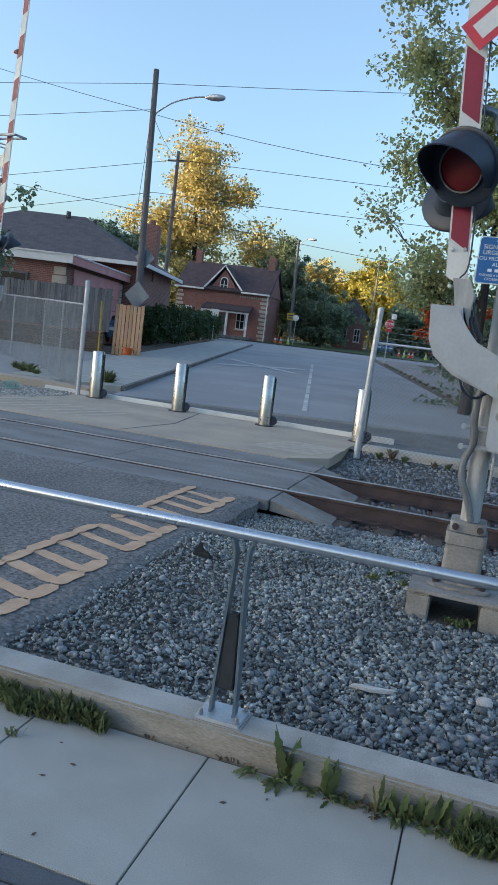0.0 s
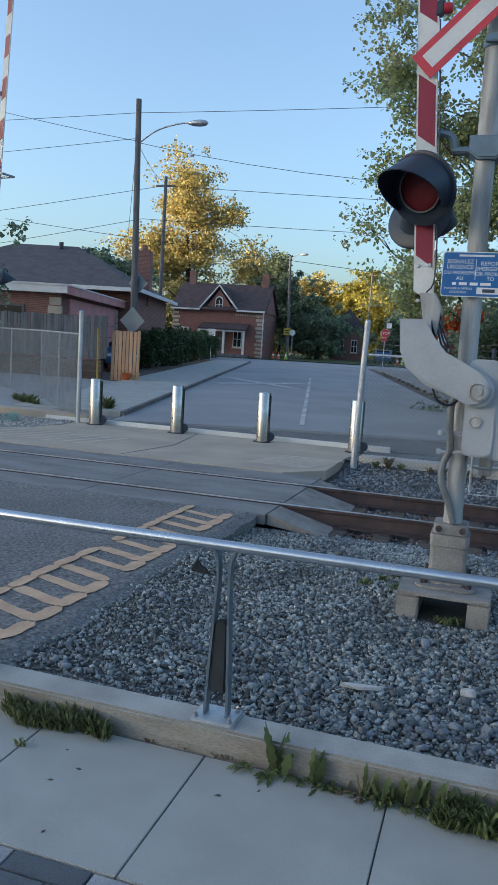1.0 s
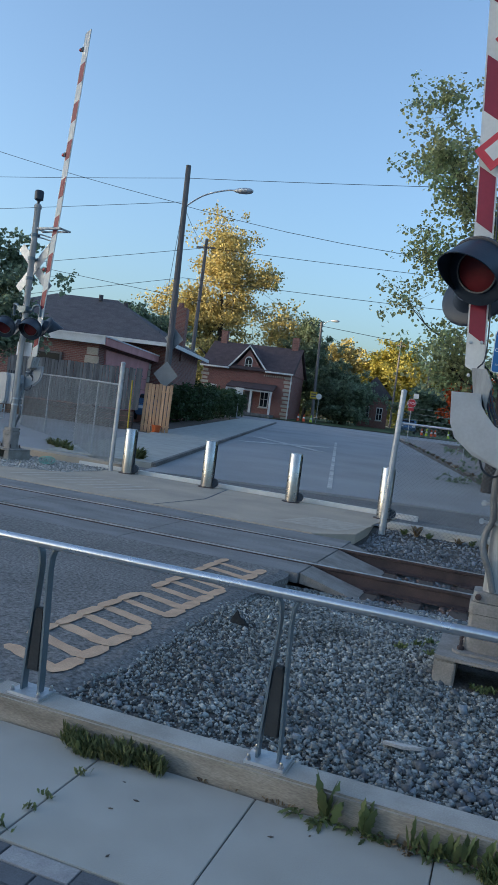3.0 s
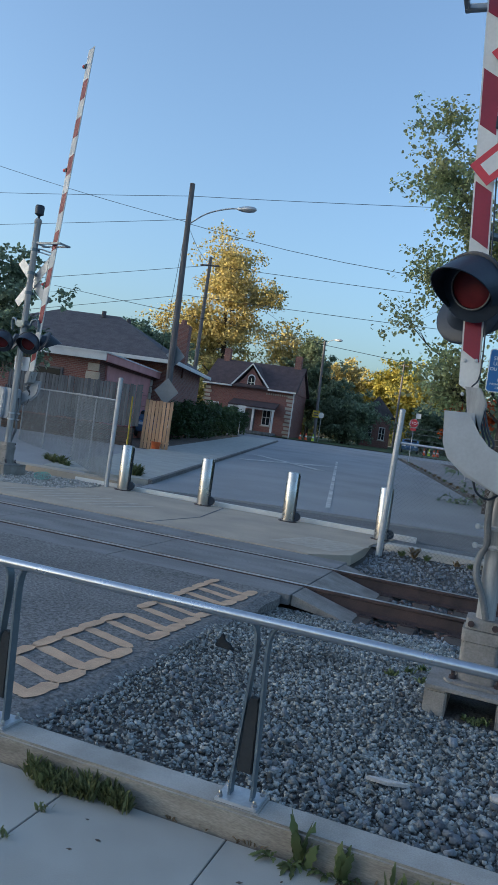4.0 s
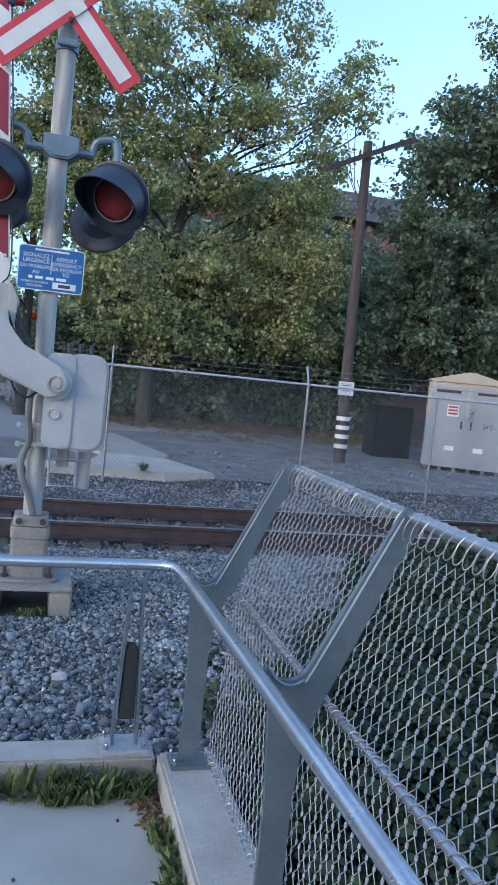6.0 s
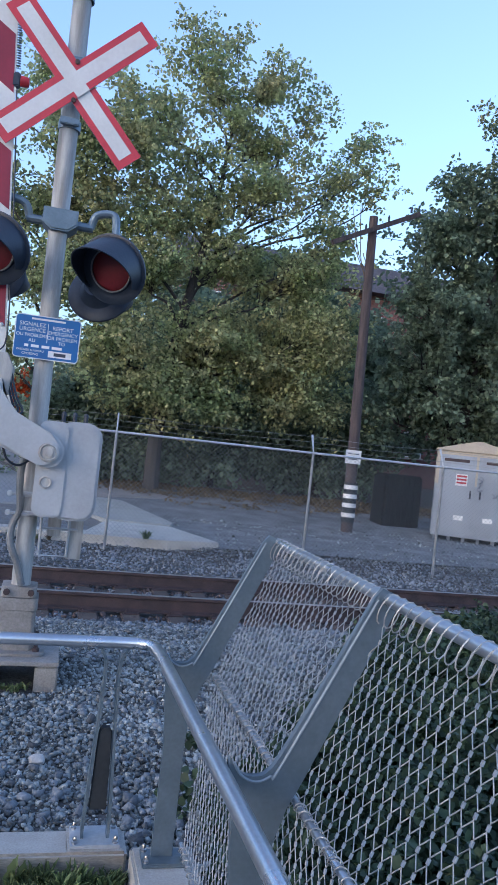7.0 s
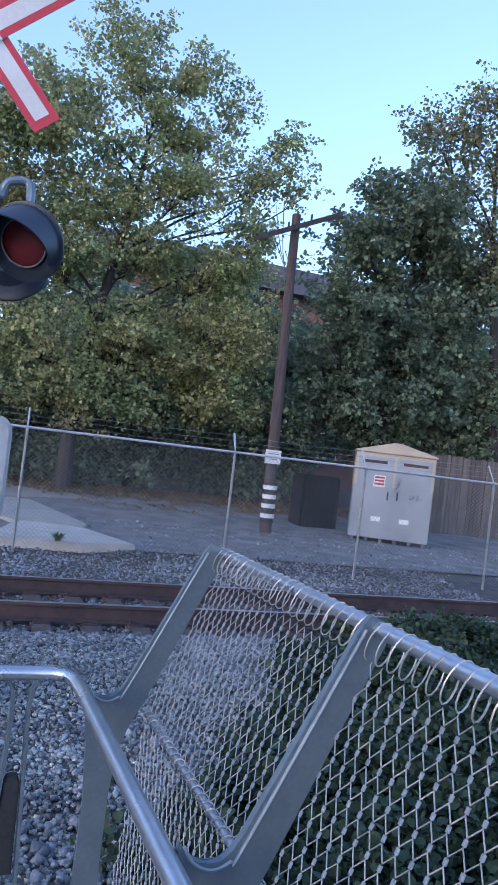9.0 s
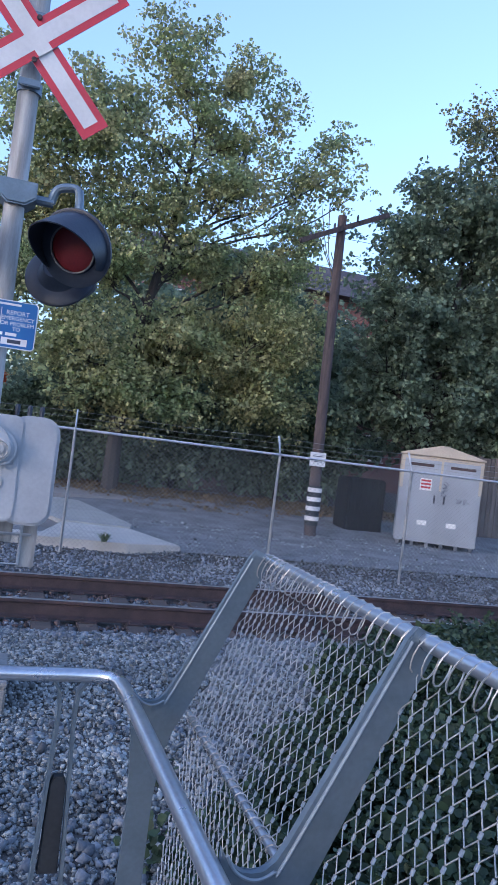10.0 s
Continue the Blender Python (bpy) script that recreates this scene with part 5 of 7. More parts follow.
def tree(x, y, z, lumps, clumps, per, size, leaf, label, seed, trunk=0.22, clump_r=0.7, fork=0.3, twigs=3, top=None):
    """A tapered trunk, limbs that reach for clump centres inside the lumps (cx, cy, cz, rx, ry, rz), and leaves about them."""
    rng = random.Random(seed)
    t = thing("tree", x, y, z, label, "tree")
    total = sum(l[3] * l[4] * l[5] for l in lumps)
    ends, cores = [], []
    for cx, cy, cz, rx, ry, rz in lumps:
        for k in range(max(3, round(clumps * rx * ry * rz / total))):
            while True:
                d = Vector((rng.uniform(-1, 1), rng.uniform(-1, 1), rng.uniform(-1, 1)))
                if 0.25 < d.length < 1:
                    break
            ends.append(Vector((cx - x + d.x * rx, cy - y + d.y * ry, cz - z + d.z * rz)))
            cores.append(Vector((cx - x, cy - y, cz - z - 0.25 * rz)))
    hi = top or max(e.z for e in ends) * 0.86
    mid = sum((e for e in ends), Vector()) / len(ends)
    bm = Bm()
    spine = [Vector((0, 0, -0.2)), Vector((0.04, 0.02, hi * 0.2)), Vector((mid.x * 0.25, mid.y * 0.2, hi * 0.45)), Vector((mid.x * 0.6, mid.y * 0.5, hi * 0.72)), Vector((mid.x * 0.8, mid.y * 0.8, hi))]
    spine = smoothed(spine, 5)
    tube(bm, spine, [trunk * (1.25 - 1.15 * k / (len(spine) - 1)) for k in range(len(spine))], 9)
    tr = part("trunk", bm, M["bark"], t)
    bm = Bm()
    pts = []
    limbs = {}
    for e, core in zip(ends, cores):
        key = tuple(core)
        if key not in limbs:
            h = max(fork * hi, min(core.z - 0.45 * Vector((core.x, core.y, 0)).length - 0.4, hi * 0.92))
            k = min(len(spine) - 1, max(0, int((len(spine) - 1) * (h + 0.2) / (hi + 0.2))))
            a = spine[k]
            bend = Vector((rng.uniform(-0.35, 0.35), rng.uniform(-0.3, 0.3), 0.3))
            r1 = trunk * 0.34 * (1.1 - 0.7 * k / len(spine))
            path = smoothed([a, a.lerp(core, 0.35) + bend * 0.6, a.lerp(core, 0.7) - bend * 0.5, core], 4)
            tube(bm, path, [r1 * (1 - 0.75 * i / (len(path) - 1)) for i in range(len(path))], 6, False)
            limbs[key] = (path, r1)
        path, r1 = limbs[key]
        root = path[rng.randrange(len(path) * 2 // 3, len(path))]
        m1 = root.lerp(e, 0.45) + Vector((rng.uniform(-0.15, 0.15), rng.uniform(-0.15, 0.15), 0.12))
        r0 = max(0.012, r1 * 0.3)
        tube(bm, smoothed([root, m1, e], 3), [r0 * (1 - 0.8 * i / 6) for i in range(7)], 4, False)
        pts.append(e)
        pts.append(m1.lerp(e, 0.55))
        for j in range(twigs):
            q = e + Vector((rng.gauss(0, 1), rng.gauss(0, 1), rng.gauss(0.1, 0.7))) * clump_r * 0.9
            tube(bm, [m1.lerp(e, 0.6), q], [r0 * 0.22, 0.006], 3, False)
            pts.append(q)
    part("branchwork", bm, M["bark"], t)
    leaves("crown", [tuple(p) for p in pts], clump_r, per, size, leaf, t, seed)
    return t


def row_lumps(y, deep, rows):
    """Lumps of a crown that stands in one upright sheet of the row of trees at y: (x, z, half width, half height)."""
    return [(x, y + 0.35 * math.sin(3 * x), z, a, min(deep, max(0.5, 0.6 * (a + b))), b) for x, z, a, b in rows]


tree(3.2, 24.0, 0.1, row_lumps(24, 2.0, [(3.4, 14.0, 1.0, 0.9), (5.4, 13.7, 1.1, 0.75), (4.1, 12.8, 1.0, 0.8), (7.1, 13.0, 0.5, 0.95), (2.3, 12.1, 0.9, 0.9), (0.9, 12.4, 0.7, 0.8), (2.4, 10.1, 1.0, 0.5), (4.0, 9.6, 1.1, 1.0),
     (5.9, 10.0, 1.5, 0.8), (6.3, 11.7, 1.0, 0.6), (8.1, 10.6, 0.8, 0.8), (9.5, 11.9, 0.25, 0.8), (10.0, 10.9, 0.7, 0.3), (8.6, 11.5, 0.3, 0.6), (2.2, 7.3, 1.9, 0.8), (7.1, 7.8, 2.0, 0.9),
     (1.6, 4.8, 1.3, 1.1), (4.7, 5.0, 2.2, 1.3), (7.8, 5.6, 1.8, 1.4), (3.3, 3.3, 2.6, 0.9), (7.7, 3.7, 1.9, 0.9), (0.4, 8.7, 1.3, 0.7), (4.7, 8.0, 1.4, 0.9), (8.2, 9.0, 1.0, 0.7), (5.1, 11.7, 1.0, 0.8), (3.4, 11.0, 0.9, 0.7), (4.5, 15.0, 0.4, 0.7), (9.0, 12.4, 0.3, 0.5)]),
     560, 30, 0.118, M["leaf"], "tall broad-leaved tree with thinning olive green autumn foliage", 11, 0.22, 0.45)
tree(-0.6, 24.2, 0.1, row_lumps(24, 1.6, [(-3.6, 12.0, 0.7, 0.5), (-3.1, 10.4, 0.8, 0.8), (-1.5, 8.8, 1.0, 0.8), (-2.7, 9.3, 0.6, 0.6), (-3.0, 7.3, 0.6, 0.6), (-3.8, 5.9, 0.5, 0.4), (-2.2, 4.1, 0.9, 1.0), (-0.3, 11.0, 1.0, 0.8), (-0.3, 6.6, 1.2, 1.1), (0.2, 9.6, 1.0, 0.8), (-1.3, 12.6, 0.8, 0.5), (1.3, 10.9, 1.1, 0.9), (2.6, 9.0, 1.2, 0.7), (0.9, 8.0, 1.2, 0.7)]),
     260, 27, 0.12, M["leaf"], "slender leafy tree with olive green foliage behind the signal", 14, 0.16, 0.52)
tree(14.0, 24.5, 0.2, row_lumps(24.3, 2.2, [(14.4, 11.3, 1.6, 1.8), (12.7, 10.0, 1.5, 1.3), (12.7, 11.8, 0.4, 0.7), (15.5, 10.0, 1.9, 1.5), (12.3, 7.5, 1.7, 1.3), (14.9, 7.6, 2.5, 1.6), (17.5, 9.4, 1.5, 2.0), (12.1, 5.4, 1.7, 1.3), (15.2, 5.1, 2.9, 1.4), (17.4, 6.8, 1.3, 1.0), (18.6, 5.0, 2.0, 1.6), (13.5, 3.7, 2.6, 0.9), (17.3, 3.6, 2.2, 0.9), (11.0, 3.8, 1.2, 0.9)]),
     360, 40, 0.155, M["leaf_dark"], "dense dark green maple behind the grey cabinet", 12, 0.26, 0.48)
tree(18.3, 23.3, 0.2, [(14.5, 23.3, 13.9, 1.0, 0.9, 1.0), (15.9, 23.3, 14.9, 1.1, 0.9, 1.5), (15.8, 23.3, 12.4, 1.2, 1.0, 1.1), (17.3, 23.5, 10.4, 1.2, 1.0, 1.6), (17.7, 23.3, 13.7, 1.2, 1.0, 1.5), (18.6, 23.3, 15.6, 1.0, 0.9, 1.2)], 110, 20, 0.13, M["leaf_olive"], "tall thin tree with sparse yellowing top", 13, 0.26, 0.55)
for _k, (_x, _y, _h, _w) in enumerate(((1.6, 26.5, 4.6, 2.6), (5.6, 26.5, 4.2, 3.0), (9.6, 26.8, 5.0, 2.8), (21, 27, 5.5, 3.4))):
    tree(_x, _y, 0.2, [(_x, _y, _h * 0.55, _w, 1.6, _h * 0.5)], 34, 120, 0.16, M["leaf_dark"], "dense dark green undergrowth shrub behind the yard", 20 + _k, 0.10, 0.75, 0.1)
for _k, (_x, _y, _h, _w) in enumerate(((4, 37, 10, 4), (9.5, 31, 9.5, 2.6), (14, 38, 10, 4), (22, 36, 12, 5), (30, 36, 12, 5))):
    tree(_x, _y, 0.4, [(_x, _y, _h * 0.55, _w, 2.2, _h * 0.5)], 44, 70, 0.28, M["leaf_dark"], "shadowy broad-leaved tree behind the yard", 30 + _k, 0.2, 1.1, 0.12)
# trees up the street
tree(-34.5, 84, 1.3, [(-36.0, 84, 19.8, 2.8, 3, 4.4), (-33.2, 84, 17.0, 2.6, 3, 3.8), (-39.5, 84, 13.6, 2.6, 3, 2.6), (-36.0, 84, 11.5, 4.4, 3, 3.4), (-29.6, 84, 17.0, 1.4, 1.5, 1.6), (-43, 84, 12.5, 1.4, 1.5, 1.4)], 150, 34, 0.28, M["leaf_gold"], "tall golden autumn tree catching low sun", 41, 0.5, 1.2)
tree(-28.2, 86, 1.3, [(-28.2, 86, 11.5, 2.6, 2, 2.6)], 26, 18, 0.28, M["leaf_gold"], "half-bare autumn tree behind the brick house", 42, 0.2, 1.1, twigs=6)
tree(-34.0, 62, 1.0, [(-34, 62, 7.2, 4.0, 3, 2.8)], 50, 110, 0.26, M["leaf_dark"], "dark green tree behind the bungalow", 43, 0.25, 1.0)
tree(-23.3, 84, 1.3, [(-23.6, 84, 9.5, 1.9, 1.8, 3.4), (-22.5, 84, 6, 3, 2, 3)], 50, 110, 0.26, M["leaf_dark"], "dark dense evergreen-like tree beside the house", 44, 0.2, 0.9)
tree(-18.5, 82, 1.3, [(-19.0, 82, 4.8, 3.0, 2, 2.8), (-17.0, 82, 3.8, 2.0, 2, 2.0)], 50, 110, 0.26, M["leaf_dark"], "large rounded green bush at the corner", 45, 0.15, 0.9, 0.1)
for _k, (_x, _y, _h, _w, _l, _lab) in enumerate(((-28, 122, 14, 4.5, "leaf_gold", "golden autumn tree in late sun"), (-20.5, 120, 14.5, 4, "leaf_yellow", "bright yellow autumn tree in late sun"), (-14.5, 112, 11.5, 4.0, "leaf_yellow", "bright yellow rounded autumn tree"),
                                    (-4, 105, 8.5, 4.5, "leaf_dark", "dark green street tree"), (-9.5, 96, 6.5, 3.5, "leaf_dark", "dark green street tree"), (-33, 118, 11, 5, "leaf_gold", "golden autumn tree in late sun"), (3, 92, 9, 5, "leaf_dark", "dark green street tree"), (-47, 110, 11, 6, "leaf_gold", "golden autumn tree in late sun"))):
    tree(_x, _y, 1.5, [(_x, _y, _h * 0.68, _w, 3, _h * 0.34), (_x, _y, _h * 0.4, _w * 0.8, 2.5, _h * 0.25)], 50, 75, 0.40, M[_l], _lab, 50 + _k, 0.3, 1.3)
for _k, (_x, _y) in enumerate(((-3.9, 62), (-1.9, 60))):
    tree(_x, _y, 0.9, [(_x, _y, 4.6, 1.5, 1.2, 1.2)], 18, 70, 0.22, M["leaf_orange"], "small fiery orange autumn tree", 62 + _k, 0.1, 0.6)
tree(-17.6, 21.5, 0.1, [(-17.6, 21.5, 5.0, 1.5, 1.2, 1.9), (-18, 21.5, 3.8, 1.6, 1.2, 1.5)], 32, 70, 0.16, M["leaf_dark"], "dark leafy tree beside the far signal", 64, 0.12, 0.6)


def hedge(x0, y0, x1, y1, h, label):
    t = thing("hedge", x0, y0, ground_z(y0), label, "hedge")
    rng = np.random.default_rng(70)
    a, b = np.array((0, 0, 0)), np.array((x1 - x0, y1 - y0, ground_z(y1) - ground_z(y0)))
    n = 420
    u = rng.random((n, 1))
    side = np.array((b[1], -b[0], 0)) / np.hypot(b[0], b[1])
    c = a + (b - a) * u + side * rng.uniform(-0.7, 0.7, (n, 1)) + np.array((0, 0, 1)) * (0.15 + (h - 0.4) * rng.random((n, 1)) ** 0.8)
    leaves("foliage", c, 0.42, 75, 0.15, M["leaf_hedge"], t, 71, 1.0)
    for k in range(14):
        bm = Bm()
        p = Vector(a).lerp(Vector(b), (k + 0.5) / 14)
        tube(bm, [p - Vector((0, 0, 0.1)), p + Vector((0.05, 0.1, h * 0.8))], [0.07, 0.02], 6)
        part("stem", bm, M["bark"], t)


hedge(-18.6, 38.5, -24.8, 66.0, 2.4, "tall clipped dark green hedge along the pavement")


# ---- poles, lamps and wires ----
def lamp_post(x, y, z, top, reach, lean, label, arm_z):
    t = thing("street_lamp", x, y, z, label, "street lamp")
    bm = Bm()
    tube(bm, [(0, 0, -0.3), (lean * 0.5, 0, top * 0.5), (lean, 0, top)], [0.17, 0.14, 0.115], 14)
    part("pole", bm, M["wood_pole"], t)
    bm = Bm()
    tube(bm, smoothed([(lean, 0, arm_z), (lean + reach * 0.35, 0, arm_z + 0.55), (lean + reach * 0.75, 0, arm_z + 0.80), (lean + reach, 0, arm_z + 0.80)], 5), 0.035, 8)
    part("arm", bm, M["galv"], t)
    bm = Bm()
    lathe(bm, [(0, -0.42), (0.06, -0.40), (0.13, -0.2), (0.15, 0.05), (0.12, 0.25), (0.05, 0.34), (0, 0.35)], 14, pose(lean + reach + 0.25, 0, arm_z + 0.80, 0, 90, 0) @ Matrix.Diagonal((0.9, 1.2, 1.15, 1)))
    part("lamp_head", bm, M["galv"], t, "grey cobra-head lamp")
    return t


_lp = lamp_post(-14.9, 30.5, 0.2, 11.9, 2.55, -0.25, "weathered wooden street lamp pole with a curved arm", 10.05)
_lp2 = lamp_post(-20.1, 76, 1.2, 10.4, 1.2, -0.3, "grey street lamp pole at the far corner", 9.8)
for _x, _y, _z, _h, _lab in ((-21.8, 48, 0.6, 12.4, "leaning weathered wooden utility pole"), (-11.5, 98, 1.5, 9.5, "distant wooden utility pole"), (-16.5, 104, 1.5, 12.0, "distant wooden utility pole")):
    _t = thing("utility_pole", _x, _y, _z, _lab, "utility pole")
    _bm = Bm()
    tube(_bm, [(0, 0, -0.2), (0.05, 0, _h)], [0.16, 0.11], 10)
    part("pole", _bm, M["wood_pole"], _t)
    _bm = Bm()
    box(_bm, 0.05, 0, _h - 0.6, 1.4, 0.1, 0.12, 0.01)
    part("crossarm", _bm, M["wood_pole"], _t)
for _z, _dy in ((4.45, -0.22), (2.8, -0.24)):
    _t = thing("diamond_sign", -14.92, 30.30 if _z < 4 else 30.71, _z, "blank grey back of a diamond warning sign on the pole", "sign", group="diamond signs")
    _bm = Bm()
    _w = 0.46 if _z < 4 else 0.36
    prism(_bm, [(0, -_w * 1.3), (_w * 1.3, 0), (0, _w * 1.3), (-_w * 1.3, 0)], -0.006, 0.006, "y", 0.002)
    part("plate", _bm, M["sign_back"], _t)
    _bm = Bm()
    box(_bm, 0, 0.04 if _z < 4 else -0.045, 0, 0.05, 0.06 if _z < 4 else 0.09, _w * 1.8, 0.004)
    part("bracket", _bm, M["galv_paint"], _t)


def wire(a, b, sag, r=0.011):
    a, b = Vector(a), Vector(b)
    t = thing("overhead_wire", a.x, a.y, a.z, "thin dark overhead utility wire against the sky", "wire", group="overhead wires")
    bm = Bm()
    pts = [(b - a) * (k / 16) + Vector((0, 0, -4 * sag * (k / 16) * (1 - k / 16))) for k in range(17)]
    tube(bm, pts, r, 5)
    part("strand", bm, M["rubber"], t)


for _a, _b, _s in (((-60, 31, 12.0), (-15.2, 30.5, 11.55), 0.3), ((-15.2, 30.5, 11.55), (25, 31, 12.1), 0.3), ((-60, 32, 8.7), (-15.2, 30.5, 10.5), 0.2), ((-58, 31, 3.6), (-14, 31, 8.65), 0.2), ((-14, 31, 8.65), (25, 31, 6.8), 0.2),
                   ((-15.2, 30.5, 10.35), (25, 29, 11.0), 2.5), ((-58, 31, 1.2), (-15, 31, 7.25), 0.25), ((-15, 31, 7.25), (25, 31, 6.2), 0.3), ((-22, 31, 7.2), (25, 31, 2.4), 0.2), ((-15.2, 30.6, 10.4), (-21.8, 48, 12.6), 0.3), ((-21.8, 48, 12.5), (-20.2, 76, 11.0), 0.6),
                   ((-15.2, 30.5, 9.9), (-19.4, 38, 5.2), 0.15), ((-20, 76, 9.5), (24, 74, 7.0), 0.8), ((-50, 78, 8), (-20, 76, 9.6), 0.8), ((-42, 31, 17.6), (-15.2, 30.5, 10.4), 0.5)):
    wire(_a, _b, _s)

# utility pole in the gravel yard
_t = thing("utility_pole", 7.82, 18.9, -0.05, "dark brown wooden pole with a crossarm and white bands", "utility pole")
_bm = Bm()
tube(_bm, [(0.05, 0, -0.2), (-0.05, 0, 4.2), (-0.12, 0, 8.4)], [0.16, 0.14, 0.115], 14)
part("pole", _bm, M["wood_dark"], _t)
_bm = Bm()
box(_bm, 0, 0, 0, 3.0, 0.10, 0.13, 0.012, pose(-0.05, -0.14, 8.08, 0, -27, 12))
_ca = part("crossarm", _bm, M["wood_dark"], _t)
for _k in range(4):
    _bm = Bm()
    _u = -1.1 + 0.73 * _k
    lathe(_bm, [(0.03, 0), (0.035, 0.1), (0.015, 0.16), (0, 0.16)], 8, pose(-0.05 + _u * 0.85, -0.14, 8.14 + _u * 0.47))
    part("insulator", _bm, M["dark_paint"], _ca)
_bm = Bm()
lathe(_bm, [(0.168, 0.25), (0.178, 0.25), (0.178, 1.3), (0.168, 1.3)], 18, pose(0.04, 0, 0))
part("dark_wrap", _bm, M["rubber"], _t)
for _z in (0.44, 0.70, 0.94, 1.18):
    _bm = Bm()
    lathe(_bm, [(0.180, _z - 0.055), (0.186, _z - 0.055), (0.186, _z + 0.055), (0.180, _z + 0.055)], 18, pose(0.04, 0, 0))
    part("white_band", _bm, M["white_trim"], _t)
for _k, (_dx, _dz, _l) in enumerate(((-0.5, 8.9, 1.0), (-0.9, 8.3, 0.7), (-0.7, 8.6, 0.9), (-0.25, 7.4, 0.8))):
    _bm = Bm()
    tube(_bm, smoothed([(-0.1, 0.1, 6.6 + 0.15 * _k), (-0.2 + _dx * 0.3, 0.1, 7.4), (_dx, 0.1, _dz)], 4), [0.012] * 8 + [0.004], 4)
    part("dead_vine", _bm, M["dry"], _t)
_bm = Bm()
box(_bm, -0.06, -0.19, 1.98, 0.44, 0.01, 0.36, 0.003)
_np = part("notice", _bm, M["white_trim"], _t, "white notice plate with dark bars")
for _k in range(3):
    _bm = Bm()
    box(_bm, -0.06, -0.198, 2.06 - 0.07 * _k, 0.3 - 0.04 * _k, 0.004, 0.016)
    part("bar", _bm, M["ink_dark"], _np)

# ---- signal cabinet ----
cabinet = thing("relay_cabinet", 11.36, 18.6, -0.03, "graffitied grey steel relay cabinet with a tan top on short legs", "cabinet", rz=-27)
cabinet.scale = (0.92, 1, 1)
_bm = Bm()
box(_bm, 0, 0.5, 0.80, 2.34, 1.2, 1.42, 0.015)
part("body", _bm, M["cabinet"], cabinet)
_bm = Bm()
box(_bm, 0, 0.5, 1.97, 2.36, 1.22, 0.91, 0.015)
part("upper_body", _bm, M["cabinet_tan"], cabinet, "tan sun-faded upper part")
_bm = Bm()
prism(_bm, [(-1.22, 2.43), (1.22, 2.43), (1.22, 2.47), (0.1, 2.74), (-0.1, 2.74), (-1.22, 2.47)], -0.16, 1.16, "y", 0.01)
part("roof", _bm, M["cabinet_tan"], cabinet)
for _sx in (-1, 1):
    _bm = Bm()
    box(_bm, _sx * 0.56, -0.11, 1.27, 1.05, 0.02, 2.1, 0.008)
    _d = part("door", _bm, M["cabinet"], cabinet)
    _bm = Bm()
    box(_bm, _sx * 0.60, -0.125, 2.18, 0.72, 0.02, 0.08, 0.006)
    part("vent", _bm, M["rust"], _d)
    _bm = Bm()
    box(_bm, _sx * 0.14, -0.135, 1.28, 0.05, 0.04, 0.22, 0.008)
    part("handle", _bm, M["dark_paint"], _d)
    _bm = Bm()
    box(_bm, _sx * 0.42, -0.123, 0.62, 0.28, 0.006, 0.13, 0.002)
    part("label_plate", _bm, M["white_trim"], _d)
for _k in range(6):
    _bm = Bm()
    box(_bm, -1.05 + 0.42 * _k, -0.02, 0.04, 0.10, 0.12, 0.16, 0.008)
    part("leg", _bm, M["wood_old"], cabinet)
_bm = Bm()
box(_bm, -0.42, -0.124, 1.66, 0.34, 0.006, 0.32, 0.002)
_np = part("warning_notice", _bm, M["white_trim"], cabinet, "white notice with red bars")
for _k in range(3):
    _bm = Bm()
    box(_bm, -0.42, -0.129, 1.76 - 0.09 * _k, 0.28, 0.004, 0.05)
    part("bar", _bm, M["red_refl"], _np)
_rng = random.Random(8)
for _k in range(9):
    _bm = Bm()
    _x, _z = (0.12 + 0.05 * (_k % 3), 1.45 + 0.07 * _k) if _k < 5 else (0.55 + 0.1 * (_k - 5), 1.3)
    tube(_bm, smoothed([(_x + _rng.uniform(-.08, .08), -0.126, _z + _rng.uniform(-.08, .08)) for _ in range(5)], 4), 0.007, 4)
    part("graffiti_stroke", _bm, M["ink_dark"], cabinet)
# near-black slatted box beside it, coloured for the dark mesh shadows there
_t = thing("dark_bin", 10.2, 21.0, -0.03, "near-black slatted box put in for the mesh shadows beside the cabinet", "enclosure")
_bm = Bm()
box(_bm, 0, 0, 0.8, 1.2, 0.9, 1.6, 0.06)
part("body", _bm, M["mesh_shadow"], _t)
for _k in range(7):
    _bm = Bm()
    box(_bm, -0.5 + 0.17 * _k, -0.46, 0.8, 0.05, 0.03, 1.5, 0.004)
    part("slat", _bm, M["mesh_shadow"], _t)


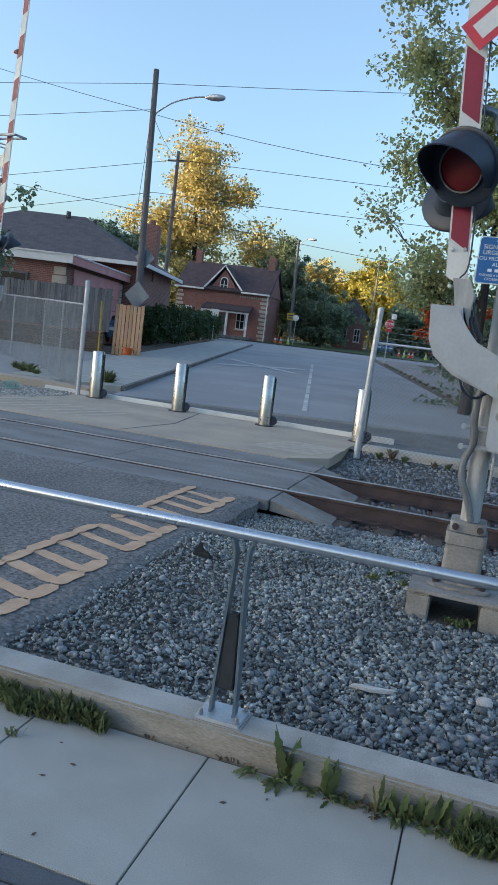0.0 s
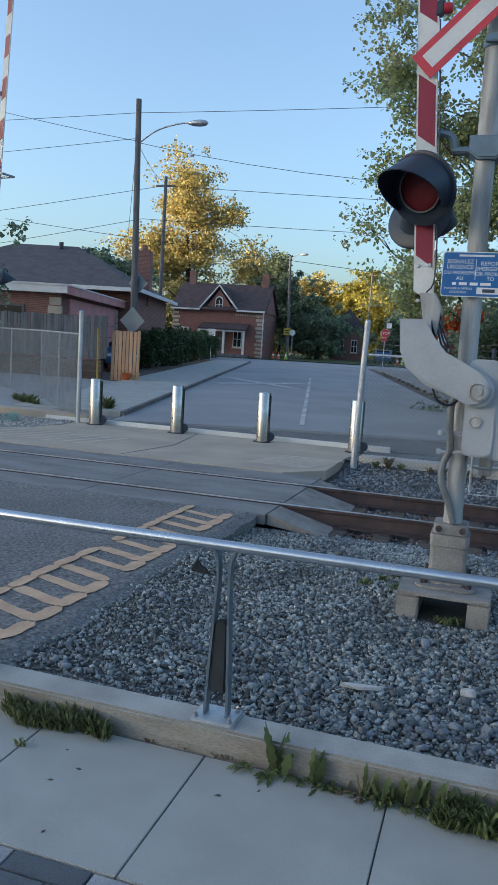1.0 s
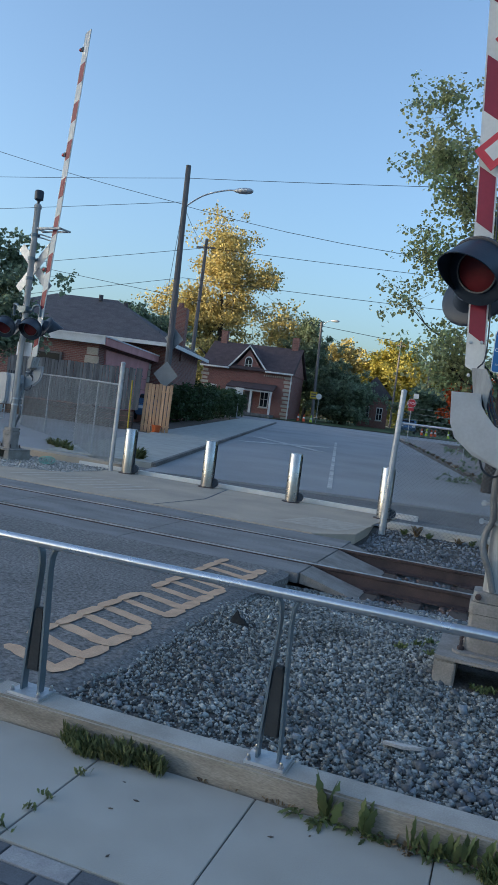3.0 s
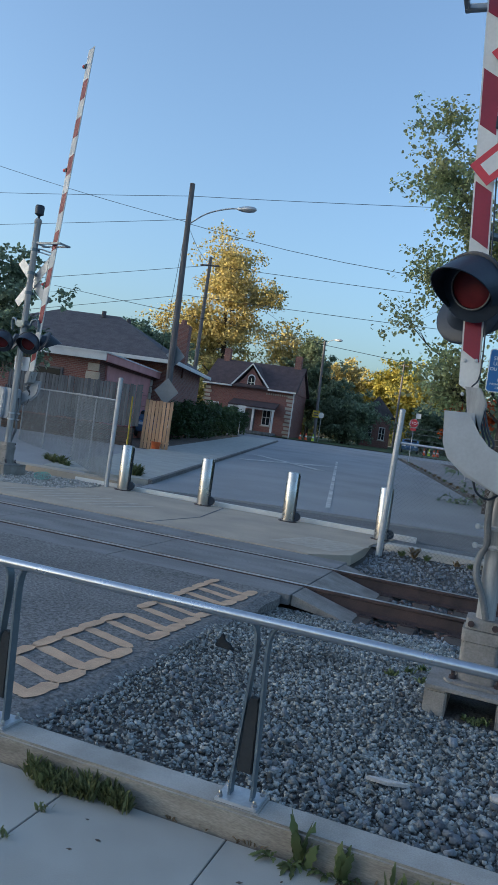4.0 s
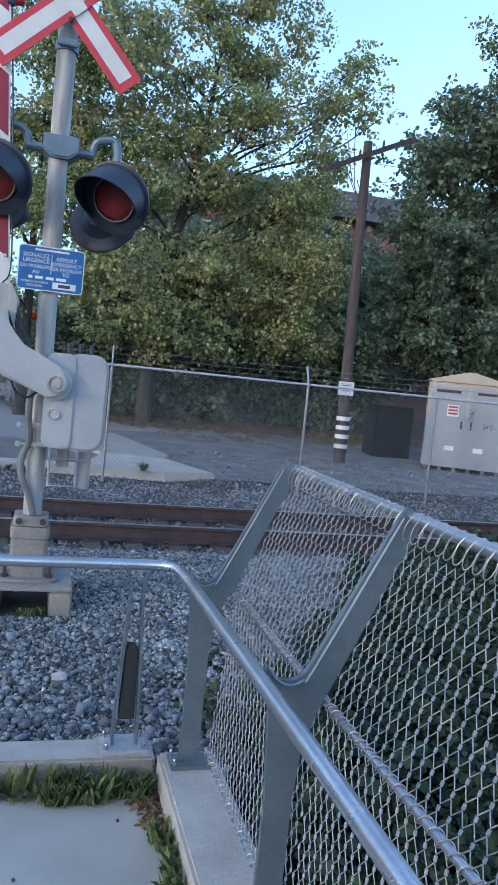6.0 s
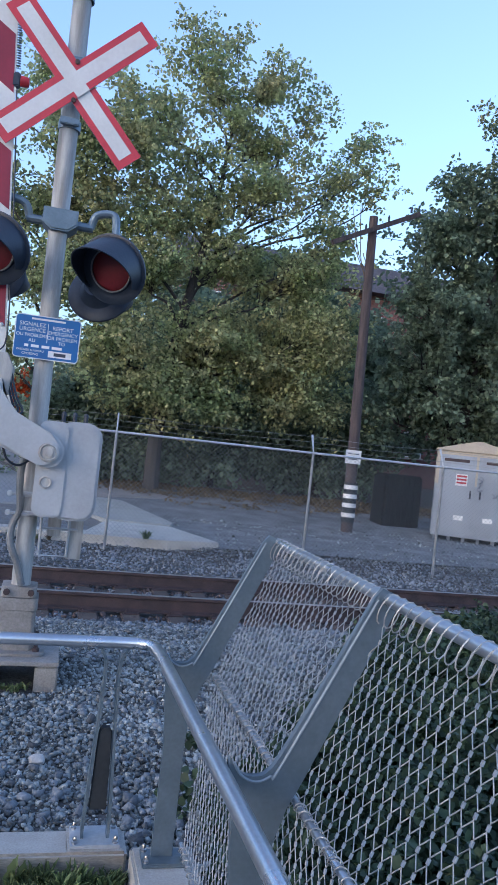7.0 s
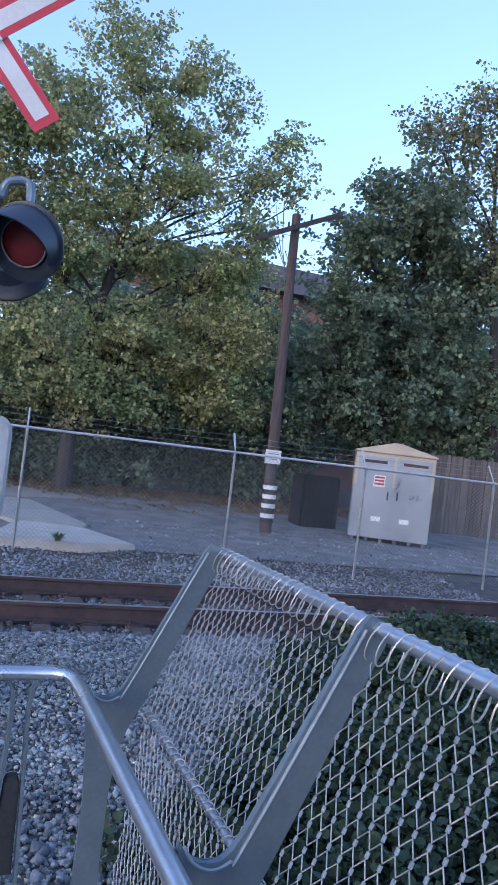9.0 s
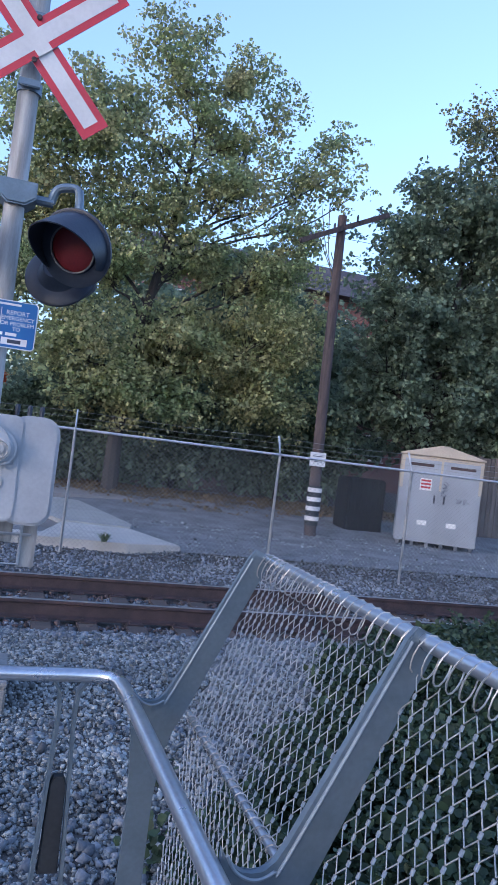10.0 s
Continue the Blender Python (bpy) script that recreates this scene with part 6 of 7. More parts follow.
def board_fence(pts, h, w, material, label, base=None):
    o = Vector(pts[0])
    t = thing("board_fence", o.x, o.y, o.z, label, "fence")
    rng = random.Random(int(o.x * 10))
    me = {}
    for a, b in zip(pts, pts[1:]):
        a, b = Vector(a) - o, Vector(b) - o
        L = (b - a).length
        ang = math.degrees(math.atan2(b.y - a.y, b.x - a.x))
        n = int(L / w)
        for k in range(n):
            p = a.lerp(b, (k + 0.5) / n)
            key = k % 5
            if key not in me:
                bm = Bm()
                box(bm, 0, 0, h / 2, w - 0.012, 0.02, h, 0.003)
                me[key] = part("board", bm, material, t).data
                ob = t.children[-1]
            else:
                ob = new("board", me[key])
                ob.parent = t
            ob.matrix_local = pose(p.x, p.y + rng.uniform(-.006, .006), p.z + (base or 0) + rng.uniform(-0.03, 0.03), 0, rng.uniform(-.5, .5), ang)
        for zz in (0.3, h - 0.3):
            bm = Bm()
            tube(bm, [a + Vector((0, 0.03, zz + (base or 0))), b + Vector((0, 0.03, zz + (base or 0)))], 0.04, 4)
            part("rail", bm, material, t)
    return t


board_fence([(-27, 26.9, 0.2), (-14.9, 28.1, 0.25)], 1.75, 0.15, M["wood_old"], "weathered grey board fence above a timber wall", 0.85)
board_fence([(-14.82, 28.3, 0.25), (-13.6, 28.5, 0.28)], 2.05, 0.14, M["wood_new"], "new reddish cedar board fence")
board_fence([(13.0, 21.8, 0.1), (26, 21.5, 0.1)], 2.6, 0.16, M["wood_brown"], "old brown board fence behind the cabinet")
_t = thing("timber_wall", -20.9, 27.3, 0.2, "low brown timber retaining wall under the board fence", "retaining wall")
for _k in range(4):
    _bm = Bm()
    tube(_bm, [(-6.1, -0.6, 0.1 + 0.21 * _k), (5.9, 0.6, 0.1 + 0.21 * _k)], 0.135, 4)
    part("timber", _bm, M["timber"], _t)


# ---- houses ----
def window(t, x, z, w, h, y=0.0, arch=False):
    bm = Bm()
    pts = [(x - w / 2, z), (x + w / 2, z), (x + w / 2, z + h)] + ([(x + w / 2 * math.cos(a), z + h + w / 2 * math.sin(a)) for a in (0.5, 1.05, 1.57, 2.1, 2.64)] if arch else []) + [(x - w / 2, z + h)]
    prism(bm, pts, y - 0.03, y + 0.06, "y")
    fr = part("window", bm, M["white_trim"], t, "white framed window", False)
    bm = Bm()
    k = 0.82
    cz = z + h / 2
    prism(bm, [(x + (px - x) * k, cz + (pz - cz) * (0.88 if not arch else 0.86)) for px, pz in pts], y - 0.036, y - 0.028, "y")
    part("pane", bm, M["glass"], fr, smooth=False)
    bm = Bm()
    box(bm, x, y - 0.04, cz, 0.06, 0.02, h, 0)
    box(bm, x, y - 0.04, cz, w * 0.9, 0.02, 0.05, 0)
    part("mullion", bm, M["white_trim"], fr, smooth=False)
    bm = Bm()
    box(bm, x, y - 0.06, z - 0.05, w + 0.2, 0.14, 0.1, 0.01)
    part("sill", bm, M["quoin"], fr)


def brick_house(x, y, z, rz):
    t = thing("house", x, y, z, "old red brick gabled house with white bargeboards and porch", "house", rz)
    bm = Bm()
    prism(bm, [(-5.0, -0.3), (4.2, -0.3), (4.2, 4.7), (-5.0, 4.7)], 0, 7.5, "y")
    part("wall", bm, M["brick_orange"], t, smooth=False)
    bm = Bm()
    prism(bm, [(-0.4, 4.6), (0.2 - 7.6 * 0.0, 4.6), (3.75, 7.35), (7.9, 4.6), (7.9, 4.75), (3.75, 7.55), (-0.4, 4.75)], -5.3, 4.5, "x", 0)
    part("roof", bm, M["shingle_red"], t, "brown shingle roof", False)
    for s in (-5.02, 4.22):
        bm = Bm()
        prism(bm, [(0, 4.6), (7.5, 4.6), (3.75, 7.3)], s - 0.05, s + 0.05, "x")
        part("gable_wall", bm, M["brick_orange"], t, smooth=False)
    bm = Bm()
    prism(bm, [(-1.9, 4.5), (1.3, 4.5), (-0.3, 6.7)], -0.05, 2.6, "y")
    part("front_gable", bm, M["brick_orange"], t, smooth=False)
    bm = Bm()
    prism(bm, [(-2.3, 4.45), (-0.3, 6.95), (1.7, 4.45), (1.7, 4.65), (-0.3, 7.15), (-2.3, 4.65)], -0.3, 3.2, "y")
    part("gable_roof", bm, M["shingle_red"], t, smooth=False)
    for s in (-1, 1):
        bm = Bm()
        a, b = Vector((-0.3 + s * 2.05, -0.36, 4.5)), Vector((-0.3, -0.36, 6.98))
        d = Vector((0, 0, 0.26))
        vs = [a, b, b + d * 0.6, a + d]
        lo = [bm.verts.new(p) for p in vs]
        hi = [bm.verts.new(p + Vector((0, 0.06, 0))) for p in vs]
        bm.faces.new(lo), bm.faces.new(hi[::-1])
        for k in range(4):
            bm.faces.new((lo[k], hi[k], hi[(k + 1) % 4], lo[(k + 1) % 4]))
        part("bargeboard", bm, M["white_trim"], t, smooth=False)
    for x0, x1 in ((-5.3, -2.2), (1.6, 4.5)):
        bm = Bm()
        box(bm, (x0 + x1) / 2, -0.42, 4.62, x1 - x0, 0.1, 0.16)
        part("eave_board", bm, M["white_trim"], t)
    for k in range(12):
        bm = Bm()
        box(bm, 1.5 + 0.23 * k, -0.03, 4.25, 0.11, 0.1, 0.18)
        part("dentil", bm, M["quoin"], t)
    for k in range(11):
        for sx in (4.12, -4.92):
            bm = Bm()
            box(bm, sx - math.copysign(0.15, sx), -0.02, 0.2 + 0.4 * k, 0.6 + 0.25 * (k % 2), 0.08, 0.26, 0.01)
            part("quoin", bm, M["quoin"], t)
    window(t, -0.3, 4.75, 0.8, 0.85, -0.06, True)
    window(t, 1.75, 1.0, 0.9, 1.7, 0)
    window(t, -3.9, 1.0, 1.0, 1.8, 0)
    window(t, -1.4, 1.0, 1.0, 1.8, 0)
    bm = Bm()
    prism(bm, [(-1.9, 2.65), (0.2, 3.35), (0.2, 3.45), (-1.9, 2.8)], -1.9, 2.95, "x")
    part("porch_roof", bm, M["shingle_red"], t, smooth=False)
    bm = Bm()
    box(bm, 0.5, -1.75, 2.6, 4.8, 0.1, 0.2)
    part("porch_beam", bm, M["white_trim"], t)
    for px in (-1.8, -0.6, 0.75, 2.75):
        bm = Bm()
        box(bm, px, -1.75, 1.3, 0.2, 0.2, 2.5, 0.02)
        part("porch_post", bm, M["white_trim"], t)
    bm = Bm()
    box(bm, 0.5, -0.95, 0.1, 4.9, 1.9, 0.5)
    part("porch_floor", bm, M["wood_old"], t)
    bm = Bm()
    box(bm, 0.1, -0.03, 1.4, 0.95, 0.08, 2.1, 0.02)
    part("door", bm, M["wood_pole"], t)
    for cx in (-4.2, 3.6):
        bm = Bm()
        box(bm, cx, 3.75, 7.9, 0.7, 0.6, 1.6, 0.02)
        part("chimney", bm, M["brick"], t)
    bm = Bm()
    tube(bm, [(4.3, -0.25, 4.5), (4.3, -0.12, 4.2), (4.3, -0.12, 0.0)], 0.06, 6)
    part("downpipe", bm, M["white_trim"], t)


brick_house(-26.2, 72.5, 1.05, 6)
# second house at the far corner
_t = thing("house", -16.0, 87, 1.3, "small dim brick house with a grey roof", "house", 10)
_bm = Bm()
box(_bm, 0, 3, 1.9, 3.4, 6, 3.8)
part("wall", _bm, M["brick"], _t, smooth=False)
_bm = Bm()
prism(_bm, [(-2.1, 3.7), (0, 6.0), (2.1, 3.7)], -0.4, 6.4, "y")
part("roof", _bm, M["shingle"], _t, smooth=False)
window(_t, -0.7, 1.0, 0.7, 1.5)
window(_t, 0.8, 1.0, 0.7, 1.5)


def bungalow():
    # local x runs across the street's line, local y up the street
    rz = math.degrees(math.atan2(-STREET.x, STREET.y))
    t = thing("bungalow", -17.3, 28.4, 0.25, "red brick bungalow with a faded red garage and dark hipped roof", "house", rz)
    bm = Bm()
    prism(bm, [(-11, -0.2), (0, -0.2), (0, 3.55), (-11, 3.55)], 0, 9.5, "y")
    part("garage_wall", bm, M["brick"], t, smooth=False)
    bm = Bm()
    prism(bm, [(-0.3, 3.5), (9.8, 3.5), (9.8, 3.72), (-0.3, 3.72)], -11.3, 0.35, "x", 0.01)
    part("flat_roof", bm, M["shingle"], t, smooth=False)
    for args in (((-5.5, -0.36, 3.62), (11.75, 0.08, 0.34)), ((0.40, 4.75, 3.60), (0.08, 10.2, 0.36))):
        bm = Bm()
        box(bm, *args[0], *args[1], 0.01)
        part("fascia", bm, M["pink"] if args[1][0] < 1 else M["white_trim"], t)
    bm = Bm()
    box(bm, 0.42, 4.75, 3.79, 0.12, 10.3, 0.06)
    box(bm, -5.5, -0.38, 3.80, 11.8, 0.12, 0.06)
    part("roof_edge", bm, M["white_trim"], t)
    for k in range(5):
        bm = Bm()
        box(bm, 0.03, 4.9, 0.35 + 0.58 * k, 0.08, 7.8, 0.55, 0.012)
        part("garage_panel", bm, M["pink"], t, "faded red horizontal garage door panel")
    bm = Bm()
    box(bm, 0.03, 4.9, 3.1, 0.1, 8.0, 0.42)
    part("header", bm, M["pink"], t)
    for k in range(9):
        bm = Bm()
        box(bm, -0.24, -0.03, 0.25 + 0.36 * k, 0.5 + 0.12 * (k % 2), 0.09, 0.32, 0.01)
        part("corner_stone", bm, M["quoin"], t)
        bm = Bm()
        box(bm, 0.04, 9.2, 0.25 + 0.36 * k, 0.09, 0.5, 0.32, 0.01)
        part("corner_stone", bm, M["quoin"], t)
    bm = Bm()
    box(bm, -2.2, -0.02, 2.5, 1.25, 0.1, 0.85)
    fr = part("window", bm, M["wood_pole"], t, "dark framed small window")
    bm = Bm()
    box(bm, -2.2, -0.075, 2.5, 1.05, 0.02, 0.68)
    part("pane", bm, M["glass"], fr)
    # main house behind
    bm = Bm()
    prism(bm, [(-12, -0.2), (0.9, -0.2), (0.9, 4.5), (-12, 4.5)], 9.5, 19.0, "y")
    part("house_wall", bm, M["brick"], t, smooth=False)
    bm = Bm()
    v = [bm.verts.new(p) for p in ((-12.6, 8.2, 4.4), (1.5, 8.2, 4.4), (1.5, 19.6, 4.4), (-12.6, 19.6, 4.4), (-7.5, 13.9, 7.1), (-3.6, 13.9, 7.1))]
    for f in ((0, 1, 5, 4), (1, 2, 5), (2, 3, 4, 5), (3, 0, 4), (0, 3, 2, 1)):
        bm.faces.new([v[k] for k in f])
    part("hip_roof", bm, M["shingle"], t, "dark shingle hipped roof", False)
    bm = Bm()
    box(bm, 1.52, 13.9, 4.36, 0.08, 11.5, 0.2)
    box(bm, -5.5, 8.18, 4.36, 14.2, 0.08, 0.2)
    part("gutter", bm, M["white_trim"], t)
    bm = Bm()
    box(bm, 0.55, 13.2, 5.4, 0.9, 0.8, 3.2, 0.02)
    part("chimney", bm, M["brick"], t, "red brick chimney")
    bm = Bm()
    lathe(bm, [(0.2, 0), (0.16, 0.3), (0, 0.3)], 10, pose(0.55, 13.2, 7.0))
    part("chimney_pot", bm, M["brick"], t)
    for vx, vz in ((-4.5, 6.9), (-2.9, 6.6)):
        bm = Bm()
        tube(bm, [(vx, 13.4, vz), (vx, 13.4, vz + 0.35)], 0.14, 8)
        part("roof_vent", bm, M["shingle"], t)


bungalow()
# apartment block behind the trees
_t = thing("apartment_block", 17.5, 46, 0.5, "large brick building with a dark roof behind the trees", "building")
_bm = Bm()
box(_bm, 0, 5, 6.2, 22, 10, 12.4)
part("wall", _bm, M["brick"], _t, smooth=False)
_bm = Bm()
prism(_bm, [(-1, 12.2), (11, 12.2), (8.5, 14.6), (2, 14.6)], -11.8, 11.8, "x")
part("roof", _bm, M["shingle"], _t, smooth=False)
for _k in range(6):
    for _j in range(3):
        window(_t, -9 + 3.6 * _k, 2 + 3.6 * _j, 1.4, 1.7, -0.02)

# ---- small street things ----
def cone(x, y, z, m, h=0.75):
    t = thing("traffic_cone", x, y, z, "orange traffic cone with a pale collar" if m == "cone" else "lime green traffic cone", "traffic cone", group="traffic cones")
    bm = Bm()
    box(bm, 0, 0, 0.02, 0.4, 0.4, 0.04, 0.01)
    part("foot", bm, M["rubber"], t)
    bm = Bm()
    lathe(bm, [(0.17, 0.04), (0.035, h), (0, h)], 14)
    part("cone_body", bm, M[m], t)
    bm = Bm()
    lathe(bm, [(0.118, h * 0.45), (0.085, h * 0.65), (0.088, h * 0.65), (0.122, h * 0.45)], 14)
    part("collar", bm, M["white_refl"], t)


for _x, _y, _m in ((-20.9, 73.6, "cone"), (-20.2, 73.2, "cone"), (-19.5, 73.4, "lime"), (-9.3, 80, "cone"), (-8.8, 80, "lime"), (-8.3, 80, "cone"), (-8.0, 80.6, "cone"), (-6.6, 80, "lime")):
    cone(_x, _y, ground_z(_y), _m)


def sign_on_post(name, x, y, z, h, outline, mface, label, back=None, text=""):
    t = thing(name, x, y, z, label, "sign")
    bm = Bm()
    tube(bm, [(0, 0.03, -0.1), (0, 0.03, h + 0.3)], 0.03, 8)
    part("post", bm, M["galv"], t)
    bm = Bm()
    prism(bm, [(px, h + pz) for px, pz in outline], -0.012, -0.004, "y")
    part("plate", bm, M["white_refl"], t, smooth=False)
    bm = Bm()
    prism(bm, [(px * 0.93, h + pz * 0.93) for px, pz in outline], -0.016, -0.012, "y")
    f = part("face", bm, M[mface], t, smooth=False)
    if text:
        bar_text(text, 0.26, M["sign_ink"], t, pose(0, -0.018, h, 90, 0, 0))
    return t


OCT = [(0.31 * math.cos(radians(22.5 + 45 * k)) * 1.1, 0.31 * math.sin(radians(22.5 + 45 * k)) * 1.1) for k in range(8)]
_s = sign_on_post("stop_sign", -7.35, 55, 0.8, 2.85, OCT, "red_refl", "red octagonal stop sign on a steel post", text="STOP")
_bm = Bm()
box(_bm, 0, -0.01, 2.42, 0.4, 0.006, 0.2)
part("way_tab", _bm, M["red_refl"], _s)
_bm = Bm()
box(_bm, 0.25, -0.01, 3.4, 0.36, 0.006, 0.36)
part("white_tab", _bm, M["white_refl"], _s)
DISC = [(0.30 * math.cos(radians(30 * k)), 0.30 * math.sin(radians(30 * k))) for k in range(12)]
sign_on_post("round_sign", -19.4, 75, 1.2, 2.7, DISC, "white_refl", "pale round back of a traffic sign")
sign_on_post("street_sign", -23.2, 62, 0.9, 2.3, [(-0.35, -0.3), (0.35, -0.3), (0.35, 0.3), (-0.35, 0.3)], "white_refl", "white square sign on a post by the hedge")
sign_on_post("parking_sign", -2.4, 40, 0.5, 2.5, [(-0.2, -0.3), (0.2, -0.3), (0.2, 0.3), (-0.2, 0.3)], "white_refl", "small white parking sign on a post")
_bm = Bm()
box(_bm, -0.1, -0.18, 2.8, 0.75, 0.02, 0.75, 0.01)
_np = part("warning_sign", _bm, M["yellow"], _lp2, "square yellow warning sign")
for _k in range(2):
    _bm = Bm()
    box(_bm, -0.1, -0.195, 2.92 - 0.25 * _k, 0.5, 0.006, 0.12)
    part("bar", _bm, M["ink_dark"], _np)
_t = thing("fire_hydrant", -24.9, 73.2, 1.12, "yellow fire hydrant on the verge", "hydrant")
_bm = Bm()
lathe(_bm, [(0.18, 0), (0.18, 0.06), (0.12, 0.08), (0.12, 0.55), (0.16, 0.58), (0.14, 0.68), (0.05, 0.78), (0, 0.8)], 12)
part("barrel", _bm, M["yellow"], _t)
_bm = Bm()
tube(_bm, [(-0.2, 0, 0.42), (0.2, 0, 0.42)], 0.06, 8)
part("outlet", _bm, M["yellow"], _t)


def car(x, y, z, rz, m, label):
    t = thing("car", x, y, z, label, "car", rz)
    bm = Bm()
    prism(bm, [(-2.1, 0.3), (2.1, 0.3), (2.15, 0.6), (2.0, 0.85), (1.1, 0.95), (0.5, 1.4), (-1.1, 1.45), (-1.75, 0.98), (-2.1, 0.9)], -0.85, 0.85, "y", 0.06)
    part("body", bm, M[m], t)
    for sy in (-0.86, 0.86):
        bm = Bm()
        prism(bm, [(-1.45, 0.98), (0.9, 0.98), (0.42, 1.32), (-1.05, 1.36)], sy - 0.006, sy + 0.006, "y")
        part("side_window", bm, M["glass"], t)
        for wx in (-1.3, 1.3):
            bm = Bm()
            lathe(bm, [(0, -0.1), (0.25, -0.1), (0.32, -0.08), (0.32, 0.08), (0.25, 0.1), (0, 0.1)], 18, pose(wx, sy * 0.93, 0.32, 90, 0, 0))
            w = part("wheel", bm, M["rubber"], t)
            bm = Bm()
            lathe(bm, [(0, -0.115), (0.2, -0.11), (0.2, 0.11), (0, 0.115)], 12, pose(wx, sy * 0.93, 0.32, 90, 0, 0))
            part("rim", bm, M["galv"], w)
    for wx, pts in ((2.1, 0), (-2.1, 1)):
        for sy in (-0.6, 0.6):
            bm = Bm()
            box(bm, wx, sy, 0.72, 0.08, 0.34, 0.14, 0.02)
            part("headlight" if wx > 0 else "tail_light", bm, M["white_refl"] if wx > 0 else M["red_refl"], t)
    bm = Bm()
    prism(bm, [(-0.72, 0.98), (0.72, 0.98), (0.62, 1.36), (-0.62, 1.36)], 0.78, 0.80, "x")
    part("windscreen", bm, M["glass"], t)


car(-11.1, 82, 1.36, -82, "car_blue", "dark blue saloon car parked up the street")
car(-5.2, 84, 1.35, 80, "car_dark", "dark car parked beside the cones")
car(-18.9, 37.0, 0.45, -60, "car_blue", "pale blue car parked behind the hedge")
_t = thing("plant_pot", -14.0, 28.15, 0.25, "orange plastic pot by the cedar fence", "plant pot")
_bm = Bm()
lathe(_bm, [(0, 0.0), (0.14, 0.0), (0.2, 0.36), (0.18, 0.36), (0.13, 0.05), (0, 0.05)], 16)
part("pot", _bm, M["orange_pot"], _t)
_t = thing("marker_post", -14.3, 26.3, 0.2, "thin yellow guy wire marker post", "marker post")
_bm = Bm()
tube(_bm, [(0, 0, -0.1), (-0.05, 0, 2.1)], 0.032, 8)
part("tube", _bm, M["yellow"], _t)
_t = thing("white_slab", -0.31, 4.17, -0.02, "flat pale broken slab lying on the ballast", "slab")
_bm = Bm()
prism(_bm, [(-0.11, -0.015), (0.0, -0.025), (0.11, 0.02), (0.09, 0.035), (-0.03, 0.018), (-0.1, 0.005)], 0.0, 0.02, "z", 0.003)
part("slab", _bm, M["worn_white"], _t)
_t = thing("white_stone", 0.27, 4.35, -0.03, "single large white stone on the ballast", "stone")
_bm = Bm()
bmesh.ops.create_icosphere(_bm, subdivisions=2, radius=1.0)
for _v in _bm.verts:
    _v.co = Vector((_v.co.x * 0.048, _v.co.y * 0.04, _v.co.z * 0.032 + 0.02)) * (1 + 0.2 * noise.noise(_v.co * 1.5))
part("stone", _bm, M["worn_white"], _t)


# ---- weeds ----
def weed(x, y, z, n, length, label, seed, material="weed", spread=0.5, serrate=True, lean=(0, -0.3), up=1.0, slim=1.0):
    t = thing("weed", x, y, z, label, "weed")
    rng = random.Random(seed)
    V, F = [], []
    for k in range(n):
        a = rng.uniform(0, 2 * math.pi)
        d = Vector((math.cos(a) * spread + lean[0], math.sin(a) * spread * 0.6 + lean[1], rng.uniform(0.5, 1.6) * up)).normalized()
        L = length * rng.uniform(0.5, 1.15)
        side = d.cross(Vector((rng.uniform(-.3, .3), rng.uniform(-.3, .3), 1))).normalized()
        p0 = Vector((rng.gauss(0, 0.02), rng.gauss(0, 0.012), 0.0))
        steps = 7
        prev = None
        for i in range(steps + 1):
            f = i / steps
            p = p0 + d * (L * f) + Vector((0, 0, -0.45 * L * f * f / up))
            p.z = max(p.z, 0.004)
            w = slim * length * 0.105 * math.sin(math.pi * min(1, f * 0.9 + 0.08)) * (1.0 if not serrate or i % 2 else 0.5) + 0.0015
            V.extend((p - side * w, p + Vector((0, 0, -0.15 * w)), p + side * w))
            b = len(V) - 3
            if prev is not None:
                F.append((prev, prev + 1, b + 1, b))
                F.append((prev + 1, prev + 2, b + 2, b + 1))
            prev = b
    tagged(soup("leaves", [tuple(v) for v in V], F, M[material], t), kind="stuff")


def row_of_weeds(x0, x1, y, count, n, length, seed, label, lean=(0, -0.1), up=1.8, wide=0.03, slim=1.0):
    rng = random.Random(seed)
    for k in range(count):
        weed(x0 + (x1 - x0) * (k + rng.random()) / count, y + rng.uniform(-wide, 0.0), 0.0, n, length * rng.uniform(0.7, 1.25), label, seed * 31 + k, lean=lean, up=up, slim=slim)


row_of_weeds(-1.84, -1.32, 3.12, 22, 60, 0.13, 1, "bushy clump of green weeds at the kerb foot", up=1.4, wide=0.09, slim=0.45)
row_of_weeds(-0.62, -0.30, 3.12, 3, 7, 0.22, 2, "broad-leaved dandelion weed at the kerb foot", up=2.2)
row_of_weeds(-0.66, -0.16, 3.11, 8, 8, 0.10, 5, "low broad-leaved weed at the kerb foot", lean=(0, -0.4), up=0.7)
row_of_weeds(-0.12, 0.22, 3.11, 5, 8, 0.18, 3, "jagged dandelion leaves along the kerb foot", up=2.0)
row_of_weeds(-0.12, 0.24, 3.10, 6, 10, 0.09, 6, "low leafy weeds along the kerb foot", lean=(0, -0.4), up=0.7)
row_of_weeds(0.20, 0.60, 3.11, 22, 60, 0.145, 4, "bushy feathery green weeds in the kerb corner", up=1.4, wide=0.10, slim=0.45)
for _k, (_x, _y) in enumerate(((-1.63, 2.86), (-1.63, 2.62), (-1.64, 2.50), (-1.66, 2.33), (-1.75, 2.30))):
    weed(_x, _y, 0, 12, 0.06, "small weed growing in a paving joint", 90 + _k, lean=(0, 0))
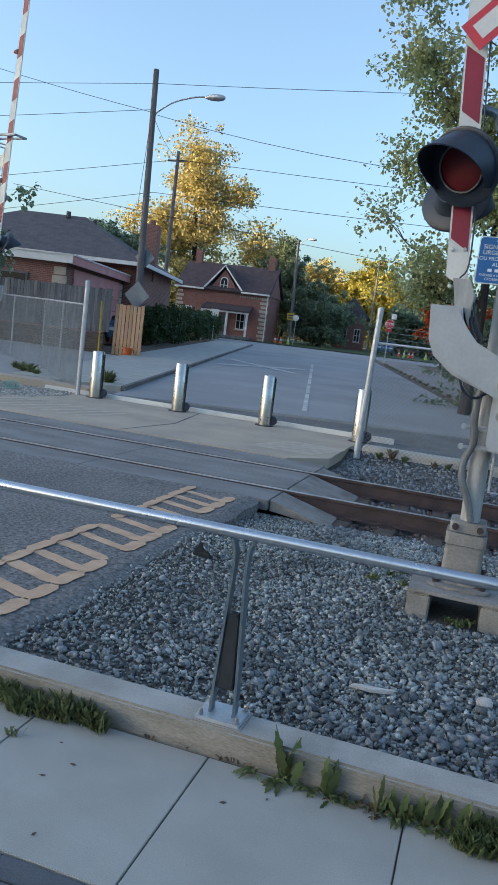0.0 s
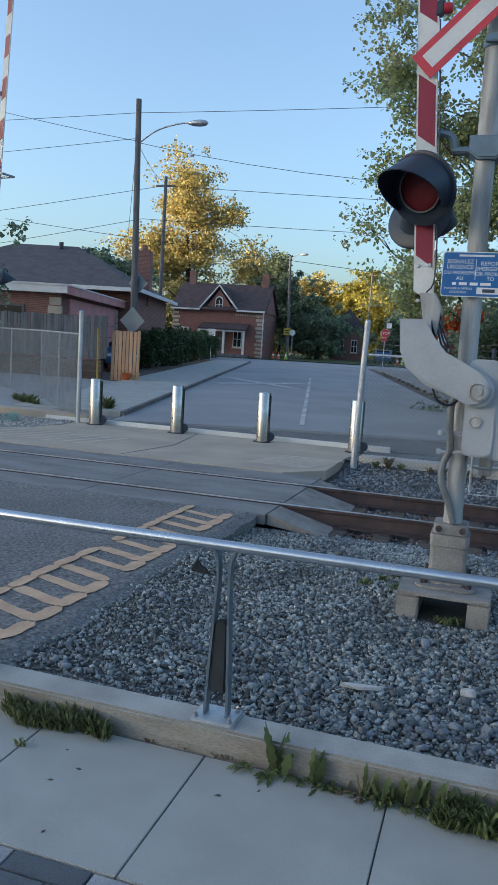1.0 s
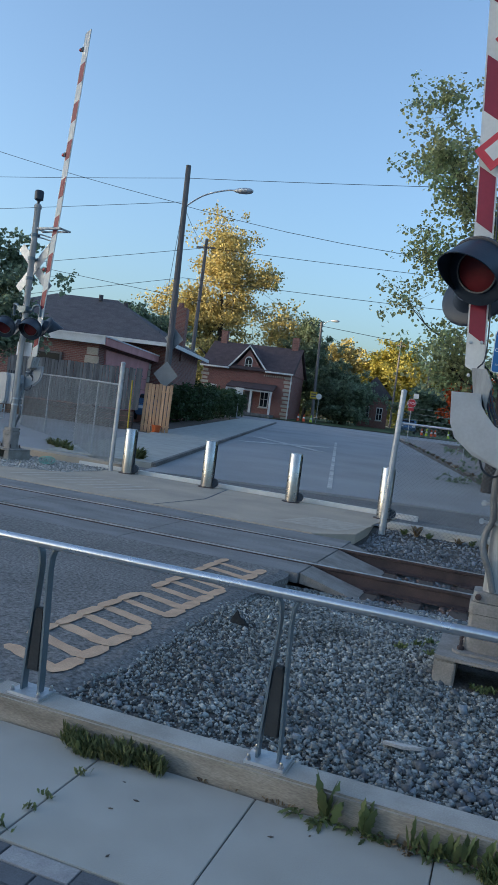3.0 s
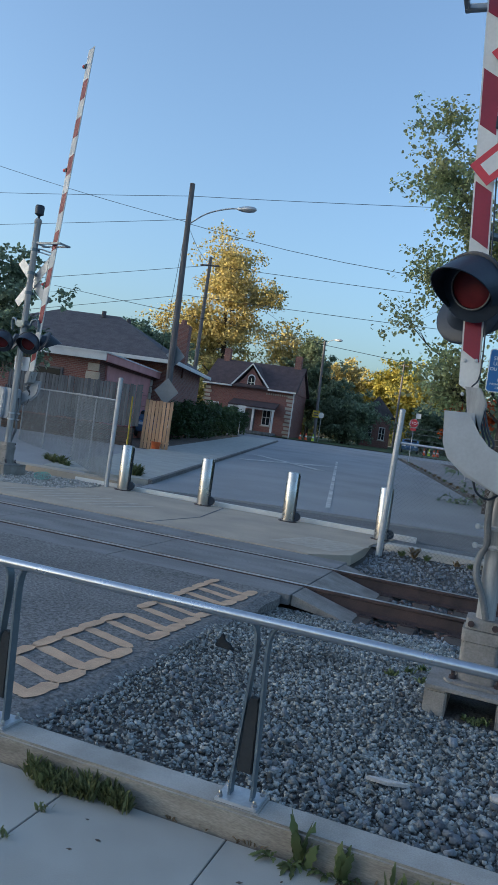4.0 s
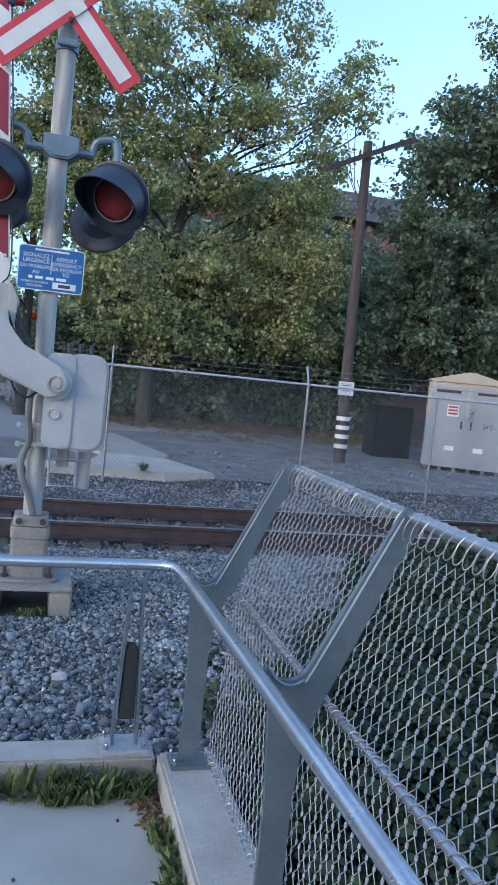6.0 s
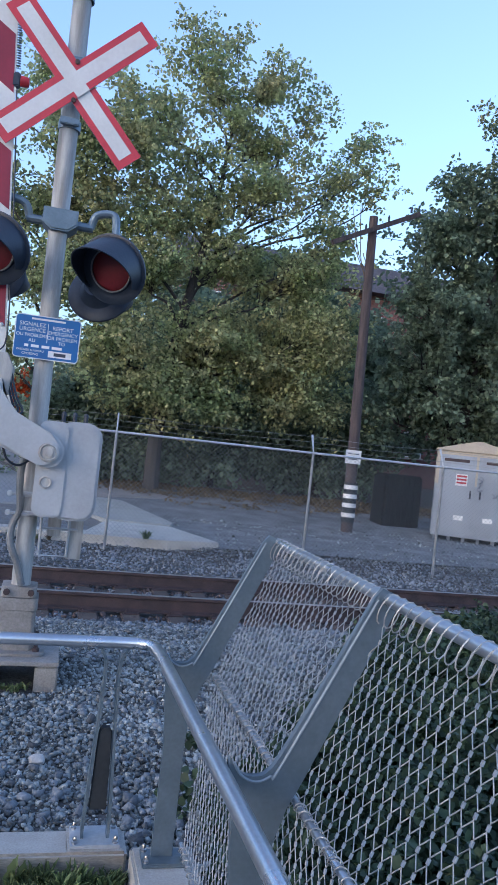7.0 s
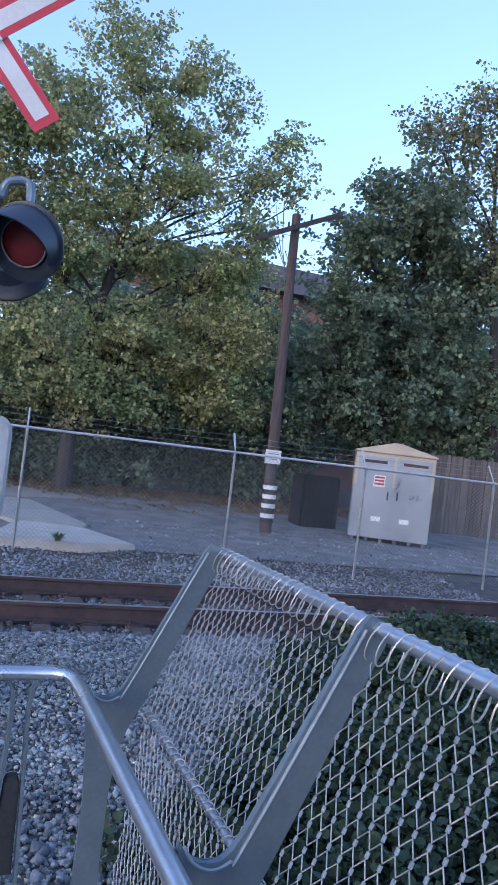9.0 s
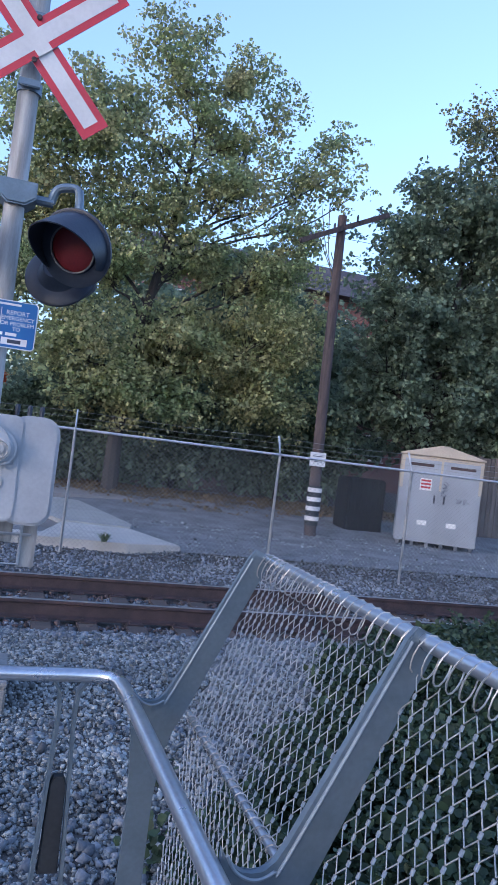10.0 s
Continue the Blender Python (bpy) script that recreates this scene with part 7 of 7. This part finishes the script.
for _k, (_x, _y) in enumerate(((-0.95, 3.13), (-0.78, 3.13), (-1.1, 3.13), (-0.7, 3.13))):
    weed(_x, _y, 0, 7, 0.05, "tiny dry weed at the kerb foot", 100 + _k, "dry", lean=(0, 0.1))
for _k, (_x, _y) in enumerate(((0.62, 2.66), (0.63, 2.58), (0.62, 2.50), (0.61, 2.41), (0.63, 2.34), (0.60, 2.72))):
    weed(_x, _y, 0, 18, 0.14, "green weeds at the plinth foot", 110 + _k, lean=(-0.15, 0), up=1.5)
for _k, (_x, _y, _z) in enumerate(((0.02, 5.55, -0.03), (0.08, 5.5, -0.03), (0.14, 5.56, -0.03), (-0.35, 6.2, -0.04), (-0.5, 6.4, -0.04), (-0.2, 6.35, -0.05), (-0.4, 6.6, -0.05), (-0.6, 6.2, -0.04), (-1.15, 3.45, -0.03))):
    weed(_x, _y, _z, 26, 0.09, "low green moss and weeds in the ballast", 120 + _k, lean=(0, 0))
for _k in range(8):
    weed(-1.6 + 0.22 * _k + 0.3 * (_k > 2), 13.55, -0.1, 16, 0.20 if _k != 1 else 0.34, "dry grass and weeds along the kerb wall", 140 + _k, "dry" if _k % 2 else "weed", 0.4, False, (0, 0))
for _k, (_x, _y, _l) in enumerate(((-11.6, 17.5, 0.5), (-11.25, 17.3, 0.55), (-11.9, 17.8, 0.5), (-10.95, 17.1, 0.4), (-12.2, 18.0, 0.35), (-9.2, 17.6, 0.7), (-9.15, 17.7, 0.6), (1.9, 13.5, 0.3), (-16.0, 29.0, 0.5), (-15.2, 30.0, 0.5), (-15.0, 30.9, 0.4))):
    weed(_x, _y, 0.04, 80, _l, "scrubby green weeds by the fence foot", 160 + _k, lean=(0, 0), slim=0.3)
for _k in range(16):
    _p = street_pt(8 + 1.9 * _k, 9.9)
    weed(_p[0], _p[1], _p[2], 22, 0.3, "weeds along the far street edge", 180 + _k, "dry" if _k % 3 else "weed", 0.6, False, (0, 0))
# shrubs outside the mesh fence
_rg = np.random.default_rng(31)
for _k in range(52):
    _y = 0.4 + 0.56 * (_k // 4) + _rg.uniform(-.15, .15)
    _x = max(1.35, 1.95 + 0.76 * (_y - 4.0)) + 0.60 * (_k % 4) + _rg.uniform(-.12, .12)
    _h = 0.10 + 0.08 * (_k % 4 > 0) + _rg.uniform(0, 0.10)
    _t = thing("shrub", _x, _y, -0.06, "dark green weedy shrub outside the mesh fence", "shrub")
    _c = _rg.normal(size=(70, 3)) * (0.22, 0.34, _h * 0.45) + (0, 0, _h)
    _c[:, 2] = np.maximum(_c[:, 2], 0.04)
    leaves("foliage", _c, 0.13, 40, 0.05, M["leaf_shrub"], _t, 210 + _k, 1.0)
    _bm = Bm()
    for _j in range(10):
        tube(_bm, [(0, 0, 0), tuple(_c[_j * 5])], [0.008, 0.003], 4)
    part("stems", _bm, M["bark"], _t)
for _k, (_x, _y) in enumerate(((5.2, 8.7), (5.5, 8.75), (5.9, 8.8), (4.8, 8.7), (6.4, 8.8))):
    weed(_x, _y, -0.2, 30, 0.42 if _k < 2 else 0.25, "tall green weed beside the rail", 240 + _k, "weed", 0.25, False, (0, 0))
_t = thing("blue_bag", -9.75, 14.35, -0.03, "crumpled pale green plastic net lying on the gravel", "litter")
_bm = Bm()
for _k in range(7):
    _a = _k * 0.9
    tube(_bm, [(0.16 * math.cos(b + _a) * (0.6 + 0.05 * _k), 0.12 * math.sin(b), 0.09 + 0.08 * math.sin(b * 1 + _a)) for b in np.linspace(0, 6.28, 16)], 0.007, 4)
part("strands", _bm, mat("pale_green_plastic", (0.25, 0.5, 0.42), 0.4, 0, None, 4, 0, 40), _t)
_t = thing("leaf_scrap", -1.93, 5.82, -0.03, "small dark scrap standing in the ballast", "litter")
_bm = Bm()
prism(_bm, [(-0.08, 0.0), (0.09, 0.0), (0.05, 0.05), (0.01, 0.055), (-0.02, 0.12), (-0.05, 0.06)], -0.012, 0.012, "y", 0.004)
part("scrap", _bm, M["rubber"], _t)
_rng = random.Random(77)
for _k in range(9):
    _x, _y = _rng.uniform(-1.6, 0.5), _rng.uniform(2.32, 3.08)
    _t = thing("dead_leaf", _x, _y, 0.003, "small dark dead leaf on the footway", "leaf litter", _rng.uniform(0, 360), "dead leaves")
    _s2 = _rng.uniform(0.006, 0.016)
    _bm = Bm()
    prism(_bm, [(-_s2, 0), (0, -_s2 * 0.45), (_s2, 0), (0, _s2 * 0.5)], 0, 0.002, "z")
    part("leaf", _bm, M["timber"], _t)

_t = thing("leaf_litter", 0.58, 2.9, 0.0, "dry brown leaves swept into the kerb corner", "leaf litter", kind="stuff")
_rg = np.random.default_rng(57)
_c = np.stack([_rg.normal(0.02, 0.03, 60), _rg.uniform(-0.18, 0.2, 60), np.full(60, 0.014)], 1)
_c = np.concatenate([_c, np.stack([_rg.uniform(-0.9, 0.0, 50), _rg.normal(0.20, 0.02, 50), np.full(50, 0.01)], 1)])
leaves("fallen_leaves", _c, 0.03, 6, 0.032, M["dry"], _t, 58, 0.2, broad=0.22)
_t = thing("leaf_litter", 5.0, 22.0, 0.0, "brown fallen leaves and twigs under the trees", "leaf litter", kind="stuff")
_rg = np.random.default_rng(55)
_c = np.stack([_rg.uniform(-5.5, 13, 900), np.minimum(3.9, 3.6 - np.abs(_rg.normal(0, 1.5, 900))), np.zeros(900)], 1)
_c = _c[_c[:, 1] > -2.2]
_c[:, 2] = -0.03 + 0.06 * np.maximum(0, _c[:, 1] + 3.0) * np.clip((_c[:, 0] + 5.5) / 3, 0, 1)
leaves("fallen_leaves", _c, 0.4, 34, 0.10, M["dry"], _t, 56, 0.08)

# ---- unseen blocks added behind and beside the camera to cast the place's shade ----
def sun_blocker(x, y, w, d, h, rz, label):
    t = thing("shade_building", x, y, 0, label, "building", rz)
    bm = Bm()
    box(bm, 0, 0, h / 2 - 0.2, w, d, h + 0.4, 0.05)
    part("wall", bm, M["wall_plain"], t)
    bm = Bm()
    box(bm, 0, 0, h + 0.1, w + 0.5, d + 0.5, 0.3, 0.05)
    part("roof", bm, M["shingle"], t)

sun_blocker(-269, -132, 92, 14, 53, -62, "unseen tall block added to keep the sun off the foreground")
sun_blocker(-306, -61, 84, 10, 43, -62, "unseen long block added to keep the sun off the far house")
